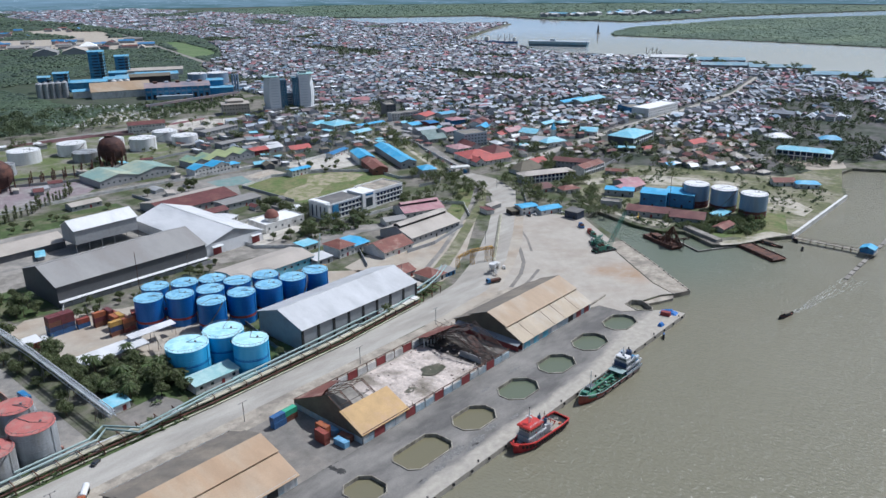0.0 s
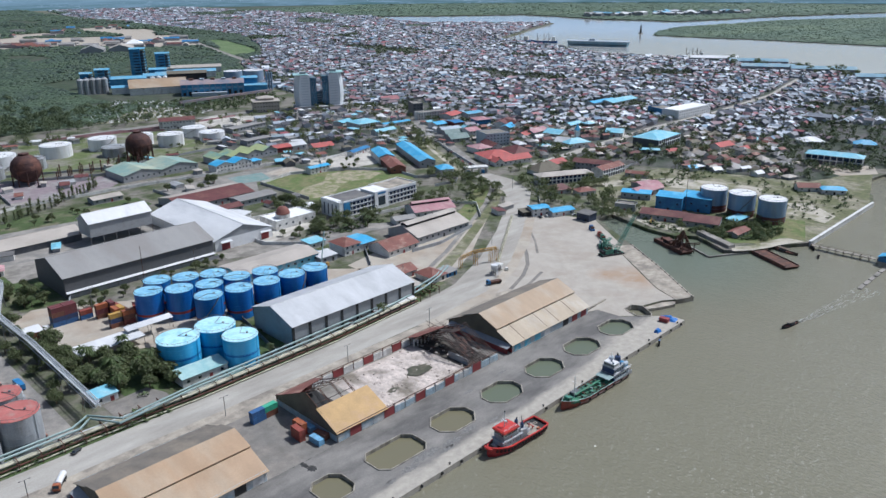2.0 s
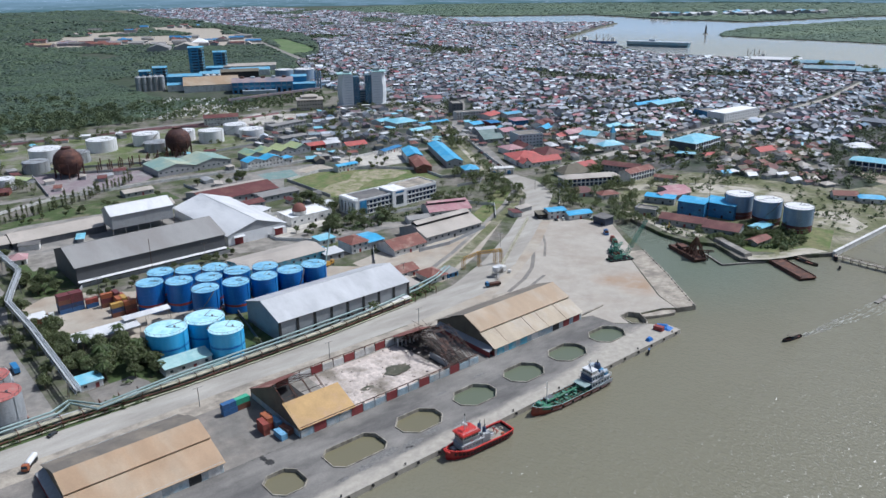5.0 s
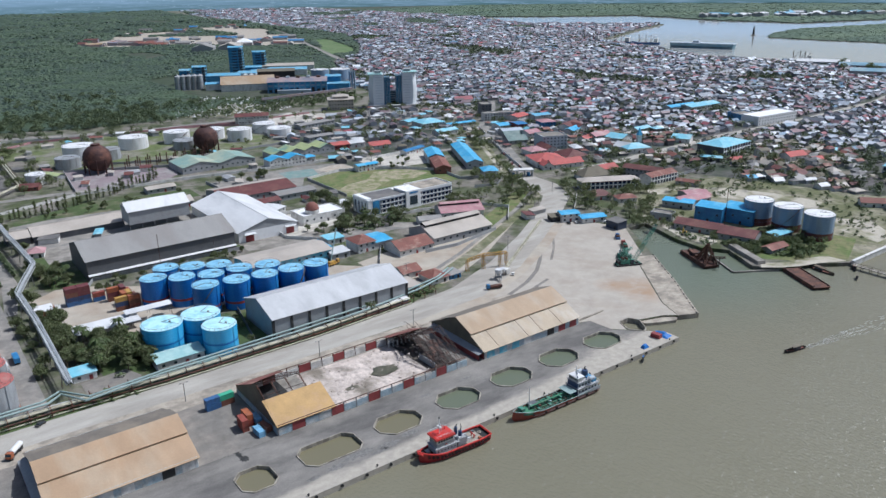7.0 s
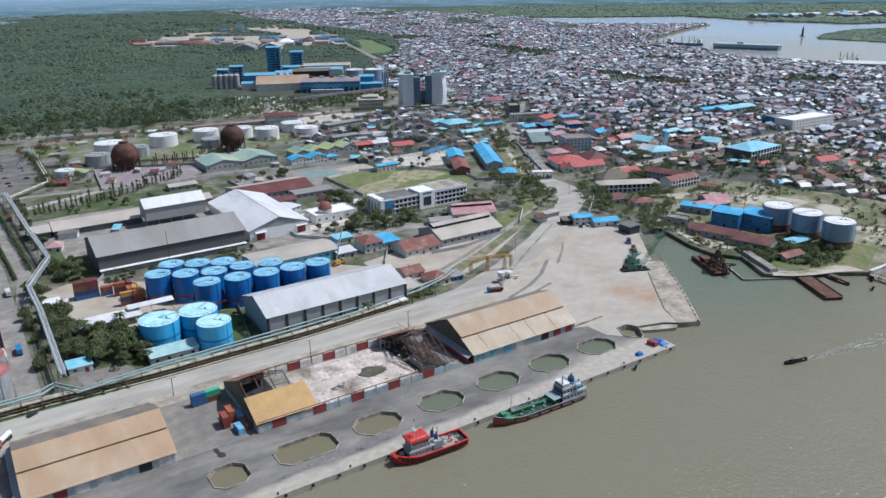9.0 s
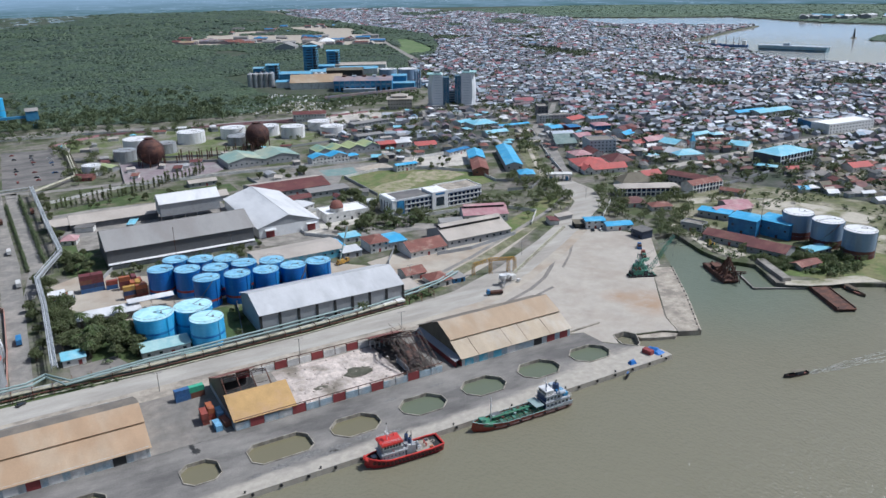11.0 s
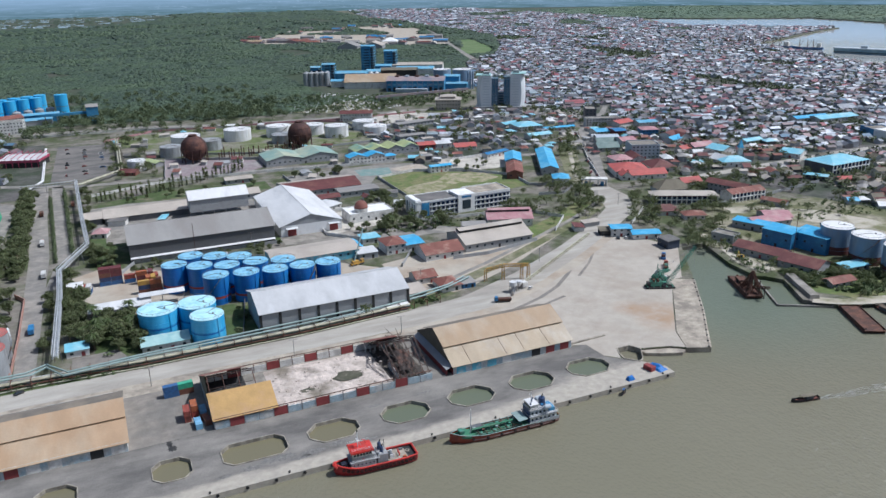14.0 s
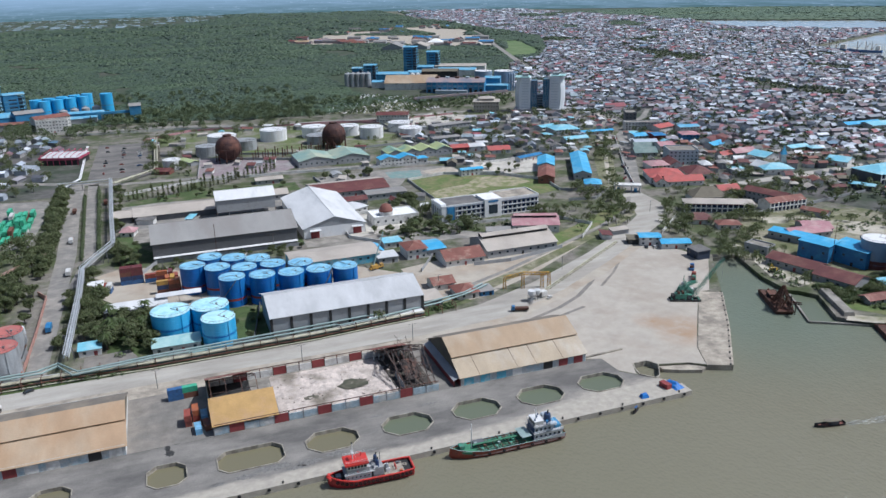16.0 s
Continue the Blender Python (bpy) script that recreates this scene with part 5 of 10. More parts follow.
def building(x, y, rz, l, d, h, rise, shape, roof, wall, label, storeys=1, name="building", windows=True):
    """A house or hall: walls, a roof of the given shape, and windows on the side towards the water and one end."""
    if x < 70 and abs(rz) < 16:
        rz = 0
    th = thing(name, x, y, 0, rz, label, "building")
    OCCUPIED.append((x, y, math.hypot(l, d) / 2))
    a, b = l / 2, d / 2
    ends = rise if shape in ("gable", "gable2", "monitor") else 0
    part("wall", Geo().walls(-a, a, -b, b, 0, h, ends), wall, th)
    if shape in ("gable", "gable2", "monitor"):
        o = 0.7
        dr = rise * o / b
        part("roof", Geo().sheet([(-a - o, -b - o, h - dr), (a + o, -b - o, h - dr), (a + o, 0, h + rise), (-a - o, 0, h + rise)], 0.18), roof, th)
        part("roof", Geo().sheet([(-a - o, 0, h + rise), (a + o, 0, h + rise), (a + o, b + o, h - dr), (-a - o, b + o, h - dr)], 0.18), "beige_roof" if shape == "gable2" else roof, th)
        if shape == "monitor":
            g = Geo().gable(-a + 1, a - 1, -b * 0.22, b * 0.22, h + rise + 0.9, rise * 0.22, 0.5, 0.15)
            part("raised_ridge", g, roof, th)
            part("ridge_vent", Geo().box(-a + 1.2, a - 1.2, -b * 0.2, b * 0.2, h + rise * 0.7, h + rise + 0.9), "dark", th)
    elif shape in ("gableY", "twin", "quad"):
        n = {"gableY": 1, "twin": 2, "quad": 4}[shape]
        for k in range(n):
            x0, x1 = -a + l * k / n, -a + l * (k + 1) / n
            xm, o = (x0 + x1) / 2, 0.6
            dr = rise * o / (xm - x0) if n == 1 else 0
            e = o if n == 1 else 0
            part("roof", Geo().sheet([(x0 - e, -b - o, h - dr), (xm, -b - o, h + rise), (xm, b + o, h + rise), (x0 - e, b + o, h - dr)], 0.18), roof, th)
            part("roof", Geo().sheet([(xm, -b - o, h + rise), (x1 + e, -b - o, h - dr), (x1 + e, b + o, h - dr), (xm, b + o, h + rise)], 0.18), roof, th)
            part("gable_wall", Geo().add([(x0, -b + 0.02, h), (x1, -b + 0.02, h), (xm, -b + 0.02, h + rise - 0.1)], [(0, 1, 2)]), wall, th)
            part("gable_wall", Geo().add([(x0, b - 0.02, h), (x1, b - 0.02, h), (xm, b - 0.02, h + rise - 0.1)], [(1, 0, 2)]), wall, th)
    elif shape in ("hip", "hipdark"):
        part("roof", Geo().hip(-a, a, -b, b, h, rise, 0.9), roof, th)
        if shape == "hipdark":
            part("fascia", Geo().box(-a - 0.7, a + 0.7, -b - 0.75, -b - 0.6, h - 0.7, h - 0.1), "maroon_roof", th)
    elif shape == "shed":
        part("roof", Geo().sheet([(-a - 0.5, -b - 0.6, h + 0.1), (a + 0.5, -b - 0.6, h + 0.1), (a + 0.5, b + 0.6, h + rise + 0.1), (-a - 0.5, b + 0.6, h + rise + 0.1)], 0.2), roof, th)
        part("back_wall", Geo().box(-a, a, b - 0.2, b - 0.02, h - 0.01, h + rise), wall, th)
    elif shape == "tiers":
        part("roof", Geo().hip(-a, a, -b, b, h, rise * 0.4, 1.5), roof, th)
        part("lantern", Geo().walls(-a * 0.6, a * 0.6, -b * 0.6, b * 0.6, h, h + rise * 0.7), wall, th)
        part("upper_roof", Geo().hip(-a * 0.6, a * 0.6, -b * 0.6, b * 0.6, h + rise * 0.7, rise * 0.5, 1.5), roof, th)
    else:
        part("roof", Geo().box(-a + 0.3, a - 0.3, -b + 0.3, b - 0.3, h + 0.01, h + 0.12), roof if roof == "bright_white" else "pale_concrete", th)
        for s in (-1, 1):
            part("parapet", Geo().box(-a, a, min(s * b, s * (b - 0.3)), max(s * b, s * (b - 0.3)), h + 0.005, h + 0.9), wall, th)
            part("parapet", Geo().box(min(s * a, s * (a - 0.3)), max(s * a, s * (a - 0.3)), -b + 0.3, b - 0.3, h + 0.005, h + 0.9), wall, th)
    if windows:
        fl = h / storeys
        n = max(2, min(14, int(l / (3.6 if storeys > 1 else 5))))
        for k in range(storeys):
            for i in range(n):
                if k == 0 and i == n // 2:
                    continue
                window(th, -a + l * (i + 0.5) / n, -b, fl * (k + 0.55))
            if storeys > 1:
                for i in range(max(1, min(5, int(d / 4.5)))):
                    m = max(1, min(5, int(d / 4.5)))
                    window(th, a, -b + d * (i + 0.5) / m, fl * (k + 0.55), 90)
        part("door", Geo().box(-a + l * (n // 2 + 0.5) / n - 0.8, -a + l * (n // 2 + 0.5) / n + 0.8, -b - 0.08, -b + 0.05, 0, min(2.4, h * 0.7)), "red_paint" if int(abs(x)) % 3 == 0 else "dark", th)
    return th


building(-105.6, 220.7, -6, 55.3, 24.0, 6.0, 2.0, "gable", "beige_roof", "teal_paint", "long shed with a dusty beige roof and teal walls")
building(-62.2, 235.6, 5, 12.2, 10.0, 4.0, 0.5, "shed", "cyan_roof", "white_wall", "small shed with a light blue sheet roof")
building(-75.3, 223.7, 14, 5.4, 16.0, 4.0, 1.5, "gableY", "blue_roof", "white_wall", "narrow shed with a curved blue roof")
building(-73.8, 208.5, 6, 12.7, 10.0, 4.0, 0.8, "shed", "white_roof", "panel_wall", "open shed with a white sheet roof")
building(-54.4, 211.8, -9, 13.1, 16.0, 6.5, 3.0, "hip", "brown_roof", "white_wall", "two-storey office with a brown hipped roof", 2)
building(-43.0, 213.5, 11, 15.7, 19.0, 5.0, 1.0, "gable", "blue_roof", "white_wall", "shed with a bright blue sheet roof")
building(-30.4, 191.2, 0, 25.8, 20.0, 4.5, 4.0, "gable", "brown_roof", "white_wall", "white-walled store with a rusty red roof")
building(-57.3, 153.7, 1, 12.8, 12.0, 4.0, 2.5, "gable", "brown_roof", "white_wall", "low house with a rusty brown roof")
building(-49.2, 137.3, 15, 11.9, 14.0, 3.5, 3.0, "hip", "brown_roof", "white_wall", "low house with a brown hipped roof")
building(-38.1, 134.5, 15, 8.1, 8.0, 3.0, 0.8, "shed", "grey_roof", "deep_blue", "small blue-grey hut with a grey roof")
building(-72.4, 134.3, 13, 13.5, 12.0, 4.0, 1.0, "shed", "beige_roof", "panel_wall", "lean-to shed with a stained pale roof")
building(11.2, 200.6, -3, 49.3, 30.0, 5.5, 5.0, "monitor", "beige_roof", "panel_wall", "long hall with a pale roof and a raised ridge")
building(43.6, 232.7, -22, 32.2, 22.0, 5.5, 3.5, "monitor", "pink_roof", "white_wall", "hall with a faded pink roof")
building(13.7, 229.8, -18, 16.1, 10.0, 4.0, 1.5, "gable", "grey_roof", "white_wall", "small shed with a grey roof")
building(119, 358, -28, 14, 40.0, 6.0, 2.5, "gableY", "brown_roof", "brown_roof", "brick-red hall with a brown gable")
building(137.5, 394, -28, 15, 36.0, 7.0, 2.5, "gableY", "blue_roof", "white_wall", "long hall with a bright blue roof")
building(163, 375, -27, 15, 84.0, 6.5, 2.5, "gableY", "blue_roof", "panel_wall", "long school hall with a bright blue roof")
building(136, 308, -27, 13, 15.0, 6.5, 3.0, "hip", "blue_roof", "white_wall", "pavilion with a steep bright blue roof")
building(138.5, 431.8, 18, 30.1, 8.0, 4.5, 1.0, "gable", "deep_blue", "white_wall", "low row with a dark blue roof")
building(63.2, 398.7, -7, 21.2, 8.0, 6.0, 1.0, "gable", "blue_roof", "white_wall", "two-storey block with a blue roof and balcony", 2)
building(237.1, 542.1, -5, 29.7, 28.0, 6.0, 4.0, "hip", "cyan_roof", "white_wall", "office with a wide light blue hipped roof", 2)
building(222.5, 489.2, 1, 27.9, 12.0, 5.0, 2.0, "gable", "cyan_roof", "white_wall", "hall with a pale teal roof")
building(267.7, 519.6, -5, 39.1, 9.0, 4.0, 1.0, "gable", "blue_roof", "white_wall", "long low row with a blue roof")
building(230.3, 571.1, 15, 22.5, 14.0, 4.0, 1.5, "gable", "cyan_roof", "white_wall", "low block with a pale teal roof")
building(188.4, 215.3, -28, 49.9, 13.0, 7.0, 2.5, "hipdark", "beige_roof", "white_wall", "two-storey office with a faded brown roof and white walls", 2)
building(236.4, 201.8, -2, 32.4, 13.0, 7.0, 2.5, "gable", "brown_roof", "white_wall", "two-storey wing with a brown sheet roof", 2)
building(238.2, 219.0, -72, 33.8, 12.0, 8.0, 2.5, "gable", "maroon_roof", "panel_wall", "long block with a dark maroon roof", 2)
building(202.0, 244.8, -17, 27.9, 18.0, 4.0, 6.5, "hip", "dark_gable", "white_wall", "hall with a steep dark pyramid roof")
building(226.1, 251.7, -7, 17.8, 12.0, 5.0, 3.0, "gable", "red_roof", "white_wall", "house with an orange-red tiled roof")
building(156.4, 196.4, -24, 17.4, 10.0, 3.5, 4.0, "hip", "maroon_roof", "white_wall", "house with a steep maroon roof")
building(167.1, 178.4, -24, 15.4, 10.0, 3.5, 2.5, "hip", "brown_roof", "white_wall", "low house with a brown roof")
building(244.4, 176.8, -69, 18.8, 7.0, 4.0, 1.5, "gable", "brown_roof", "panel_wall", "low row with a rusty pale roof")
building(216.8, 150.6, -24, 18.7, 18.0, 4.0, 2.0, "gable", "pink_roof", "panel_wall", "shed with a faded pink sheet roof")
building(210, 312, -22, 30, 30, 5.5, 5.0, "hip", "red_roof", "white_wall", "large hall with a bright red hipped roof", 2)
building(214, 292, -14, 33, 13, 4.5, 3.5, "gable", "red_roof", "white_wall", "front wing with a red gabled roof")
building(196, 300, -22, 9, 20, 4.5, 3.0, "gableY", "red_roof", "white_wall", "side wing with a red gabled roof")
building(227, 347, -12, 18, 20, 5.5, 3.0, "hip", "pink_roof", "white_wall", "hall with a faded red roof", 2)
building(243, 346, -19, 11, 26, 6.0, 3.0, "gableY", "maroon_roof", "white_wall", "narrow hall with a dull red gable")
building(245, 313, -17, 23, 28, 4.0, 5.0, "hip", "maroon_roof", "white_wall", "large house with a dull maroon roof")
building(264, 362, -22, 27, 24, 13.0, 0.3, "flat", "tower_grey", "tower_grey", "plain blue-grey flat-roofed block", 4)
building(278, 408, -8, 16, 20, 8.0, 2.5, "gable", "pink_roof", "white_wall", "building with a pink roof over white walls", 2)
building(251, 402, -18, 22, 16, 4.5, 4.0, "gable", "dark_teal_roof", "panel_wall", "house with a dark green-grey gabled roof", 1)
building(262, 420, -18, 20, 14, 5.0, 4.0, "gable", "dark_teal_roof", "panel_wall", "second house with a dark green-grey gabled roof", 1)
building(276, 438, -18, 24, 15, 6.0, 2.0, "gable", "tower_grey", "panel_wall", "shophouses with a mauve-grey roof", 2)
building(290, 470, -7, 16, 18, 6.0, 2.0, "gable", "blue_roof", "white_wall", "shophouses with a blue roof", 2)
building(303, 455, -10, 13, 18, 8.0, 1.0, "gable", "deep_blue", "red_paint", "dark blue roofed block with red walls", 2)
building(336, 494, 15, 26, 18, 8.0, 2.5, "gable", "red_roof", "white_wall", "shophouses with a red roof", 2)
building(336, 444, -21, 18, 18, 8.0, 2.5, "hip", "pink_roof", "deep_blue", "tall house with a pink roof over blue walls", 2)
building(362, 482, -8, 24, 16, 8.0, 1.5, "gable", "mill_roof", "white_wall", "block with a blue-grey roof", 2)
building(350, 410, -5, 15, 24, 5.0, 4.0, "gableY", "maroon_roof", "white_wall", "hall with a dark maroon gable")
building(328, 520, -20, 40, 12, 9.0, 0.4, "flat", "white_wall", "white_wall", "long white flat-roofed block", 3)
building(336, 556, -28, 13, 24, 15.0, 0.4, "flat", "deep_blue", "grey_wall", "dark blue-grey block of flats", 4)
building(313.7, 292.6, -20, 26.0, 18.0, 5.0, 4.0, "hip", "cyan_roof", "white_wall", "church hall with a bright blue roof")
building(308.8, 302.3, -85, 15.6, 14.0, 5.0, 4.0, "gable", "white_roof", "white_wall", "church wing with a white gable roof")
building(341.4, 337.7, 10, 21.4, 20.0, 5.0, 3.5, "gableY", "cyan_roof", "white_wall", "hall with a blue roof")
building(397.7, 354.8, 2, 23.8, 10.0, 5.0, 2.0, "gable", "cyan_roof", "white_wall", "long low building with a pale teal roof")
building(390.3, 292.9, -64, 18.6, 20.0, 5.0, 3.0, "gable", "cyan_roof", "white_wall", "two-part house with a pale blue roof")
building(338.2, 401.8, 23, 30.9, 12.0, 5.0, 2.5, "gable", "blue_roof", "white_wall", "house with a blue roof")
building(334.9, 360.0, -1, 25.0, 14.0, 5.0, 3.0, "gable", "pink_roof", "white_wall", "house with a dull pink roof")
building(315.5, 360.4, 10, 17.7, 10.0, 4.0, 2.5, "gable", "red_roof", "white_wall", "house with a red roof")
building(349.2, 418.9, 22, 32.8, 16.0, 6.0, 3.0, "gable", "maroon_roof", "white_wall", "house with a dark maroon roof")
building(381.5, 236.9, 3, 48, 29, 9.0, 4.0, "hip", "cyan_roof", "grey_wall", "large office with a light blue hipped roof and dark columns", 2)
building(335.8, 218.3, -61, 19.0, 9.0, 4.5, 1.0, "gable", "cyan_roof", "grey_wall", "porch wing with a light blue roof")
building(562.4, 299.1, -4, 71.8, 24.0, 10.0, 0.4, "flat", "bright_white", "bright_white", "white modern flat-roofed office", 3)
building(549.4, 325.5, -21, 24.2, 26.0, 8.0, 0.4, "flat", "panel_wall", "deep_blue", "blue-grey office wing with flat roof", 2)
building(555.2, 421.5, -5, 47.6, 14.0, 6.0, 2.0, "gable", "blue_roof", "white_wall", "long building with a light blue roof")
building(580.4, 410.0, -2, 58.9, 22.0, 6.0, 2.5, "gable", "cyan_roof", "white_wall", "wide building with a pale teal roof")
building(400.4, 173.9, -13, 21.5, 14.0, 5.0, 3.0, "gable", "red_roof", "white_wall", "house with an orange-red roof")
building(410.2, 68.3, -79, 47.8, 16.0, 9.0, 3.0, "hip", "cyan_roof", "panel_wall", "two-storey office with a light blue hipped roof", 2)
building(304.7, 33.0, -57, 17.8, 11.0, 4.0, 2.0, "hip", "blue_roof", "white_wall", "open hall with a bright blue roof")
building(486.8, 118.9, -51, 23.5, 16.0, 4.0, 4.0, "hip", "white_roof", "white_wall", "pavilion with a pale pyramid roof")
building(506.4, 71.9, -68, 20.3, 12.0, 4.0, 4.0, "hip", "blue_roof", "white_wall", "house with a steep blue roof")
building(299.9, 51.3, -51, 17.7, 10.0, 4.0, 2.5, "gable", "brown_roof", "white_wall", "house with a weathered red roof")
building(175.9, 106.6, -73, 19.3, 13.0, 10.7, 1.2, "shed", "blue_roof", "deep_blue", "tall blue-clad factory hall")
building(188.9, 90.8, -79, 22.7, 15.0, 10.7, 1.2, "shed", "blue_roof", "deep_blue", "tall blue-clad factory hall with a stepped roof")
building(185.4, 141.5, -66, 22.7, 9.0, 5.0, 0.8, "shed", "blue_roof", "panel_wall", "low shed with a bright blue roof")
building(150.8, 97.6, -72, 31.0, 15.0, 4.5, 2.5, "gable", "maroon_roof", "panel_wall", "long shed with a rusty maroon roof")
building(155.6, 69.5, -73, 23.7, 18.0, 4.5, 3.0, "gable", "maroon_roof", "panel_wall", "shed with a rusty maroon roof")
building(150.8, 129.3, -70, 15.3, 10.0, 5.0, 0.4, "flat", "grey_roof", "panel_wall", "grey block with a flat roof")
building(201.3, 142.6, -6, 29.7, 14.0, 4.5, 2.0, "gable", "pink_roof", "panel_wall", "shed with a faded pink roof")
building(179.1, 54.9, -5, 17.2, 8.0, 3.0, 0.5, "shed", "cyan_roof", "panel_wall", "small shelter with a light blue roof")
building(151.6, 41.6, -3, 16.9, 8.0, 3.0, 1.5, "gable", "brown_roof", "panel_wall", "wooden hut with a rusty roof")
building(96.6, 171.1, -24, 13.5, 10.0, 6.0, 0.8, "gable", "blue_roof", "white_wall", "two-storey office with a blue roof", 2)
building(108.0, 159.3, -20, 18.7, 10.0, 4.0, 1.2, "gable", "blue_roof", "white_wall", "low workshop with a blue roof")
building(109.7, 136.8, -92, 10.9, 9.0, 5.5, 0.5, "shed", "dark_grey_roof", "hull_navy_wall", "tall open shelter with a dark roof")
building(88.2, 176.7, -24, 7.8, 8.0, 3.5, 0.6, "shed", "dark_gable", "dark", "low dark open shed with flat roof")
building(-227.5, 333.3, -16, 9.3, 10.0, 3.5, 3.0, "hip", "pink_roof", "white_wall", "guard house with a pink hipped roof")
# Near-black walls stand for the shaded space under this roof.
building(-290.4, 618.3, -18, 38.6, 26.0, 7.0, 1.5, "shed", "white_roof", "dark", "white-roofed hall between red frames, dark walls for its shaded inside")
tank(-190, 543, 8.4, 9, "tank_white", "tank_white", "short white storage tank by the pipeline", None, "white oil tanks")
building(-198, 524, -25, 15, 11, 3.5, 2.2, "gable", "maroon_roof", "brown_roof", "small store with a rusty brown roof")
building(-174, 556, -62, 22, 9, 4, 1.2, "gable", "green_roof", "panel_wall", "narrow shed with a pale green roof")
building(-318, 818, 2, 36, 14.0, 15.0, 0.5, "flat", "panel_wall", "white_wall", "four-storey grey frame building", 4)
building(-243.4, 139.4, -2, 10.0, 7.0, 3.5, 1.0, "shed", "cyan_roof", "white_wall", "small hut with a pale blue sheet roof")
building(-41.2, 510.2, 5, 71.0, 38.0, 6.0, 4.0, "twin", "teal_roof", "panel_wall", "workshop with two grey-green humped roofs")
building(46.2, 501.2, 6, 68.8, 24.0, 6.0, 3.5, "quad", "green_roof", "panel_wall", "workshop with four pale green humped roofs")
building(14.3, 467.7, -2, 37.2, 14.0, 7.0, 3.0, "twin", "blue_roof", "white_wall", "white two-storey block with blue gables", 2)
building(38.6, 465.8, 2, 11.2, 8.0, 5.0, 2.0, "hip", "blue_roof", "white_wall", "annex with a blue roof")
building(-54.7, 388, -1, 63.4, 38.0, 5.0, 3.6, "gable2", "maroon_roof", "panel_wall", "long store with a maroon and beige roof")
building(-59.6, 349.1, -0, 20.7, 12.0, 4.0, 2.0, "gable", "maroon_roof", "panel_wall", "small store with a maroon roof")
building(-30.2, 358.3, 8, 33.4, 15.0, 5.0, 0.8, "gable", "grey_roof", "panel_wall", "open store with a grey flat roof")
building(-68.3, 326.8, 27, 21.9, 18.0, 4.0, 0.6, "gable", "white_roof", "white_wall", "low block with a white roof")
building(-44, 291, -8, 34, 21, 6.0, 0.5, "flat", "bright_white", "white_wall", "white mosque hall with a flat roof", 1)
building(82, 700, -22, 40, 14.0, 10.0, 3.0, "gable", "maroon_roof", "white_wall", "two-storey white office with a maroon roof", 2)
building(131.8, 631.0, 11, 51.1, 14.0, 5.0, 0.6, "gable", "grey_roof", "panel_wall", "long grey flat shed")
building(97.5, 555.0, 4, 32.2, 12.0, 5.0, 0.6, "gable", "grey_roof", "panel_wall", "grey shed with a flat roof")
building(222.6, 726.5, -27, 33.3, 26.0, 14.0, 5.0, "tiers", "beige_roof", "beige_roof", "cream hall with a stepped flaring roof", 3)
building(126.1, 477.0, -11, 22.4, 14.0, 4.0, 3.0, "gable", "red_roof", "white_wall", "house with a bright red roof")
building(108.8, 499.7, -8, 19.3, 16.0, 5.0, 2.0, "gable", "white_roof", "white_wall", "house with a white roof")
building(92.2, 501.2, -7, 18.1, 16.0, 5.0, 2.0, "gable", "red_roof", "red_paint", "store with red walls and roof")
building(-111.7, 447.3, -4, 23.6, 12.0, 4.0, 1.5, "gable", "beige_roof", "panel_wall", "low store with a beige roof")
building(-111.5, 390.6, 10, 12.5, 14.0, 5.0, 3.0, "gable", "beige_roof", "panel_wall", "annex with a beige roof")


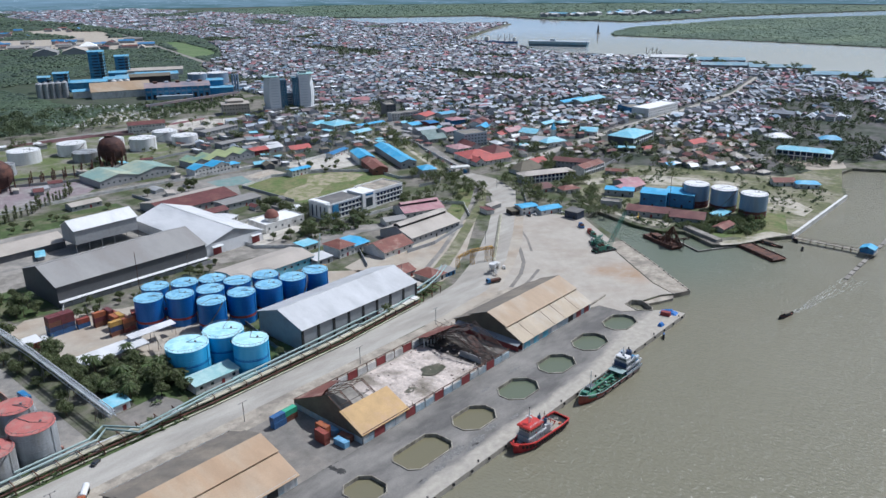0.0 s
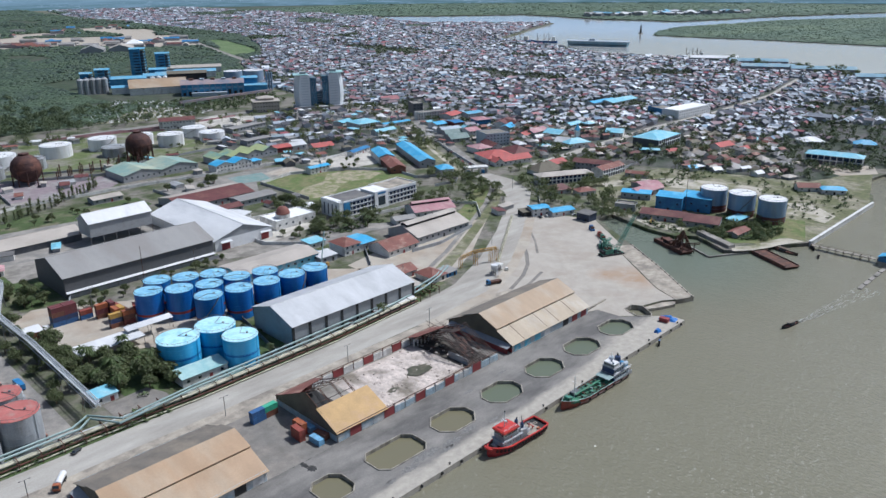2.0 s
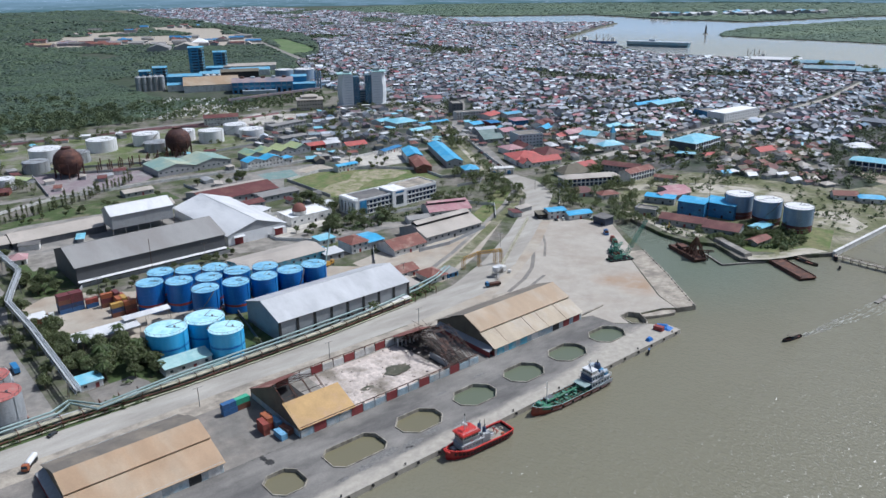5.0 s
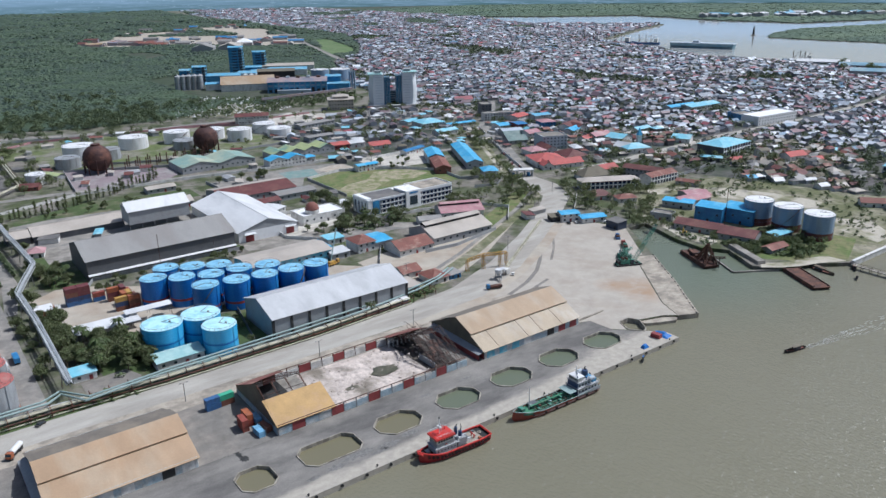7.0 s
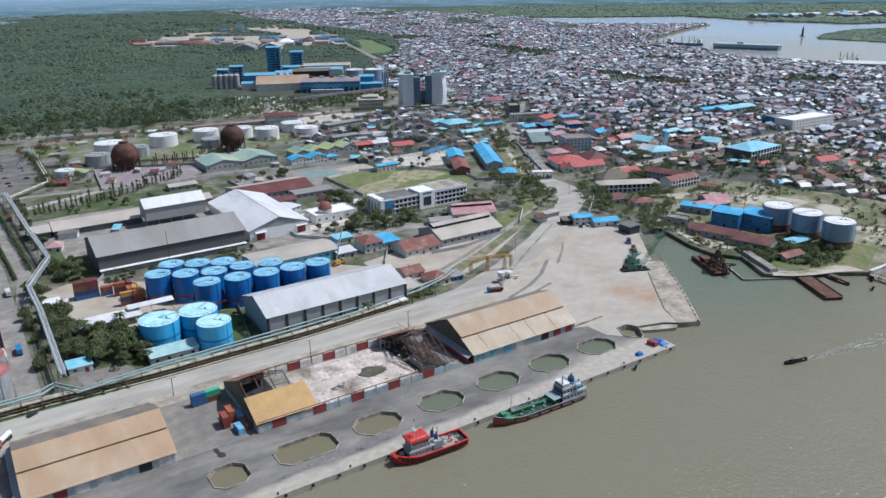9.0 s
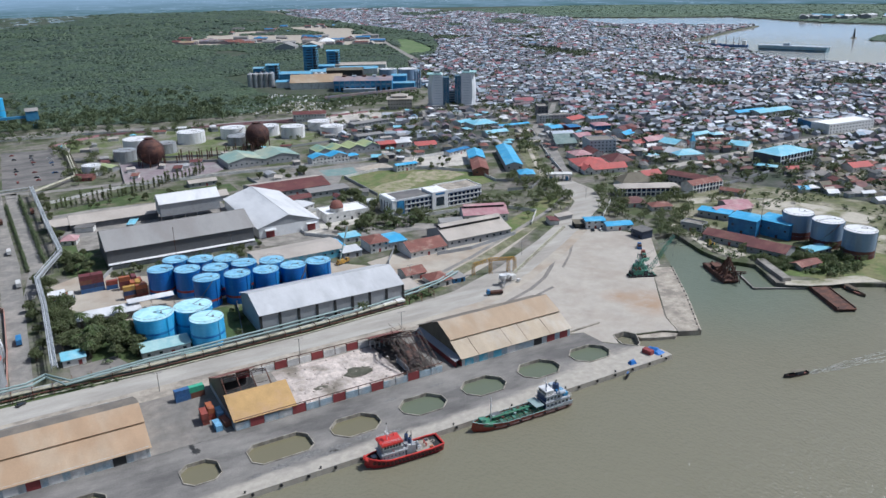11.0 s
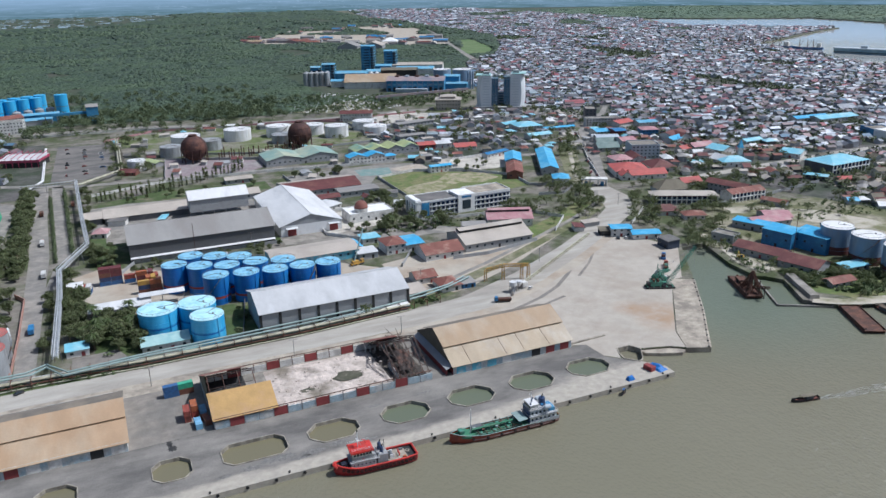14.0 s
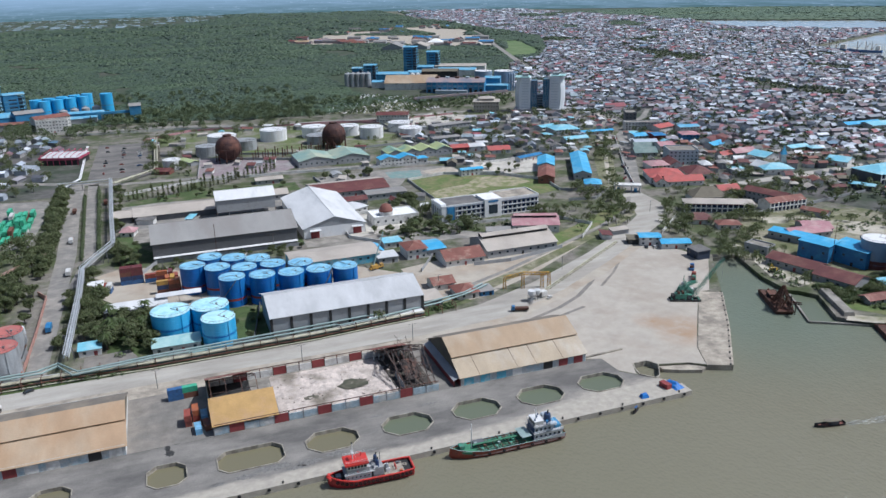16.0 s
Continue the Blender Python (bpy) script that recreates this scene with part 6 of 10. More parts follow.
def school():
    """The long three-storey school with rows of windows and a raised middle."""
    th = thing("school", 26.5, 281.5, 0, 1, "long white three-storey school with dark blue window bands", "school")
    OCCUPIED.append((26.5, 283, 44))
    a, b, h = 39.5, 10.8, 11.2
    part("wall", Geo().walls(-a, a, -b, b, 0, h), "bright_white", th)
    part("roof_deck", Geo().box(-a + 5, -6, -b + 0.4, b - 0.4, h + 0.01, h + 0.6), "dark_grey_roof", th, "dark grey roof deck")
    part("roof_deck", Geo().box(8, a - 0.4, -b + 0.4, b - 0.4, h + 0.01, h + 1.2), "slab", th, "pale roof deck of the taller half")
    for s in (-1, 1):
        part("parapet", Geo().box(-a, 8, s * b - 0.25, s * b + 0.25, h, h + 1.1), "bright_white", th)
        part("parapet", Geo().box(8, a, s * b - 0.25, s * b + 0.25, h, h + 2.0), "bright_white", th)
        part("parapet", Geo().box(s * a - 0.25, s * a + 0.25, -b, b, h, h + (1.1 if s < 0 else 2.0)), "bright_white", th)
    part("stair_head", Geo().walls(-a + 0.3, -a + 4.6, -b + 3, b - 0.5, h, h + 1.6), "bright_white", th)
    for k in range(3):
        z = 3.6 * k
        part("window_band", Geo().box(-a + 11, -6, -b - 0.12, -b, z + 0.9, z + 3.0), "school_glass", th)
        part("window_band", Geo().box(8, a - 1, -b - 0.12, -b, z + 0.9, z + 3.0), "school_glass", th)
        for i in range(19):
            x = -a + 12 + i * 3.75
            if not -7 < x < 8 and x < a:
                part("mullion", Geo().box(x - 0.45, x + 0.45, -b - 0.6, -b - 0.125, z + 0.3, z + 3.1), "bright_white", th)
        part("sunshade", Geo().box(-a + 10.5, a, -b - 1.0, -b - 0.002, z + 3.1, z + 3.4), "hull_navy_wall", th, "dark blue sunshade ledge")
        part("sill_band", Geo().box(-a + 10.5, a, -b - 0.7, -b - 0.13, z + 0.2, z + 0.85), "bright_white", th)
    for i in range(4):
        part("end_slot", Geo().box(-a - 0.08, -a, -7.5 + 4.6 * i, -6.3 + 4.6 * i, 1.0, h - 1.5), "school_glass", th, "tall narrow end window")
    part("entrance_block", Geo().walls(-6, 8, -b - 1.6, b - 6, 0, h + 2.6), "bright_white", th)
    part("entrance_glass", Geo().box(-2.5, 4.5, -b - 1.75, -b - 1.6, 2.6, h - 1.8), "glass", th)
    part("entrance_sign", Geo().box(-3, 5, -b - 1.75, -b - 1.6, h + 0.1, h + 1.6), "deep_blue", th)
    part("corner_panel", Geo().box(-a + 4, -a + 10, -b - 0.35, -b - 0.01, 1, h), "deep_blue", th, "bright blue wall panel")


school()


def mosque_dome():
    th = thing("mosque_dome", -50, 288, 6.5, 0, "reddish brown ribbed dome on a round drum", "dome")
    part("drum", Geo().ring([(5.2, 0), (5.2, 2.4)], 24), "white_wall", th, smooth=True)
    prof = [(5.0 * math.cos(k * math.pi / 18) * (1.06 if k == 1 else 1), 2.4 + 5.6 * math.sin(k * math.pi / 18)) for k in range(9)]
    part("dome", Geo().ring(prof, 24), "brown_roof", th, smooth=True)
    part("finial", Geo().ring([(0.15, 7.8), (0.4, 8.3), (0.1, 8.8), (0.05, 10.4)], 8), "steel", th)


mosque_dome()


def gatehouse():
    th = thing("gatehouse", 158, 290, 0, -30, "white port gate with a flat canopy over the road", "gate")
    part("canopy", Geo().box(-11, 11, -4, 4, 5.2, 6.4), "white_wall", th)
    for x in (-10, -3.5, 3.5, 10):
        part("pillar", Geo().box(x - 0.5, x + 0.5, -2.5, 2.5, 0, 5.2), "white_wall", th)
    for x in (-6.8, 6.8):
        part("booth", Geo().walls(x - 1.2, x + 1.2, -2, 2, 0.2, 3.0), "deep_blue", th)


gatehouse()
# church steeple
steeple = thing("church_steeple", 331, 302, 0, -20, "slender white church tower with a blue spire", "steeple")
part("shaft", Geo().walls(-2, 2, -2, 2, 0, 13), "white_wall", steeple)
part("spire", Geo().add([(-2.4, -2.4, 13), (2.4, -2.4, 13), (2.4, 2.4, 13), (-2.4, 2.4, 13), (0, 0, 21)], [(0, 1, 4), (1, 2, 4), (2, 3, 4), (3, 0, 4), (3, 2, 1, 0)]), "blue_roof", steeple)
# red frames over the white hall
fr = thing("roof_frames", -290, 618, 0, -18, "red steel frames over a white roofed hall", "frames")
for i in range(7):
    x = -18 + 6 * i
    part("frame", Geo().tube((x, -13.8, 0), (x, -13.8, 9.5), 0.3, 4).tube((x, -13.8, 9.5), (x, 13.8, 11.5), 0.3, 4).tube((x, 13.8, 11.5), (x, 13.8, 0), 0.3, 4), "crimson", fr)
part("fascia", Geo().box(-19.5, 19.5, -14.4, -14.1, 5.4, 7.8), "crimson", fr)
for s2 in (-1, 1):
    part("side_fascia", Geo().box(s2 * 19.65 - 0.15, s2 * 19.65 + 0.15, -14.4, 13.8, 5.8, 8.2), "crimson", fr)


def gallery(x, y, rz, l, d, h, n, label):
    """An arcade of white columns along an office front, before a dark sheet for the gallery's shade."""
    th = thing("arcade", x, y, 0, rz, label, "arcade", "arcades")
    part("gallery_shade", Geo().box(-l / 2 + 0.3, l / 2 - 0.3, -d / 2 - 0.12, -d / 2 - 0.04, 0.6, h - 0.8), "school_glass", th)
    for i in range(n + 1):
        xx = -l / 2 + l * i / n
        part("column", Geo().box(xx - 0.35, xx + 0.35, -d / 2 - 0.7, -d / 2 - 0.13, 0, h - 0.1), "bright_white", th)
    part("floor_band", Geo().box(-l / 2, l / 2, -d / 2 - 0.8, -d / 2 - 0.13, h * 0.47, h * 0.47 + 0.7), "bright_white", th)


gallery(188.4, 215.3, -28, 49.9, 13.0, 7.0, 13, "white columned arcade of the two-storey office")
gallery(236.4, 201.8, -2, 32.4, 13.0, 7.0, 9, "white columned arcade of the office wing")
gallery(381.5, 236.9, 3, 48, 29, 9.0, 10, "white columned front of the blue-roofed office")
gallery(410.2, 68.3, -79, 47.8, 16.0, 9.0, 9, "white columned front of the riverside office")

# ---- port equipment, containers, vessels ----
for nm, c, s2 in (("cont_red", (0.30, 0.07, 0.05), (0.22, 0.07, 0.05)), ("cont_orange", (0.40, 0.125, 0.05), (0.27, 0.10, 0.06)), ("cont_blue", (0.05, 0.14, 0.32), (0.05, 0.10, 0.22)),
                  ("cont_sky", (0.20, 0.42, 0.62), (0.16, 0.34, 0.5)), ("cont_green", (0.07, 0.42, 0.25), (0.10, 0.36, 0.24)), ("cont_white", (0.62, 0.62, 0.60), (0.5, 0.48, 0.45)), ("cont_brown", (0.20, 0.08, 0.05), (0.15, 0.07, 0.05)), ("cont_yellow", (0.50, 0.30, 0.07), (0.40, 0.24, 0.08)), ("cont_navy", (0.035, 0.06, 0.15), (0.05, 0.06, 0.10)), ("cont_maroon", (0.17, 0.045, 0.05), (0.13, 0.05, 0.05))):
    M[nm] = surface(nm.replace("cont_", "container_") + "_paint", c, 0.6, vary=0.25, second=s2, cover=0.35, patch=2.5, size=1.5)
M["hull_red"] = surface("red_hull_paint", (0.43, 0.025, 0.03), 0.45, vary=0.25, second=(0.27, 0.03, 0.03), cover=0.3, patch=4)
M["rail_red"] = surface("orange_red_paint", (0.60, 0.045, 0.035), 0.5, vary=0.25, second=(0.42, 0.06, 0.05), cover=0.3, patch=3, size=1.5)
M["hull_navy"] = surface("dark_navy_paint", (0.03, 0.06, 0.14), 0.5, vary=0.2, second=(0.06, 0.09, 0.16), cover=0.3, patch=2)
M["boot_pink"] = surface("faded_grey_pink_boot_paint", (0.36, 0.25, 0.23), 0.7, vary=0.3, second=(0.22, 0.12, 0.10), cover=0.4, patch=3, size=1.5)
M["hull_rust"] = surface("rust_red_hull", (0.27, 0.052, 0.03), 0.6, vary=0.3, second=(0.22, 0.06, 0.04), cover=0.4, patch=4)
M["deck_green"] = surface("green_deck_paint", (0.05, 0.20, 0.11), 0.7, vary=0.3, second=(0.12, 0.18, 0.12), cover=0.4, patch=3)
M["crane_green"] = surface("green_machine_paint", (0.07, 0.24, 0.17), 0.55, vary=0.3, second=(0.08, 0.12, 0.08), cover=0.3, patch=2)
M["yellow"] = surface("yellow_paint", (0.52, 0.30, 0.05), 0.6, vary=0.25, second=(0.36, 0.22, 0.09), cover=0.35, patch=2)
M["pipe_teal"] = surface("pale_teal_pipe", (0.29, 0.38, 0.365), 0.5, 0.1, vary=0.2)
M["pipe_cream"] = surface("cream_pipe", (0.50, 0.48, 0.36), 0.5, 0.1, vary=0.25, second=(0.33, 0.30, 0.22), cover=0.3, patch=5)
M["pipe_silver"] = surface("silver_pipe", (0.58, 0.60, 0.61), 0.45, 0.25, vary=0.2)
M["rubber"] = surface("black_rubber", (0.02, 0.02, 0.02), 0.9, vary=0.2)
M["tarp"] = surface("blue_tarpaulin", (0.02, 0.16, 0.50), 0.6, vary=0.3, size=1.5)


def container_mesh(mat):
    """A six-metre container, its sides folded into ribs."""
    g = Geo().box(-3.03, 3.03, -1.22, 1.22, 0.05, 2.5)
    for i in range(13):
        x = -2.8 + i * 5.6 / 12
        for s in (-1, 1):
            g.box(x - 0.12, x + 0.12, min(s * 1.219, s * 1.26), max(s * 1.219, s * 1.26), 0.2, 2.4)
    for sx in (-1, 1):
        for sy in (-1, 1):
            g.box(sx * 3.03 - 0.1, sx * 3.03 + 0.1, sy * 1.2 - 0.1, sy * 1.2 + 0.1, 0, 2.6)
    for sy in (-1, 1):
        g.box(-3.0, 3.0, sy * 1.2 - 0.07, sy * 1.2 + 0.07, 2.45, 2.59)
    return g.mesh("body", [mat])


BOXES = {}


def container(x, y, z, rz, mat, long=1.0):
    if mat not in BOXES:
        BOXES[mat] = (container_mesh(mat), Geo().box(3.03, 3.1, -1.1, -0.03, 0.2, 2.4).box(3.03, 3.1, 0.03, 1.1, 0.2, 2.4).mesh("door", [mat]))
    word = {"cont_red": "dull red", "cont_orange": "orange", "cont_blue": "dark blue", "cont_sky": "light blue", "cont_green": "green", "cont_white": "white", "cont_brown": "rust-brown", "cont_yellow": "yellow ochre", "cont_navy": "navy blue", "cont_maroon": "dark maroon"}[mat]
    th = thing("container", x, y, z, rz, word + " steel shipping container with ribbed sides", "container", "shipping containers")
    th.scale = (long, 1, 1)
    body = new("body", BOXES[mat][0])
    body.parent = th
    door = new("door", BOXES[mat][1])
    door.parent = th


for x, y, z, rz, m in ((-206.8, 77, 0, 3, "cont_blue"), (-200.8, 77.5, 0, 3, "cont_brown"), (-200.8, 77.5, 2.6, 3, "cont_green"), (-206.9, 77.2, 2.6, 3, "cont_blue"),
                       (-202.8, 55, 0, 88, "cont_red"), (-199.8, 58, 0, 90, "cont_red"), (-199.8, 58, 2.6, 90, "cont_orange"), (-203, 54.8, 2.6, 88, "cont_red"), (-199.6, 47.5, 0, 92, "cont_sky"), (-196.2, 49, 0, 100, "cont_brown"), (-196.6, 57, 0, 90, "cont_sky")):
    container(x, y, z, rz, m)
for i, (x, y) in enumerate(((-228, 230), (-221.6, 230))):
    for k in range(4):
        container(x, y, 2.6 * k, 0, ("cont_blue", "cont_navy", "cont_brown", "cont_maroon", "cont_blue", "cont_navy", "cont_maroon", "cont_maroon")[4 * i + k])
        container(x, y + 2.6, 2.6 * k, 0, ("cont_blue", "cont_blue", "cont_brown", "cont_maroon", "cont_blue", "cont_maroon", "cont_navy", "cont_maroon")[4 * i + k])
for i, (x, y, rz, col) in enumerate(((-205, 214, 90, ("cont_brown", "cont_navy", "cont_orange")), (-202.2, 214, 90, ("cont_brown", "cont_brown", "cont_yellow")), (-203, 224, 90, ("cont_brown", "cont_maroon", "cont_maroon")),
                                     (-200.2, 224, 90, ("cont_red", "cont_red")), (-199.4, 215, 90, ("cont_brown", "cont_brown")), (-193, 217, 70, ("cont_red", "cont_red")), (-190, 215, 70, ("cont_white",)), (-208, 224, 0, ("cont_brown", "cont_maroon", "cont_orange")), (-208, 207, 0, ("cont_brown", "cont_navy", "cont_yellow")), (-201.5, 206.5, 0, ("cont_red", "cont_brown", "cont_orange")), (-193, 204, 90, ("cont_red", "cont_red")), (-190, 203.5, 90, ("cont_white", "cont_white")), (-214.5, 229, 0, ("cont_blue", "cont_red")),
                                     (-243, 222, 80, ("cont_red", "cont_orange")), (-240, 221, 80, ("cont_brown", "cont_red")), (-246, 223, 80, ("cont_blue", "cont_red")), (-237, 221, 80, ("cont_blue", "cont_white")))):
    for k, m in enumerate(col):
        container(x, y, 2.6 * k, rz, m)
rng = random.Random(5)
for i in range(7):
    for j in range(5):
        for k in range(rng.choice((0, 1, 1, 2, 2, 3))):
            container(-316 + 3.1 * i + rng.uniform(-0.2, 0.2), 350 + 17 * j * 0.92 + rng.uniform(-1, 1), 2.6 * k, 90, rng.choice(("cont_green",) * 11 + ("cont_white", "cont_brown")), 1.9)

# white canopies by the containers
for x, y, l, d, h in ((-222, 183, 32, 11, 4.5), (-200, 186, 24, 5, 6.5), (-244, 220, 9, 8, 6.2)):
    cn = thing("canopy", x, y, 0, 0, "flat white sheet canopy on thin steel posts", "canopy", "white canopies")
    part("roof", Geo().sheet([(-l / 2, -d / 2, h), (l / 2, -d / 2, h), (l / 2, d / 2, h + 0.7), (-l / 2, d / 2, h + 0.7)], 0.2), "white_roof", cn)
    for sx in (-1, 0, 1):
        for sy in (-1, 1):
            part("post", Geo().tube((sx * (l / 2 - 0.5), sy * (d / 2 - 0.5), 0), (sx * (l / 2 - 0.5), sy * (d / 2 - 0.5), h + 0.2), 0.12, 5), "steel", cn)
building(-204, 127.5, 0, 22, 8, 4.2, 1.4, "shed", "teal_sheet", "white_wall", "pump house with a pale blue sheet roof", 1)
building(-194, 116.8, -12, 9, 6, 3, 1.2, "gable", "teal_sheet", "white_wall", "small pump hut with a pale blue roof", 1)


def lattice(g, p, q, w0, w1, n, r=0.09):
    """A lattice boom from p to q, w0 wide at the foot and w1 at the tip."""
    p, q = Vector(p), Vector(q)
    d = (q - p).normalized()
    s = d.cross(Vector((0, 0, 1)))
    s = s.normalized() if s.length > 0.01 else Vector((1, 0, 0))
    u = s.cross(d)
    last = None
    for k in range(n + 1):
        c = p + (q - p) * (k / n)
        w = (w0 + (w1 - w0) * k / n) / 2
        ring = [c + s * w + u * w, c - s * w + u * w, c - s * w - u * w, c + s * w - u * w]
        if last:
            for i in range(4):
                g.tube(last[i], ring[i], r * 1.5, 4)
                g.tube(last[i], ring[(i + 1) % 4], r, 3)
        last = ring


# pipe rack along the road
rack = thing("pipe_rack", -200, 115, 0, 0, "row of long pipes on steel trestles along the road", "pipes")
runs = [[(-420, 115), (-262, 116), (-256, 121), (-249, 109), (-215, 113), (-150, 114.5), (-128, 116), (-126, 114.5), (-108, 116), (-90, 119), (-70, 122), (-52, 128), (-36, 136)],
        [(-420, 117.4), (-264, 118.4), (-256, 123.5), (-247, 111.4), (-215, 115), (-90, 121), (-52, 130), (-38, 138)],
        [(-420, 112.6), (-258, 113.6), (-215, 111.4), (-140, 112.6), (-80, 117.5)]]
for (pts, mat, z, r) in ((runs[0], "pipe_teal", 4.4, 0.5), (runs[1], "pipe_teal", 4.6, 0.48), (runs[2], "pipe_cream", 2.9, 0.55), ([(x, y + 1.2) for x, y in runs[2]], "pipe_cream", 2.9, 0.5), ([(x, y - 1.1) for x, y in runs[2]], "rust", 1.6, 0.35), ([(x, y + 2.6) for x, y in runs[2]], "pipe_silver", 2.7, 0.34), ([(x, y + 3.7) for x, y in runs[2]], "pipe_cream", 1.5, 0.45), ([(x, y + 0.1) for x, y in runs[2]], "rust", 1.1, 0.3), ([(x, y + 1.9) for x, y in runs[2]], "pipe_teal", 1.2, 0.36), ([(x, y - 2.1) for x, y in runs[2]], "pipe_cream", 0.7, 0.3)):
    part("pipe", Geo().pipe([(x0 + 200, y0 - 115, z) for x0, y0 in pts], r, 8), mat, rack, smooth=True)
x = -414.0
while x < -60:
    y = 113.5 + max(0, (x + 140) * 0.09)
    part("trestle", Geo().box(x + 199.85, x + 200.15, y - 118, y - 117.7, 0, 4.1).box(x + 199.85, x + 200.15, y - 112, y - 111.7, 0, 4.3).box(x + 199.85, x + 200.15, y - 118, y - 111, 3.95, 4.2).box(x + 199.85, x + 200.15, y - 118, y - 111, 2.0, 2.2), "rust", rack)
    x += 8.0
cb = thing("conveyor", -207, 160, 0, 0, "rusty inclined conveyor between the canopy and the tanks", "conveyor")
for p, q in (((5, 17, 7.2), (1, 4, 6.0)), ((1, 4, 6.0), (-7, -2, 3.4)), ((-7, -2, 3.4), (-6, -35, 1.2))):
    d = (Vector(q) - Vector(p)).normalized()
    s2 = d.cross(Vector((0, 0, 1))).normalized() * 1.0
    part("belt_gallery", Geo().sheet([Vector(p) - s2, Vector(p) + s2, Vector(q) + s2, Vector(q) - s2][::-1], 0.9), "slab", cb)
for x, y, z in ((4, 14, 6.6), (1, 4, 5.2), (-7, -2, 2.6), (-6, -18, 1.5)):
    part("leg", Geo().tube((x - 0.8, y, 0), (x - 0.6, y, z), 0.15, 5).tube((x + 0.8, y, 0), (x + 0.6, y, z), 0.15, 5), "rust", cb)
# raised truss that carries pipes inland
tr = thing("pipe_bridge", -252, 125, 0, 0, "raised steel truss carrying silver pipes on trestles", "pipe bridge")
line = [(-252, 122, 8.5), (-251, 200, 9.0), (-252, 244, 9.0), (-246, 262, 9.0), (-236, 290, 9.0), (-239, 360, 8.5), (-243, 486, 8.0)]
for p, q in zip(line, line[1:]):
    g = Geo()
    a, b = (p[0] + 252, p[1] - 125, p[2]), (q[0] + 252, q[1] - 125, q[2])
    lattice(g, a, b, 2.4, 2.4, max(3, int(math.dist(a, b) / 3.0)), 0.13)
    part("truss", g, "pipe_silver", tr)
    for s in (-0.5, 0.5):
        part("pipe", Geo().tube((a[0] + s, a[1], a[2]), (b[0] + s, b[1], b[2]), 0.42, 6), "pipe_silver", tr)
    n = max(1, int(math.dist(a, b) / 22))
    for k in range(n):
        f = (k + 0.5) / n
        cx, cy, cz = [a[i] + (b[i] - a[i]) * f for i in range(3)]
        g = Geo()
        for sx in (-1, 1):
            for sy in (-1, 1):
                g.tube((cx + sx * 1.6, cy + sy * 1.2, 0), (cx + sx * 0.9, cy + sy * 0.6, cz - 1), 0.16, 4)
        g.tube((cx - 1.3, cy, cz * 0.5), (cx + 1.3, cy, cz * 0.5), 0.1, 4)
        part("trestle", g, "steel", tr)
xb = thing("pipe_bridge", -265, 486, 0, 0, "low grey pipe bridge across the access lanes", "pipe bridge")
g = Geo()
lattice(g, (-21, 0, 7), (20, 0, 7), 1.8, 1.8, 14, 0.13)
part("truss", g, "pipe_silver", xb)
for x in (-21, -1.5, 20):
    for s2 in (-1, 1):
        part("leg", Geo().tube((x, s2 * 1.3, 0), (x, s2 * 0.7, 6.2), 0.2, 5), "steel", xb)
part("pipe", Geo().tube((-21, 0.3, 7.2), (20, 0.3, 7.2), 0.5, 7), "pipe_cream", xb)
pk = thing("pipe_bridge", -284, 281, 0, 0, "salmon-painted pipe truss on legs beside the lane", "pipe bridge")
g = Geo()
lattice(g, (8, 12, 5.5), (-16, -26, 5.5), 1.8, 1.8, 14, 0.14)
part("truss", g, "salmon", pk)
part("pipe", Geo().tube((8, 12, 5.6), (-16, -26, 5.6), 0.5, 7), "pipe_cream", pk)
for f in (0.05, 0.5, 0.95):
    for s2 in (-1, 1):
        part("leg", Geo().tube((8 - 24 * f + s2, 12 - 38 * f, 0), (8 - 24 * f + s2 * 0.6, 12 - 38 * f, 4.8), 0.2, 5), "steel", pk)
pl = thing("pipeline", -230, 600, 0, 0, "pair of long pale pipes on low supports", "pipes")
for dx in (0, 2.2):
    g = Geo()
    for (x0, y0), (x1, y1) in zip([(-243, 486), (-206, 530), (-203, 690)], [(-206, 530), (-203, 690), (-203, 700)]):
        g.tube((x0 + 230 + dx, y0 - 600, 4), (x1 + 230 + dx, y1 - 600, 4), 0.7, 8)
    part("pipe", g, "pipe_cream", pl, smooth=True)
for k in range(14):
    part("support", Geo().box(24 - 0.3, 31, -68 + 12 * k - 0.3, -68 + 12 * k + 0.3, 0, 3.3), "curb", pl)

# yellow portal over the road
gt = thing("portal_frame", -12, 132, 0, -18, "yellow steel portal frame over the road", "portal")
for x in (-13.5, -3, 8, 12):
    g = Geo()
    h = 6.5 if x == -13.5 else 9.0
    for sx in (-0.8, 0.8):
        for sy in (-1.2, 1.2):
            g.tube((x + sx, sy, 0), (x + sx * 0.7, sy * 0.8, h), 0.17, 4)
    for k in range(5):
        z0, z1 = h * k / 5, h * (k + 1) / 5
        g.tube((x - 0.8, -1.2, z0), (x + 0.7, -1.1, z1), 0.1, 3).tube((x - 0.8, 1.2, z1), (x + 0.7, 1.1, z0), 0.1, 3).tube((x - 0.8, -1.2, z1), (x - 0.7, 1.1, z0), 0.1, 3)
    part("leg", g, "yellow", gt)
g = Geo()
lattice(g, (-13.5, 0, 6.5), (-3, 0, 9.0), 1.4, 1.4, 5, 0.12)
lattice(g, (-3, 0, 9.0), (12, 0, 8.6), 1.4, 1.4, 8, 0.12)
part("beam", g, "yellow", gt)

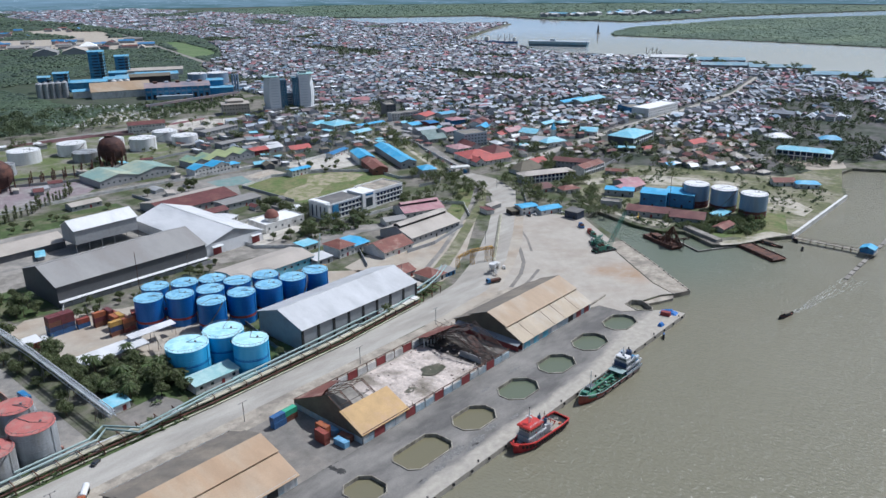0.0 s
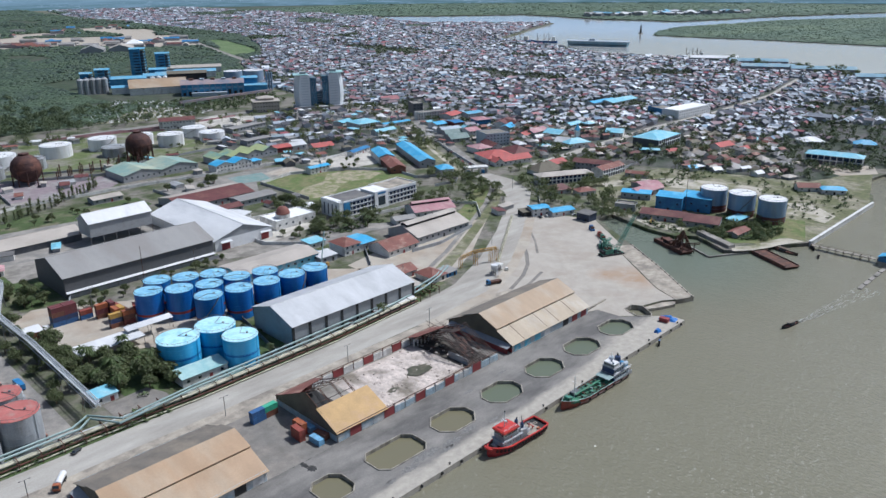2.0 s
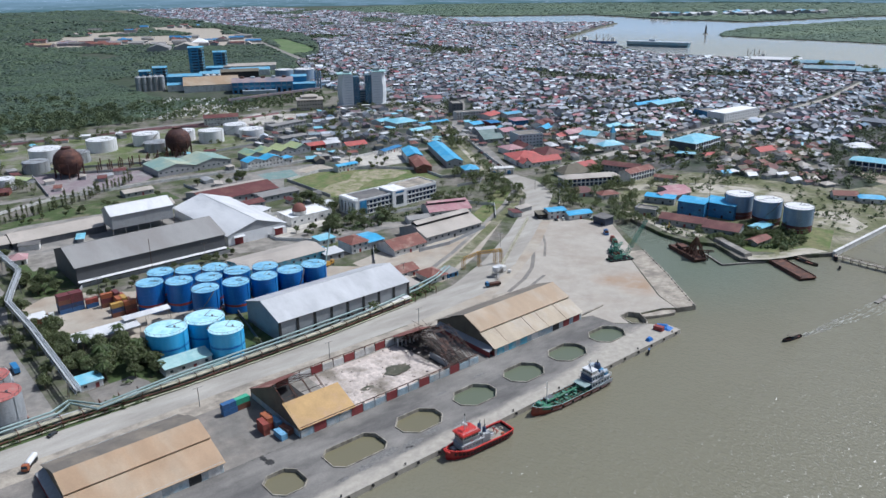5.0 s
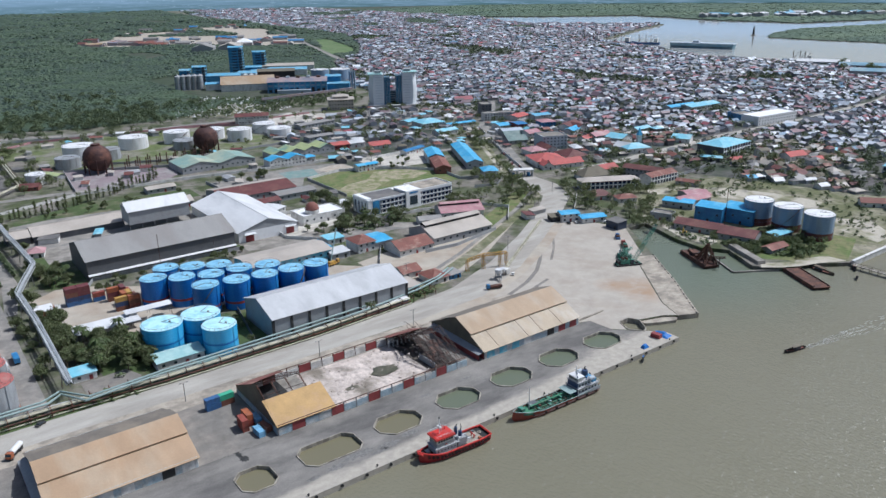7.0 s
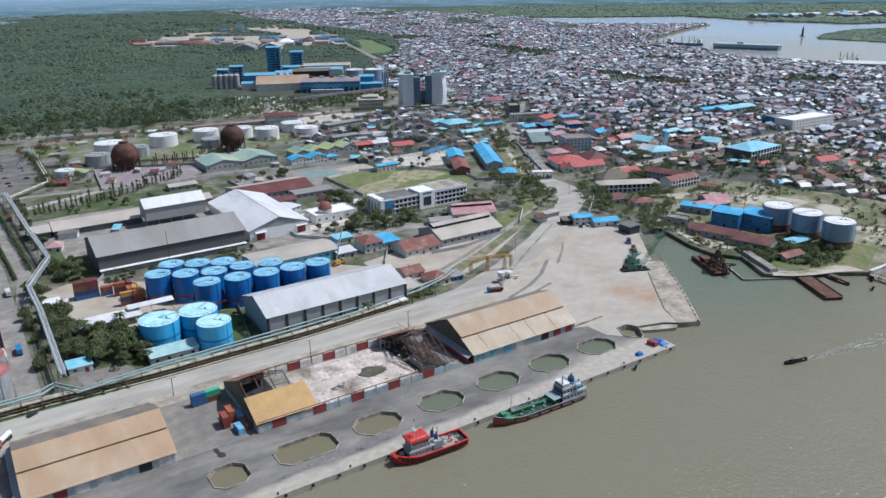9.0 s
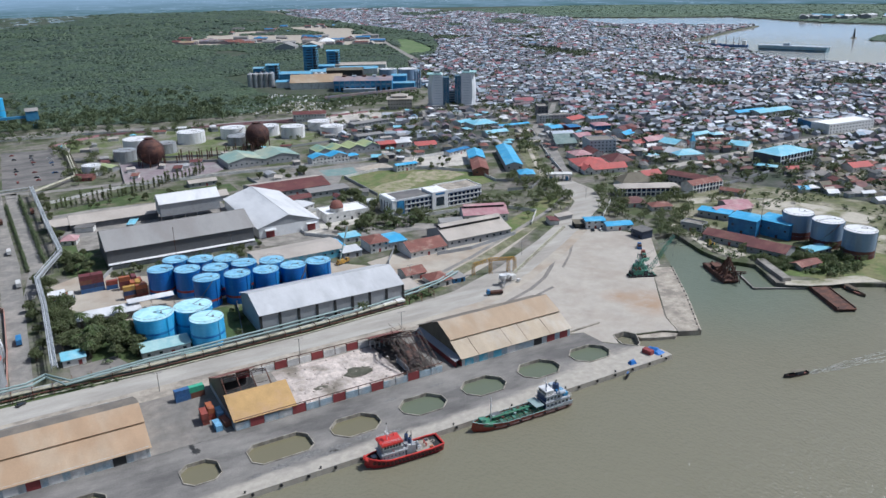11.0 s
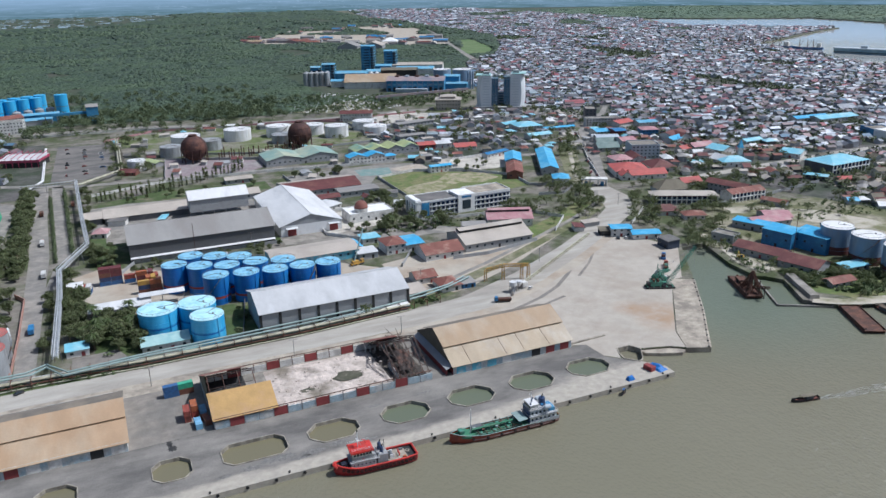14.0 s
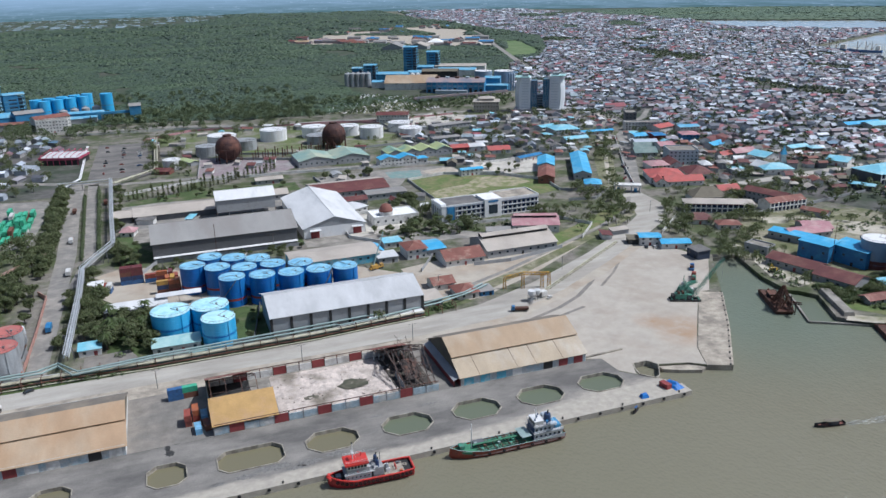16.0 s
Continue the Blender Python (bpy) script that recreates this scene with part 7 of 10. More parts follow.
# barrier pipes along the open yard
br = thing("yard_barrier", 34, 150, 0, 0, "long low barrier of pale pipes on concrete blocks", "barrier")
for off, z in ((0, 1.0), (1.3, 1.0), (0.65, 1.7)):
    part("pipe", Geo().tube((-43 - off * 0.57, -30 + off * 0.8, z), (44 - off * 0.57, 30 + off * 0.8, z), 0.32, 6), "pipe_cream", br)
for k in range(22):
    f = k / 21
    part("block", Geo().box(-1.0, 1.0, -0.3, 0.3, 0, 0.9).turned(pose(-43.4 + 87 * f, -29.4 + 60 * f, 0, 0, 0, 125)), "curb", br)


# loading plant on the road's edge
plant = thing("loading_plant", -16, 115, 0, 20, "white loading hoppers and conveyor beside the road", "plant")
part("hopper", Geo().ring([(0.6, 2.0), (2.2, 4.2), (2.2, 6.2)], 12, cx=-3), "white_roof", plant)
part("hopper", Geo().ring([(0.6, 2.0), (1.9, 4.0), (1.9, 5.4)], 12, cx=1.6), "white_roof", plant)
part("cabin", Geo().walls(4, 8, -1.5, 1.5, 0.8, 3.6), "white_wall", plant)
g = Geo()
lattice(g, (-8, -4, 0.8), (0, 0, 5.6), 0.9, 0.9, 8, 0.07)
part("conveyor", g, "steel", plant)
for sx in (-4.6, -1.4, 0.2, 3.0):
    part("leg", Geo().tube((sx, -1.3, 0), (sx, -1.3, 4), 0.14, 4).tube((sx, 1.3, 0), (sx, 1.3, 4), 0.14, 4), "steel", plant)


def wheels(th, places, r, w, rims=True):
    for x, y in places:
        wh = part("wheel", Geo().tube((x, y - w / 2, r), (x, y + w / 2, r), r, 12), "rubber", th)
        if rims:
            part("rim", Geo().tube((x, y - w / 2 - 0.02, r), (x, y + w / 2 + 0.02, r), r * 0.55, 8), "steel", wh)


def car(x, y, rz, mat, label, z=0.1):
    th = thing("car", x, y, z, rz, label, "car", "parked cars")
    g = Geo().box(-2.1, 2.1, -0.85, 0.85, 0.35, 0.95)
    part("body", g, mat, th)
    part("cabin", Geo().add([(-1.6, -0.8, 0.95), (1.1, -0.8, 0.95), (1.1, 0.8, 0.95), (-1.6, 0.8, 0.95), (-1.2, -0.65, 1.5), (0.5, -0.65, 1.5), (0.5, 0.65, 1.5), (-1.2, 0.65, 1.5)], [(0, 1, 5, 4), (1, 2, 6, 5), (2, 3, 7, 6), (3, 0, 4, 7)]), "glass", th)
    part("roof", Geo().box(-1.25, 0.55, -0.68, 0.68, 1.5, 1.56), mat, th)
    wheels(th, [(sx * 1.35, sy * 0.8) for sx in (-1, 1) for sy in (-1, 1)], 0.33, 0.22, y < 250)


def truck(x, y, rz, cab, load, label, kind="box", z=0.12):
    th = thing("truck", x, y, z, rz, label, "truck", "parked trucks")
    part("chassis", Geo().box(-4.6, 4.4, -0.9, 0.9, 0.6, 1.0), "dark", th)
    part("cab", Geo().add([(2.6, -1.2, 1), (4.6, -1.2, 1), (4.6, 1.2, 1), (2.6, 1.2, 1), (2.6, -1.2, 3), (4.1, -1.2, 3), (4.1, 1.2, 3), (2.6, 1.2, 3)], [(0, 1, 5, 4), (1, 2, 6, 5), (2, 3, 7, 6), (3, 0, 4, 7), (4, 5, 6, 7)]), cab, th)
    part("windscreen", Geo().add([(4.52, -1.0, 1.9), (4.52, 1.0, 1.9), (4.2, 1.0, 2.8), (4.2, -1.0, 2.8)], [(0, 1, 2, 3)]), "glass", th)
    if kind == "tank":
        g = Geo()
        n = 16
        v = []
        for px in (-4.8, -4.6, 2.1, 2.3):
            q = 0.7 if px in (-4.8, 2.3) else 1.0
            v += [(px, 1.2 * q * math.cos(2 * math.pi * i / n), 2.2 + 1.0 * q * math.sin(2 * math.pi * i / n)) for i in range(n)]
        f = [(j * n + i, j * n + (i + 1) % n, (j + 1) * n + (i + 1) % n, (j + 1) * n + i) for j in range(3) for i in range(n)] + [tuple(range(n))[::-1], tuple(range(3 * n, 4 * n))]
        part("tank", g.add(v, f), load, th, smooth=True)
    else:
        part("load_box", Geo().box(-4.8, 2.3, -1.25, 1.25, 1.05, 2.2 if kind == "dump" else 3.4), load, th)
    wheels(th, [(sx, sy * 1.0) for sx in (-3.6, -2.4, 3.4) for sy in (-1, 1)], 0.52, 0.35)


truck(-279, 91.5, 234, "cont_orange", "tank_white", "tank truck with an orange cab and a white tank", "tank")
truck(-31, 104, 160, "deep_blue", "rust", "blue truck with a rusty load bed", "dump")
car(-8, 113.5, 40, "white_wall", "small white van beside the loading plant")
car(-267, 108, 30, "dark", "small dark car at the road's edge")
truck(-265, 176, 90, "deep_blue", "deep_blue", "blue covered truck on the access road", "box")
for k in range(6):
    car(90 + 5 * k, 164 - 2.1 * k, 66, ("dark", "cont_white", "dark", "dark", "cont_red", "dark")[k], ("dark car", "white car", "dark car", "dark car", "red car", "dark car")[k] + " parked before the blue workshops")
car(112, 149, -20, "cont_white", "white van parked at the yard's end")
for k in range(22):
    car(-252 + rng.choice((0, 16, 32)) + rng.uniform(-1, 1), 545 + 12 * (k % 12), rng.choice((0, 90, 180)), rng.choice(("dark", "cont_white", "cont_blue", "cont_red", "steel")), "car parked on the asphalt car park")
for x, y, rz in ((-265, 330, 90), (-268, 410, 90), (-262, 262, 90), (-246, 430, 90)):
    truck(x, y, rz, rng.choice(("cont_white", "cont_orange", "deep_blue")), rng.choice(("rust", "cont_brown", "cont_white")), "truck on the dusty access road", "box")


# green crawler crane and scrap at the yard's edge
cr = thing("crawler_crane", 58.5, 82.5, 0.1, -24, "green crane with a wide lattice boom over the inlet", "crane")
part("base_skid", Geo().box(-8.2, 8.2, -2.8, -1.2, 0, 0.9).box(-8.2, 8.2, 1.0, 2.6, 0, 0.9), "dark", cr)
for k in range(5):
    part("cross_beam", Geo().box(-7.2 + 3.6 * k - 0.3, -7.2 + 3.6 * k + 0.3, -2.6, 2.4, 0.9, 1.4), "crane_green", cr)
part("engine_house", Geo().box(-5.5, 0.5, -1.9, 1.9, 1.4, 3.8), "crane_green", cr)
part("counterweight", Geo().box(-7.2, -5.6, -2.0, 2.0, 1.4, 3.2), "dark", cr)
part("cab", Geo().box(1.2, 3.2, -2.0, -0.4, 1.4, 3.6), "glass", cr)
part("cab_roof", Geo().box(1.1, 3.3, -2.1, -0.3, 3.6, 3.8), "crane_green", cr)
for k in (-1.2, 1.2):
    part("winch_drum", Geo().tube((-2.5 + k, -1.4, 4.4), (-2.5 + k, 1.4, 4.4), 0.7, 10), "rust", cr)
for s2 in (-1, 1):
    part("gantry_leg", Geo().tube((-5, s2 * 1.6, 3.6), (-3.0, s2 * 0.8, 9.0), 0.18, 4), "crane_green", cr)
    part("gantry_stay", Geo().tube((0.2, s2 * 1.6, 3.6), (-3.0, s2 * 0.8, 9.0), 0.15, 4), "crane_green", cr)
    g = Geo()
    lattice(g, (4.2, 1.0 + s2 * 1.5, 2.0), (20.9, 7.1 + s2 * 0.9, 22), 1.1, 0.8, 14, 0.055)
    part("boom", g, "crane_green", cr, "green lattice boom")
    part("boom_rope", Geo().tube((-3, s2 * 0.8, 9.0), (20.9, 7.1 + s2 * 0.9, 22), 0.06, 3), "steel", cr)
for k in range(6):
    f = (k + 0.5) / 6
    part("boom_brace", Geo().tube((4.2 + 16.7 * f, 1.0 + 6.1 * f - 1.5 + 0.6 * f, 2 + 20 * f), (4.2 + 16.7 * f, 1.0 + 6.1 * f + 1.5 - 0.6 * f, 2 + 20 * f), 0.1, 4), "crane_green", cr)
part("hook_rope", Geo().tube((20.9, 7.1, 22), (20.9, 7.1, 8), 0.06, 3), "steel", cr)
hk = thing("machine_wreck", 65, 91, 0.1, 40, "pile of dismantled green lattice crane sections", "scrap")
part("skid", Geo().box(-7, 9, -4.5, 4.5, 0, 0.4), "dark", hk)
for k in range(9):
    g = Geo()
    x, y, a = rng.uniform(-5, 6), rng.uniform(-3, 3), rng.uniform(-35, 35)
    z = 1.0 + 0.45 * k
    dx, dy = 4.2 * math.cos(radians(a)), 4.2 * math.sin(radians(a))
    lattice(g, (x - dx, y - dy, z), (x + dx, y + dy, z + rng.uniform(-0.5, 1.8)), 1.4, 1.2, 6, 0.07)
    part("boom_section", g, "crane_green", hk)
for k in range(8):
    x, y, z = rng.uniform(-6, 8), rng.uniform(-3.6, 3.6), rng.uniform(1.4, 4.2)
    part("machine_block", Geo().add([(x - 1.3, y - 0.8, 0.3), (x + 1.3, y - 0.8, 0.3), (x + 1.3, y + 0.8, 0.3), (x - 1.3, y + 0.8, 0.3), (x - 1.0, y - 0.6, z), (x + 1.2, y - 0.6, z * 0.9), (x + 1.2, y + 0.6, z * 0.9), (x - 1.0, y + 0.6, z)], [(0, 1, 5, 4), (1, 2, 6, 5), (2, 3, 7, 6), (3, 0, 4, 7), (4, 5, 6, 7)]), ("crane_green", "dark", "crane_green", "white_roof")[k % 4], hk)
for k in range(4):
    part("upright", Geo().tube((-5 + 3.4 * k, rng.uniform(-3, 3), 0.3), (-5 + 3.4 * k + rng.uniform(-1, 1), rng.uniform(-3, 3), 7.0 + k % 2), 0.2, 5), "crane_green", hk)
dg = thing("excavator", 133, 97, 0.15, 205, "yellow crawler excavator on the bank", "excavator")
for s2 in (-1, 1):
    part("track", Geo().box(-2.0, 2.0, s2 * 1.2 - 0.35, s2 * 1.2 + 0.35, 0, 0.9), "dark", dg)
part("body", Geo().box(-2.2, 1.0, -1.3, 1.3, 1.0, 2.4), "yellow_paint", dg)
part("cab", Geo().box(0.2, 1.7, 0.1, 1.3, 1.0, 3.0), "glass", dg)
part("boom", Geo().tube((1.0, 0, 1.8), (4.6, 0, 6.4), 0.32, 5), "yellow_paint", dg)
part("arm", Geo().tube((4.6, 0, 6.4), (7.2, 0, 3.0), 0.26, 5), "yellow_paint", dg)
part("bucket", Geo().box(6.8, 7.9, -0.6, 0.6, 2.0, 3.0), "dark", dg)
# red and blue machines at the head of the inlet
for x, y, m, lab in ((84, 108, "cont_red", "red excavator-like machine at the inlet"), (92, 120, "cont_blue", "dark machine at the inlet"), (80, 103, "crane_green", "green winch block at the inlet")):
    mc = thing("winch", x, y, 0.1, 50, lab, "machine")
    part("frame", Geo().box(-3, 3, -1.4, 1.4, 0, 1.4), m, mc)
    part("drum", Geo().tube((-1.5, -1.2, 2.1), (-1.5, 1.2, 2.1), 0.8, 12), "rust", mc)
    part("housing", Geo().box(0.6, 2.8, -1.2, 1.2, 1.4, 3.0), m, mc)


def hull(L, B, deck, stern=0.85, bow_rise=1.6, draft=0.8, n=16):
    """A ship's hull from cross-sections, bow towards -x; returns the hull with its bulwark."""
    g = Geo()
    rings = []
    for i in range(n + 1):
        f = i / n
        x = -L / 2 + L * f
        w = B / 2 * (min(1.0, (f / 0.28) ** 0.6) if f < 0.28 else (1.0 if f < 0.8 else 1.0 - (1 - stern) * ((f - 0.8) / 0.2) ** 2))
        w = max(w, 0.06)
        top = deck + bow_rise * max(0, 1 - f / 0.35) ** 2 + 0.25 * max(0, (f - 0.8) / 0.2)
        rings.append([(x + 0.08 * L * max(0, 0.12 - f), -w, top), (x, -w * 0.96, deck * 0.4), (x + (0.03 * L if f < 0.1 else 0), -w * 0.72, -draft), (x + (0.03 * L if f < 0.1 else 0), w * 0.72, -draft), (x, w * 0.96, deck * 0.4), (x + 0.08 * L * max(0, 0.12 - f), w, top)])
    v = [p for r in rings for p in r]
    f = [(i * 6 + j, i * 6 + j + 1, (i + 1) * 6 + j + 1, (i + 1) * 6 + j) for i in range(n) for j in range(5)]
    f += [tuple(range(6))[::-1], tuple(range(n * 6, n * 6 + 6))]
    g.add(v, f)
    deckg = Geo()
    dv = []
    for r in rings:
        z = r[0][2] - 0.75
        dv += [(r[0][0], r[0][1] * 0.985, z), (r[5][0], r[5][1] * 0.985, z)]
    deckg.add(dv, [(i * 2, i * 2 + 2, i * 2 + 3, i * 2 + 1) for i in range(n)])
    rail = Geo()
    rail.pipe([r[0] for r in reversed(rings)] + [r[5] for r in rings], 0.14, 5)
    return g, deckg, rail, rings


def tyre(th, x, y, z, side, r=0.62):
    """A tyre that hangs flat against a ship's side."""
    prof = [(r * 0.55, -0.18), (r * 0.9, -0.18), (r, -0.08), (r, 0.08), (r * 0.9, 0.18), (r * 0.55, 0.18), (r * 0.55, -0.18)]
    part("tyre_fender", Geo().ring(prof, 12, top=False).turned(pose(x, y + side * 0.16, z, 90, 0, 0)), "rubber", th)


def tugboat():
    th = thing("tugboat", -143.5, -4.9, WATER + 0.6, -3, "red tugboat with a grey-white deckhouse moored at the quay", "tugboat")
    h, d, rail, rings = hull(31, 8.6, 2.5, 0.86, 1.5, 1.2, 20)
    part("hull", h, "hull_red", th)
    part("deck", d, "dark", th, "dark foredeck")
    part("aft_deck", Geo().poly([(4.6, -3.7), (14.6, -3.3), (15.1, 0), (14.6, 3.3), (4.6, 3.7)], 1.78, 1.86), "slab", th, "sandy worn aft deck")
    for side in (0, 5):
        part("bulwark_rail", Geo().pipe([r[side] for r in rings], 0.3), "rail_red", th, "bright orange-red bulwark rail")
        s = -1 if side == 0 else 1
        for r in rings[2:-1]:
            tyre(th, r[side][0], r[side][1] * 0.985, r[side][2] - 1.35, s)
    part("bow_fender", Geo().tube((-14.7, -1.9, 3.3), (-15.5, 0, 3.5), 0.5, 7).tube((-15.5, 0, 3.5), (-14.7, 1.9, 3.3), 0.5, 7), "rail_red", th)
    part("stern_rail", Geo().tube((15.4, -3.5, 2.7), (15.4, 3.5, 2.7), 0.4, 7), "rail_red", th)
    part("deckhouse", Geo().walls(-9.4, -0.2, -2.9, 2.9, 1.8, 4.4), "white_wall", th)
    part("upper_house", Geo().walls(-9.0, -0.8, -2.6, 2.6, 4.4, 6.2), "panel_wall", th)
    part("wheelhouse", Geo().add([(-8.8, -2.6, 6.2), (-1.6, -2.6, 6.2), (-1.6, 2.6, 6.2), (-8.8, 2.6, 6.2), (-9.2, -2.8, 8.0), (-1.5, -2.8, 8.0), (-1.5, 2.8, 8.0), (-9.2, 2.8, 8.0)], [(0, 1, 5, 4), (1, 2, 6, 5), (2, 3, 7, 6), (3, 0, 4, 7), (4, 5, 6, 7)]), "white_wall", th)
    for i in range(6):
        part("window", Geo().box(-8.5 + 1.15 * i, -7.65 + 1.15 * i, -2.83, -2.68, 6.7, 7.7), "glass", th)
        part("porthole", Geo().ring([(0.28, -0.03), (0.28, 0.03)], 8).turned(pose(-8.6 + 1.5 * i, -2.93, 3.2, 90, 0, 0)), "glass", th)
    for i in range(4):
        part("window", Geo().box(-9.17, -9.02, -2.3 + 1.2 * i, -1.4 + 1.2 * i, 6.7, 7.7), "glass", th)
    part("wheelhouse_roof", Geo().box(-9.6, -1.0, -3.2, 3.2, 8.0, 8.7), "rail_red", th, "bright red roof band")
    part("roof_top", Geo().box(-9.2, -1.4, -2.8, 2.8, 8.7, 8.8), "rail_red", th)
    for z, x0, x1, w in ((4.4, -9.9, 1.0, 3.3), (8.8, -9.2, -1.4, 2.8)):
        part("deck_edge", Geo().box(x0, x1, -w, w, z, z + 0.1), "panel_wall" if z < 8 else "rail_red", th)
        rl = Geo()
        for q in (-1, 1):
            for zz in (0.55, 1.05):
                rl.tube((x0, q * w, z + zz), (x1, q * w, z + zz), 0.045, 3)
            for k in range(8):
                xx = x0 + (x1 - x0) * k / 7
                rl.tube((xx, q * w, z), (xx, q * w, z + 1.05), 0.045, 3)
        part("deck_railing", rl, "white_roof", th)
    part("funnel_house", Geo().walls(0.6, 4.4, -2.5, 2.5, 1.8, 5.0), "panel_wall", th, "pale grey engine casing")
    # Near-black block put in for the shade between deckhouse and casing.
    part("casing_shade", Geo().box(-0.15, 0.55, -2.3, 2.3, 1.8, 4.2), "dark", th)
    for s in (-1, 1):
        part("funnel", Geo().ring([(0.75, 4.9), (0.7, 7.6), (0.55, 7.9)], 12, cx=2.2, cy=s * 1.5), "hull_navy", th, "dark blue funnel")
        part("exhaust", Geo().tube((2.2, s * 1.5, 7.8), (2.7, s * 1.5, 8.9), 0.2, 6), "dark", th)
        part("life_ring", Geo().ring([(0.22, -0.06), (0.4, -0.06), (0.4, 0.06), (0.22, 0.06)], 10, top=False).turned(pose(-5, s * 2.7, 5.2, 90, 0, 0)), "rail_red", th)
        part("liferaft", Geo().tube((1.0, s * 2.0, 5.4), (2.4, s * 2.0, 5.4), 0.4, 8), "white_roof", th)
    part("fire_monitor", Geo().tube((-3.0, 1.4, 8.8), (-3.0, 1.4, 10.2), 0.16, 5).tube((-3.0, 1.4, 10.2), (-4.4, 1.2, 10.8), 0.13, 5), "rail_red", th)
    part("mast", Geo().tube((-6.2, 0, 8.7), (-6.2, 0, 15.5), 0.17, 5).tube((-6.2, -1.7, 11.5), (-6.2, 1.7, 11.5), 0.08, 4).tube((-6.2, -1.1, 13.2), (-6.2, 1.1, 13.2), 0.07, 4).tube((-4.8, 0, 8.7), (-6.2, 0, 12.8), 0.08, 4), "white_roof", th)
    part("radar", Geo().box(-6.6, -5.8, -1.2, 1.2, 11.7, 11.95), "white_roof", th)
    part("mast_lamp", Geo().ring([(0.25, 15.4), (0.25, 15.9)], 8, cx=-6.2), "dark", th)
    part("aft_mast", Geo().tube((3.6, 0, 5.0), (3.6, 0, 9.8), 0.12, 5).tube((3.6, -0.9, 8.6), (3.6, 0.9, 8.6), 0.07, 4), "steel", th)
    part("towing_winch", Geo().tube((6.2, -1.4, 2.7), (6.2, 1.4, 2.7), 0.8, 10), "steel", th)
    for s in (-1, 1):
        part("winch_frame", Geo().box(5.4, 7.0, s * 1.55 - 0.15, s * 1.55 + 0.15, 1.85, 3.4), "white_roof", th)
        part("towing_post", Geo().tube((9.2, s * 0.9, 1.8), (9.2, s * 0.9, 3.3), 0.24, 6), "rail_red", th)
        part("deck_locker", Geo().box(10.2, 11.4, s * 2.6 - 0.45, s * 2.6 + 0.45, 1.85, 2.5), "cont_orange" if s < 0 else "grey_wall", th)
    part("towing_bar", Geo().tube((9.2, -1.8, 3.1), (9.2, 1.8, 3.1), 0.18, 6), "rail_red", th)
    part("bow_winch", Geo().box(-12.6, -10.8, -1.0, 1.0, 2.3, 3.4), "steel", th)
    part("rope_coil", Geo().ring([(0.4, 1.86), (0.9, 1.86), (0.9, 2.2), (0.4, 2.2)], 10, cx=12.8, cy=0.8, top=False), "slab", th)


tugboat()


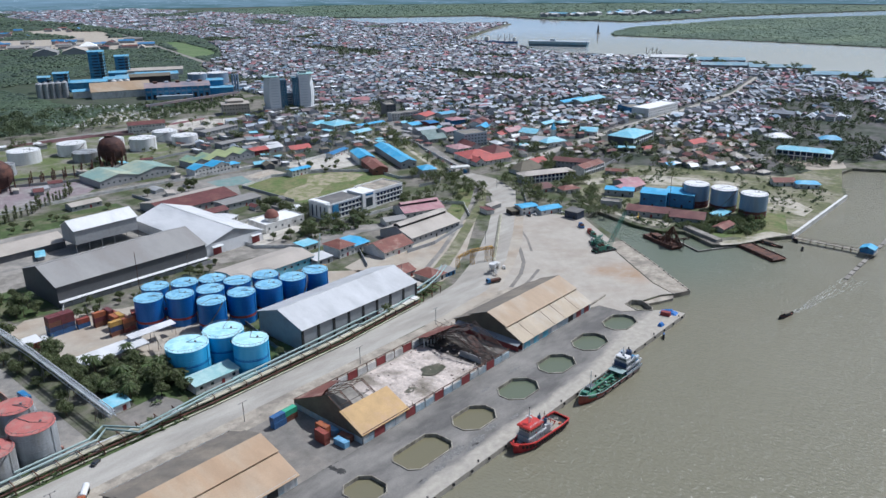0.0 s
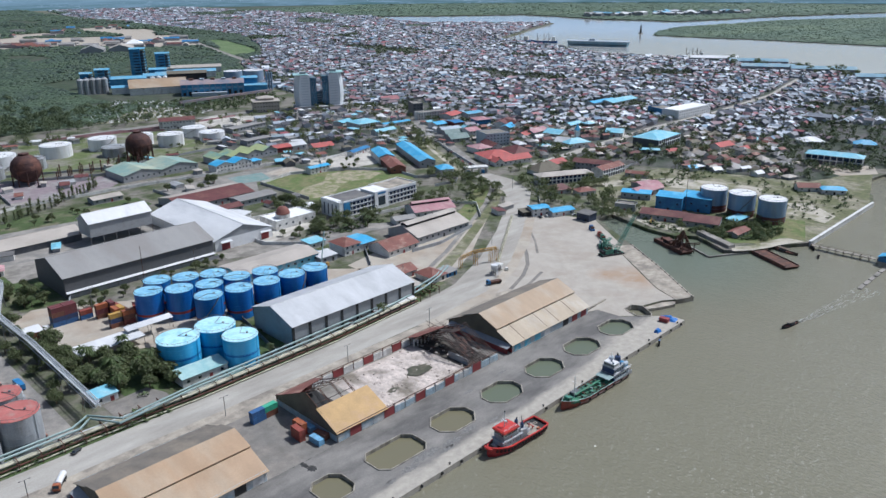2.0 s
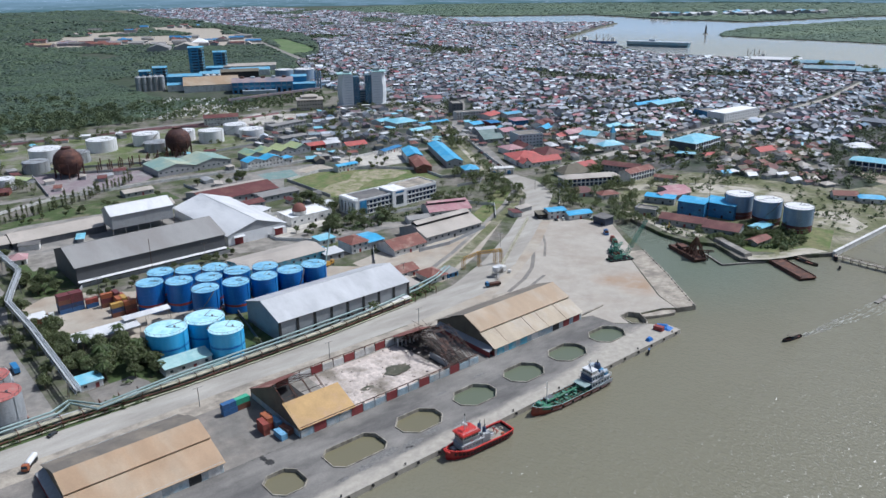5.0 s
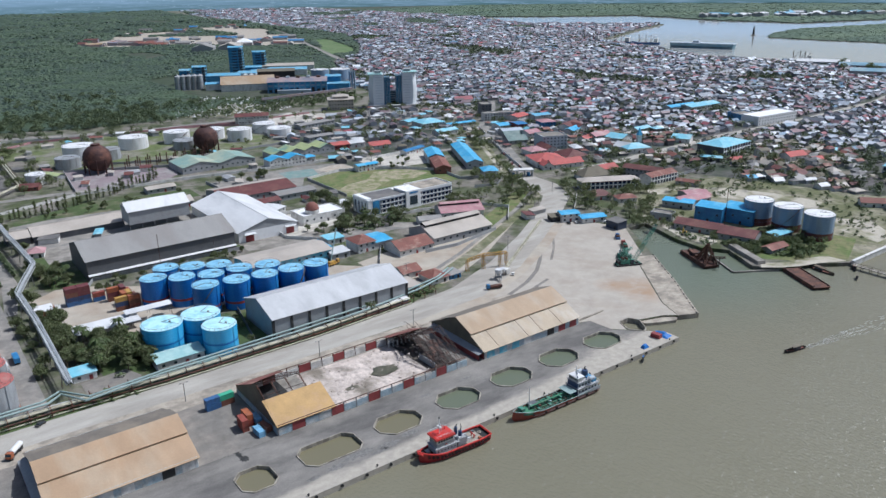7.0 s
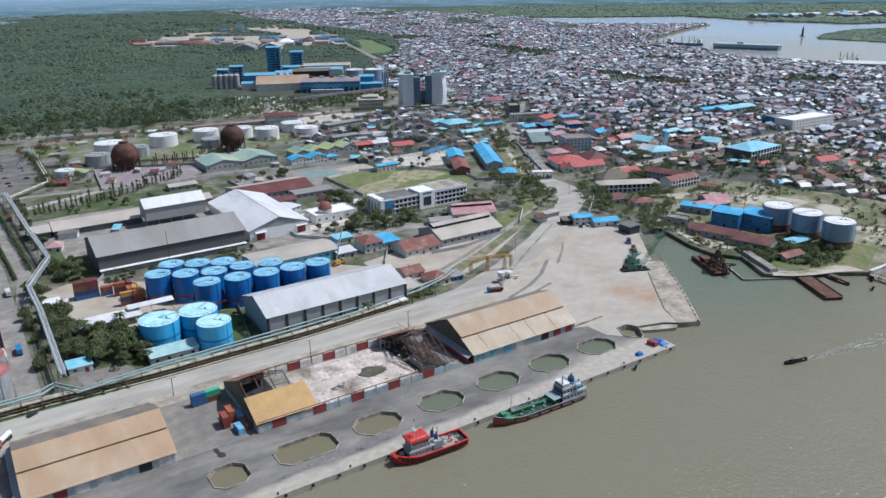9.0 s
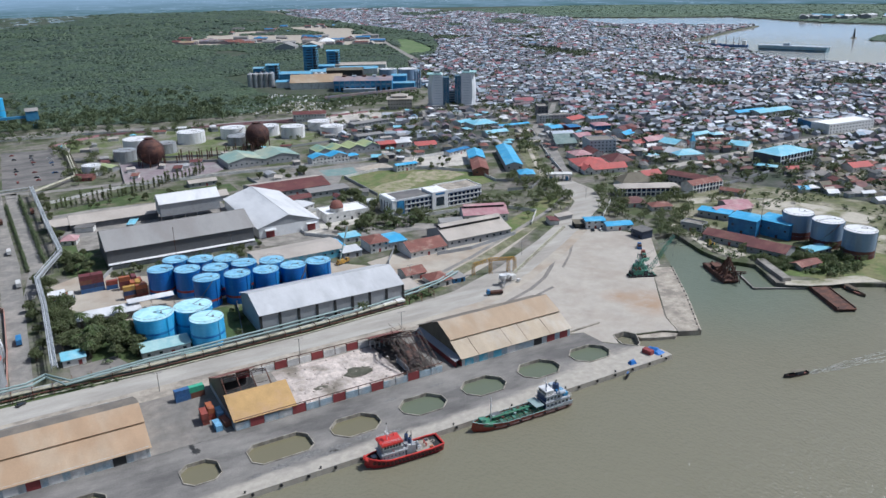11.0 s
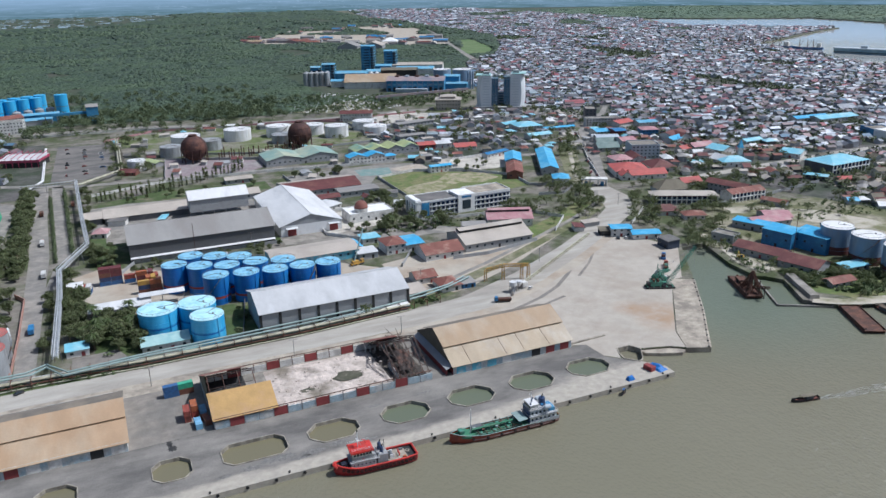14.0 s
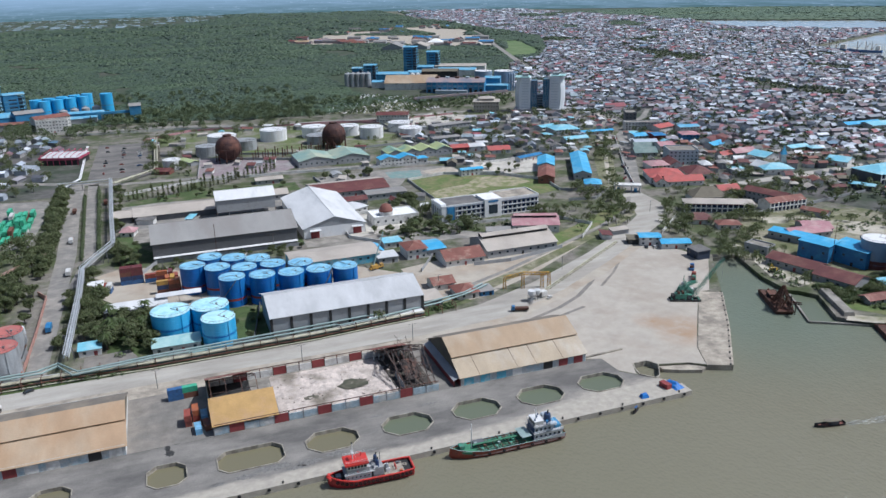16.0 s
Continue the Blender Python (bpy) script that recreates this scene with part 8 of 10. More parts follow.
def tanker():
    th = thing("small_tanker", -89.5, -5.0, WATER + 0.6, -1.5, "rust-red coastal tanker with green deck and white bridge", "ship")
    h, d, rail, rings = hull(47, 8.4, 2.2, 0.8, 1.9, 1.2)
    part("hull", h, "hull_rust", th)
    part("deck", d, "deck_green", th)
    part("bulwark_rail", rail, "pipe_teal", th, "pale green bulwark rail")
    part("forecastle", Geo().poly([(-21.2, -0.5), (-18, -2.9), (-15.5, -3.7), (-15.5, 3.7), (-18, 2.9), (-21.2, 0.5)], 1.8, 2.7), "deck_green", th)
    part("anchor_winch", Geo().box(-19.5, -17.6, -1.4, 1.4, 3.2, 4.4), "crane_green", th)
    part("foremast", Geo().tube((-14.5, 0, 1.4), (-14.5, 0, 12.5), 0.18, 6).tube((-14.5, -1.2, 9.6), (-14.5, 1.2, 9.6), 0.08, 4), "white_roof", th)
    part("deck_cover", Geo().box(-13, -8.8, 0.6, 3.4, 1.5, 3.1), "grey_wall", th)
    for k in range(5):
        part("cargo_pipe", Geo().tube((-13, -3 + 1.5 * k, 2.2), (7, -3 + 1.5 * k, 2.2), 0.22, 6), "deck_green" if k % 2 else "crane_green", th)
    for k in range(7):
        part("tank_hatch", Geo().ring([(0.8, 1.4), (0.8, 2.6), (0.5, 2.8)], 10, cx=-11 + 2.9 * k, cy=(-2.2, 2.2)[k % 2]), "crane_green", th)
        part("cross_pipe", Geo().tube((-12 + 3 * k, -4, 2.7), (-12 + 3 * k, 4, 2.7), 0.14, 5), "rust", th)
    part("catwalk", Geo().box(-14, 8, -0.5, 0.5, 3.2, 3.4), "deck_green", th)
    for k in range(8):
        part("catwalk_post", Geo().tube((-13.5 + 3 * k, 0, 1.4), (-13.5 + 3 * k, 0, 3.2), 0.1, 4), "deck_green", th)
    part("awning", Geo().sheet([(4.6, -4.2, 4.6), (8.6, -4.2, 4.8), (8.6, 3, 4.8), (4.6, 3, 4.6)], 0.12), "pipe_teal", th, "pale green awning")
    boot = Geo()
    bv = [(r[0][0], q * (abs(r[0][1]) * 0.975 + 0.06), z) for r in rings for q in (-1, 1) for z in (0.45, 1.05)]
    boot.add(bv, [(4 * k + o, 4 * k + 4 + o, 4 * k + 5 + o, 4 * k + 1 + o) for k in range(3, len(rings) - 1) for o in (0, 2)])
    part("boot_strake", boot, "boot_pink", th, "faded grey-pink strake along the waterline")
    for k in range(7):
        part("deck_valve", Geo().ring([(0.35, 1.5), (0.35, 2.9), (0.6, 3.0), (0.6, 3.15)], 8, cx=-12.4 + 2.9 * k, cy=(1.2, -1.1)[k % 2]), ("pipe_teal", "rust", "crane_green")[k % 3], th)
        part("hose_rack", Geo().tube((-11.5 + 2.7 * k, -3.6, 1.5), (-11.5 + 2.7 * k, -3.6, 3.0), 0.07, 4).tube((-11.5 + 2.7 * k, -3.6, 3.0), (-9.4 + 2.7 * k, -3.6, 3.0), 0.07, 4), "rust", th)
    part("deckhouse", Geo().walls(10, 22, -3.4, 3.4, 1.6, 4.4), "white_wall", th)
    part("side_band", Geo().box(10.0, 22.05, -3.46, -3.41, 1.7, 2.5), "mill_blue", th, "blue painted band")
    part("upper_deckhouse", Geo().walls(10.2, 18, -3.2, 3.2, 4.6, 7.0), "tower_grey", th)
    part("bridge", Geo().walls(10.4, 14.0, -2.7, 2.7, 7.2, 9.2), "white_wall", th)
    part("bridge_roof", Geo().box(10.2, 14.2, -2.9, 2.9, 9.2, 9.4), "white_roof", th)
    for k in range(5):
        part("roof_gear", Geo().box(10.6 + 0.7 * k, 11.0 + 0.7 * k, -2.2 + 0.9 * k, -1.7 + 0.9 * k, 9.4, 9.9 + 0.3 * (k % 3)), "white_roof" if k % 2 else "hull_navy", th)
    part("bridge_front", Geo().box(9.9, 10.0, -3.4, 3.4, 1.7, 4.3), "hull_navy", th)
    part("bridge_front", Geo().box(10.1, 10.2, -3.1, 3.1, 4.7, 6.9), "hull_navy", th)
    for i in range(6):
        part("bridge_window", Geo().box(10.3, 10.4, -2.5 + 0.86 * i, -1.85 + 0.86 * i, 7.9, 8.8), "glass", th)
        part("porthole", Geo().box(10.6 + 1.9 * i, 11.4 + 1.9 * i, -3.5, -3.4, 2.8, 3.6), "glass", th)
    for i in range(4):
        part("porthole", Geo().box(10.6 + 1.8 * i, 11.5 + 1.8 * i, -3.28, -3.2, 5.4, 6.4), "glass", th)
    part("funnel", Geo().ring([(1.5, 7.2), (1.3, 10.2), (1.1, 10.4)], 12, cx=17.0), "hull_navy", th)
    part("funnel_pipe", Geo().tube((17.2, 0.4, 10.2), (17.5, 0.4, 11.6), 0.25, 6).tube((16.7, -0.4, 10.2), (16.9, -0.4, 11.2), 0.2, 6), "dark", th)
    for z, x0, x1, w in ((4.55, 9.6, 22.2, 3.9), (7.15, 9.9, 18.6, 3.5)):
        part("deck_edge", Geo().box(x0, x1, -w, w, z, z + 0.12), "panel_wall", th)
        rl = Geo()
        for s2 in (-1, 1):
            for k in range(8):
                xx = x0 + (x1 - x0) * k / 7
                rl.tube((xx, s2 * w, z), (xx, s2 * w, z + 1.1), 0.05, 3)
            rl.tube((x0, s2 * w, z + 1.1), (x1, s2 * w, z + 1.1), 0.06, 3).tube((x0, s2 * w, z + 0.6), (x1, s2 * w, z + 0.6), 0.05, 3)
        rl.tube((x1, -w, z + 1.1), (x1, w, z + 1.1), 0.06, 3)
        part("deck_railing", rl, "white_roof", th)
    part("stern_bulwark", Geo().box(9.5, 22.8, -4.15, -4.0, 1.5, 2.9), "panel_wall", th)
    part("vent_cowl", Geo().ring([(0.35, 7.3), (0.35, 8.6), (0.6, 8.9)], 8, cx=15.6, cy=-2.6), "deep_blue", th)
    part("stores_box", Geo().box(19.4, 21.6, -2.6, 2.6, 4.7, 6.2), "mill_blue", th)
    part("radar_mast", Geo().tube((12, 0, 9.8), (12, 0, 14.0), 0.15, 5).tube((12, -1.4, 12.2), (12, 1.4, 12.2), 0.1, 4), "white_roof", th)
    for s in (-1, 1):
        part("lifeboat", Geo().ring([(0.1, -1.9), (0.85, -1.2), (0.9, 1.2), (0.1, 1.9)], 10).turned(pose(17.5, s * 3.7, 7.9, 0, 90, 0)), "tower_grey", th)
    for side in (0, 5):
        for r in rings[3:-1:2]:
            x, y, z = r[side]
            s = -1 if side == 0 else 1
            tyre(th, x, y * 0.985, z - 1.3, s, 0.6)


tanker()


def small_boat(x, y, rz, L, hullm, cover, label, name="motorboat", group=""):
    th = thing(name, x, y, WATER + 0.15, rz, label, "boat", group)
    h, d, rail, rings = hull(L, L * 0.2, 0.9, 0.8, 0.8, 0.4, 10)
    part("hull", h, hullm, th)
    part("deck", d, "brown_roof", th)
    part("roof", Geo().sheet([(-L * 0.14, -L * 0.09, 2.3), (L * 0.34, -L * 0.09, 2.3), (L * 0.34, L * 0.09, 2.3), (-L * 0.14, L * 0.09, 2.3)], 0.1), cover, th)
    for sx in (-0.13, 0.1, 0.33):
        for sy in (-1, 1):
            part("post", Geo().tube((L * sx, sy * L * 0.085, 0.3), (L * sx, sy * L * 0.085, 2.3), 0.05, 4), "bark", th)
    part("cabin", Geo().walls(L * 0.02, L * 0.28, -L * 0.075, L * 0.075, 0.3, 1.7), "grey_wall", th)


small_boat(35, -40, -12, 13, "dark", "dark_gable", "long dark wooden motorboat with a low roof under way")
M["foam"] = surface("wake_foam", (0.42, 0.42, 0.37), 0.5, vary=0.4, size=1.5)
rng2 = random.Random(8)
wk = Geo()
for k in range(260):
    f = rng2.random() ** 1.2
    side = rng2.choice((-1, 1, 0))
    x, y = 42 + 74 * f, -41.6 - 12.5 * f + side * (0.5 + 4.5 * f) + rng2.gauss(0, 0.3 + 0.9 * f)
    a, b2 = rng2.uniform(0.8, 3.0), rng2.uniform(0.06, 0.2)
    c, s = math.cos(-0.17 + 0.05 * side), math.sin(-0.17 + 0.05 * side)
    wk.add([(x + c * u - s * w, y + s * u + c * w, WATER + 0.05) for u, w in ((-a, 0), (0, -b2), (a, 0), (0, b2))], [(0, 1, 2, 3)])
stuff("boat_wake", wk, "foam", "pale streaks of foam behind a motorboat", "wake")
small_boat(-30, -2.6, 30, 4.5, "dark", "cont_blue", "tiny dark rowing boat at the quay", "dinghy")
small_boat(145.5, 6, 78, 17, "bark", "bark", "long sunken wooden boat near the beach", "wooden_boat", "boats at the jetty")
small_boat(164, -4, 30, 10, "dark", "brown_roof", "old dark wooden boat by the jetty", "wooden_boat", "boats at the jetty")
small_boat(149, -13, 20, 6, "dark", "dark_gable", "small dark boat by the jetty", "wooden_boat", "boats at the jetty")
small_boat(372, -16, 40, 13, "dark", "maroon_roof", "dark wooden boat in the creek", "wooden_boat", "boats at the jetty")
# blue tarpaulin heap and stores at the quay's end
tp = thing("tarpaulin_heap", -4.6, 7.0, 0, -80, "heap of goods under a bright blue tarpaulin", "heap")
v, f = [], []
for i in range(9):
    for j in range(7):
        e = min(i, 8 - i, j * 1.3, (6 - j) * 1.3) / 3
        v.append((-4.4 + 1.1 * i, -2.6 + 0.87 * j, 0.02 + min(1, e) * (1.9 + 0.9 * noise.noise((i * 0.7, j * 0.7, 2)))))
f = [(i * 7 + j, (i + 1) * 7 + j, (i + 1) * 7 + j + 1, i * 7 + j + 1) for i in range(8) for j in range(6)]
part("cover", Geo().add(v, f), "tarp", tp)
part("crate", Geo().box(-3.0, 1.8, -5.4, -2.7, 0, 2.1), "red_paint", tp)
tp2 = thing("goods_stack", -22, 3, 0, 0, "small blue covered stack on the quay edge", "stack")
part("cover", Geo().add([(-1.8, -1.2, 0), (1.8, -1.2, 0), (1.8, 1.2, 0), (-1.8, 1.2, 0), (-1.2, -0.7, 1.6), (1.2, -0.7, 1.4), (1.2, 0.7, 1.7), (-1.2, 0.7, 1.5)], [(0, 1, 5, 4), (1, 2, 6, 5), (2, 3, 7, 6), (3, 0, 4, 7), (4, 5, 6, 7)]), "tarp", tp2)
for k in range(14):
    bo = thing("bollard", -6 - 28 * k, 0.9, 0, 0, "squat black iron bollard on the quay edge", "bollard", "bollards")
    part("post", Geo().ring([(0.32, 0), (0.26, 0.5), (0.42, 0.62), (0.36, 0.8)], 10), "dark", bo)
for k in range(40):
    fd = thing("quay_fender", -4 - 10.3 * k, -0.2, -1.5, 0, "black tyre fender hung on the quay wall", "fender", "quay fenders")
    part("tyre", Geo().tube((0, -0.3, 0.7), (0, 0.15, 0.7), 0.6, 10), "rubber", fd)


# rusty barges, jetties, dredger
def barge(x, y, rz, L, B, h, mat, label, rust=True):
    th = thing("barge", x, y, WATER, rz, label, "barge", "barges")
    a, b = L / 2, B / 2
    part("hull", Geo().add([(-a + 2, -b, -0.6), (a - 2, -b, -0.6), (a - 2, b, -0.6), (-a + 2, b, -0.6), (-a, -b, h), (a, -b, h), (a, b, h), (-a, b, h)], [(0, 1, 5, 4), (1, 2, 6, 5), (2, 3, 7, 6), (3, 0, 4, 7), (4, 5, 6, 7), (3, 2, 1, 0)]), mat, th)
    for s in (-1, 1):
        part("coaming", Geo().box(-a + 1, a - 1, s * (b - 0.25) - 0.15, s * (b - 0.25) + 0.15, h, h + 0.6), mat, th)
    for sx in (-1, 1):
        for sy in (-1, 1):
            part("bitt", Geo().ring([(0.22, h), (0.22, h + 0.8)], 8, cx=sx * (a - 1.5), cy=sy * (b - 1)), "dark", th)
    return th


barge(124.8, 4.8, 62, 32, 10.5, 1.7, "rust", "long flat rusty barge moored at the shore")
fb = barge(1337, 950, -70, 150, 26, 10, "far_blue", "large dull blue covered barge moored at the far town")
part("cover", Geo().box(-76, 76, -14, 14, 10.7, 12.2), "tower_grey", fb)
part("deckhouse", Geo().walls(-22, -8, -4, 4, 12.2, 17), "tower_grey", fb)
part("fender", Geo().box(-74, 74, -13.6, -13.2, 3.0, 4.2), "dark", fb)
dr = barge(104, 64, 66, 31, 9, 2.0, "rust", "rusty dredger barge with a lattice frame in the inlet")
for q, (p0, p1) in enumerate((((-13, -3.8, 2), (-9, 0, 14)), ((-13, 3.8, 2), (-9, 0, 14)), ((-2, -2.5, 2), (-9, 0, 14)), ((-2, 2.5, 2), (-9, 0, 14)), ((-4, 0, 3), (-19, -6, 8)))):
    g = Geo()
    lattice(g, p0, p1, 1.5, 1.0, 9, 0.14)
    part("lattice_frame" if q < 4 else "dredging_ladder", g, "rust", dr)
drr = random.Random(8)
for k in range(14):
    x = -14 + 1.1 * k
    part("strut", Geo().tube((x, drr.uniform(-4, 4), 1.8), (x + drr.uniform(-4, 3), drr.uniform(-4, 4), drr.uniform(5, 10)), 0.16, 4), "rust" if k % 3 else "dark_steel", dr)
part("winch_house", Geo().walls(2.5, 8, -2.4, 2.4, 1.7, 4.2), "dark_steel", dr, "charred winch house")
part("house_roof", Geo().sheet([(2.2, -2.8, 4.0), (8.4, -2.6, 4.5), (8.2, 2.6, 4.8), (2.3, 2.7, 4.3)], 0.12), "rust", dr, "buckled rusty roof sheet")
for k in range(6):
    x, y, r = drr.uniform(0, 13), drr.uniform(-3, 3), drr.uniform(0.7, 1.4)
    part("scrap_heap", Geo().ring([(r, 1.7), (r * 0.8, 2.4 + r * 0.4), (r * 0.3, 3.0 + r)], 7, cx=x, cy=y), "rust" if k % 2 else "dark", dr)
part("winch", Geo().tube((0.5, -2.5, 3.2), (0.5, 2.5, 3.2), 0.9, 10), "rust", dr)
for k in range(3):
    part("spud_pile", Geo().tube((-15 + 7 * k, -5.0, -3), (-15 + 7 * k, -5.0, 7 + k), 0.3, 6), "dark_steel", dr)
jt = thing("jetty", 165, -22, 0, 0, "narrow wooden jetty on posts with a blue hut", "jetty")
part("deck", Geo().box(-1.6, 1.6, -22, 20, -0.3, 0.1), "curb", jt)
part("rail", Geo().tube((-1.5, -22, 0.9), (-1.5, 20, 0.9), 0.09, 4).tube((1.5, -22, 0.9), (1.5, 20, 0.9), 0.09, 4), "bark", jt)
for k in range(9):
    for s in (-1, 1):
        part("post", Geo().tube((s * 1.4, -21 + 5 * k, WATER - 1), (s * 1.4, -21 + 5 * k, 1.0), 0.2, 6), "bark", jt)
part("hut_wall", Geo().walls(-4, 4, -30, -22, 0.1, 3.2), "deep_blue", jt)
part("hut_roof", Geo().gable(-4, 4, -30, -22, 3.2, 1.4, 0.6), "blue_roof", jt)
part("hut_floor", Geo().box(-5, 5, -31, -21.5, -0.4, 0.08), "curb", jt)
pt = thing("floating_walkway", 160, -49, WATER, 0, "line of grey floating pontoons", "pontoon")
for k in range(11):
    part("pontoon", Geo().box(-48 + 9 * k, -40.4 + 9 * k, -1.5 - 0.1 * k, 1.0 - 0.1 * k, -0.3, 0.6), "pale_concrete", pt)
jw = thing("breakwater", 108, 42, 0, 0, "low concrete wall round a small basin", "wall")
for (x0, y0), (x1, y1) in zip([(119.5, 70), (101.5, 37.5), (117, 28.5)], [(101.5, 37.5), (117, 28.5), (126, 22.5)]):
    d = math.hypot(x1 - x0, y1 - y0)
    part("wall", Geo().box(0, d, -0.45, 0.45, WATER - 1, -1.3).turned(pose(x0 - 108, y0 - 42, 0, 0, 0, math.degrees(math.atan2(y1 - y0, x1 - x0)))), "pale_concrete", jw)
structure("pool_water", flat([(120, 69.5), (124.4, 68.6), (129.8, 60), (115.9, 34), (117, 29), (102.3, 37.6)], WATER + 0.06), "pool_water", "still green water in a small walled basin", category="water")
pier = thing("stone_pier", 129, 47, 0, 66, "rough grey stone pier beside the basin", "pier")
part("body", Geo().add([(-17, -3.4, -3), (17, -3.4, -3), (17, 3.4, -3), (-17, 3.4, -3), (-16, -2.4, 2.2), (16, -2.2, 2.6), (16, 2.2, 2.4), (-16, 2.4, 2.0)], [(0, 1, 5, 4), (1, 2, 6, 5), (2, 3, 7, 6), (3, 0, 4, 7), (4, 5, 6, 7)]), "pale_concrete", pier)
sw = thing("sea_wall", 230, -0.5, 0, 0, "long white sea wall along the scrubland", "wall")
part("wall", Geo().box(-62, 65, -0.7, 0.7, WATER - 2, 1.0), "white_wall", sw)
part("cap", Geo().box(-62, 65, -1.0, 1.0, 1.0, 1.25), "white_wall", sw)
kerb = thing("slab_kerb", 55, 45, 0, 0, "short mooring stones along the inlet's edge", "kerb")
for k in range(15):
    f = k / 14 * 2
    x, y = (31 + 27 * f, 11.8 + 34 * f) if f < 1 else (58 + 26 * (f - 1), 46 + 37 * (f - 1))
    part("block", Geo().box(-0.35, 0.35, -0.35, 0.35, 0.3, 0.85).turned(pose(x - 55.6, y - 44.6, 0, 0, 0, 50)), "dark", kerb)
part("kerb_stone", Geo().box(0, 44, -0.3, 0.3, 0.3, 0.5).turned(pose(-24.3, -33.3, 0, 0, 0, 52)), "slab", kerb)
part("kerb_stone", Geo().box(0, 44.6, -0.3, 0.3, 0.3, 0.5).turned(pose(2.9, 1.2, 0, 0, 0, 54.8)), "slab", kerb)
bw = thing("landing_basin", -7, 22, 0, 0, "low broken concrete rim round a small basin", "basin rim")
ring = [(-12.4, 20.3), (-11.4, 25.5), (-9.2, 30.2), (-2.2, 30.2), (0.8, 25.2), (-4.6, 16.6), (-7.6, 15.0)]
for (x0, y0), (x1, y1) in zip(ring, ring[1:] + ring[:1]):
    d = math.hypot(x1 - x0, y1 - y0)
    part("rim_wall", Geo().box(0, d, -0.25, 0.25, -4, 0.32).turned(pose(x0 + 7, y0 - 22, 0, 0, 0, math.degrees(math.atan2(y1 - y0, x1 - x0)))), "curb", bw)
structure("shore", Geo().poly([(0.8, 25.1), (15, 21), (20.6, 16.4), (17, 14.6), (8, 18.2), (1, 22)], -4, -0.8), "slab", "broken sandy concrete shore below the yard", category="shore")
lw = thing("yard_kerb", -16, 44, 0, 3, "low pale concrete kerb along the yard's edge", "kerb")
part("wall", Geo().box(-11, 10, -0.5, 0.5, 0, 0.7), "curb", lw)


def pole(x, y, h, label="tall grey lamp post with two arms", arms=True, mat="steel", name="lamp_post"):
    th = thing(name, x, y, 0, 0, label, "post", "posts")
    part("post", Geo().tube((0, 0, 0), (0, 0, h), 0.16, 6), mat, th)
    if arms:
        part("arm", Geo().tube((-1.6, 0, h), (1.6, 0, h), 0.07, 4), mat, th)
        for s in (-1, 1):
            part("lamp_head", Geo().box(s * 1.6 - 0.35, s * 1.6 + 0.35, -0.15, 0.15, h - 0.1, h + 0.1), mat, th)


for x, y, h in ((-214, 90, 9), (-150, 90, 9), (-95, 92, 9), (-290, 90, 9), (-207, 240, 12), (-137, 256, 12), (-60, 150, 9), (20, 150, 9), (90, 200, 9), (140, 232, 9)):
    pole(x, y, h)
pole(-174, 246, 26, "tall slender steel chimney pipe", False, "rust", "flue")
pole(172, 92, 27, "tall slender steel chimney pipe", False, "rust", "flue")
# telescopic yellow crane behind the silver hall
mc = thing("mobile_crane", -84, 196, 0.06, 15, "yellow mobile crane with a long raised teal boom", "crane")
part("chassis", Geo().box(-4.5, 4.5, -1.3, 1.3, 0.7, 1.6), "yellow", mc)
part("cab", Geo().box(2.8, 4.6, -1.2, 0.6, 1.6, 3.2), "yellow", mc)
part("boom", Geo().tube((-2, 0, 2.4), (9, 5, 21), 0.42, 6), "pipe_teal", mc)
part("turret", Geo().box(-3.4, 1, -1.2, 1.2, 1.6, 3.0), "yellow", mc)
wheels(mc, [(sx, sy * 1.2) for sx in (-3.4, -1.6, 1.8, 3.6) for sy in (-1, 1)], 0.65, 0.45)
# rusty standing pipes by the gas spheres
for k in range(26):
    x = -112 + (k % 13) * 3.3 + (0 if k < 13 else 48)
    y = 548 + (k % 3) * 5
    sp = thing("standing_pipe", x, y, 0, 0, "upright rusty steel pipe", "pipe", "standing rusty pipes")
    part("pipe", Geo().tube((0, 0, 0), (0, 0, 7 + (k * 37 % 5)), 0.55, 8), "rust", sp)


def ground_pipe(pts, r, mat, label):
    th = thing("pipeline", 0, 0, 0, 0, label, "pipeline", "pipes round the car park")
    for p, q in zip(pts, pts[1:]):
        for k in (-1, 1):
            d = (Vector(q) - Vector(p)).normalized()
            n = Vector((-d.y, d.x, 0)) * (k * r * 1.15)
            part("pipe", Geo().tube(tuple(Vector(p) + n), tuple(Vector(q) + n), r, 8), mat, th)
        m = int((Vector(q) - Vector(p)).length / 14) + 1
        for k in range(m + 1):
            c = Vector(p).lerp(Vector(q), k / m)
            part("support", Geo().box(c.x - 0.5, c.x + 0.5, c.y - 0.5, c.y + 0.5, 0, c.z - r * 0.6), "panel_wall", th)


ground_pipe([(-283, 492, 2.2), (-271, 525, 2.2), (-273, 688, 2.2)], 0.55, "tank_white", "pale pipes along the car park's edge")

# ---- the blue factories ----


def silo(x, y, r, h, mat, label, group, cone=True):
    th = thing("silo", x, y, 0, 0, label, "silo", group)
    part("shell", Geo().ring([(r, 0), (r, h)], 24, top=False), mat, th, smooth=True)
    part("top", Geo().ring([(r + 0.1, h), (0.8, h + r * 0.35), (0.8, h + r * 0.35 + 1)] if cone else [(r + 0.1, h), (r + 0.1, h + 0.4)], 24), mat, th, smooth=True)
    part("hoop", Geo().ring([(r + 0.15, h * 0.5), (r + 0.15, h * 0.5 + 0.5)], 24, top=False), "steel", th)


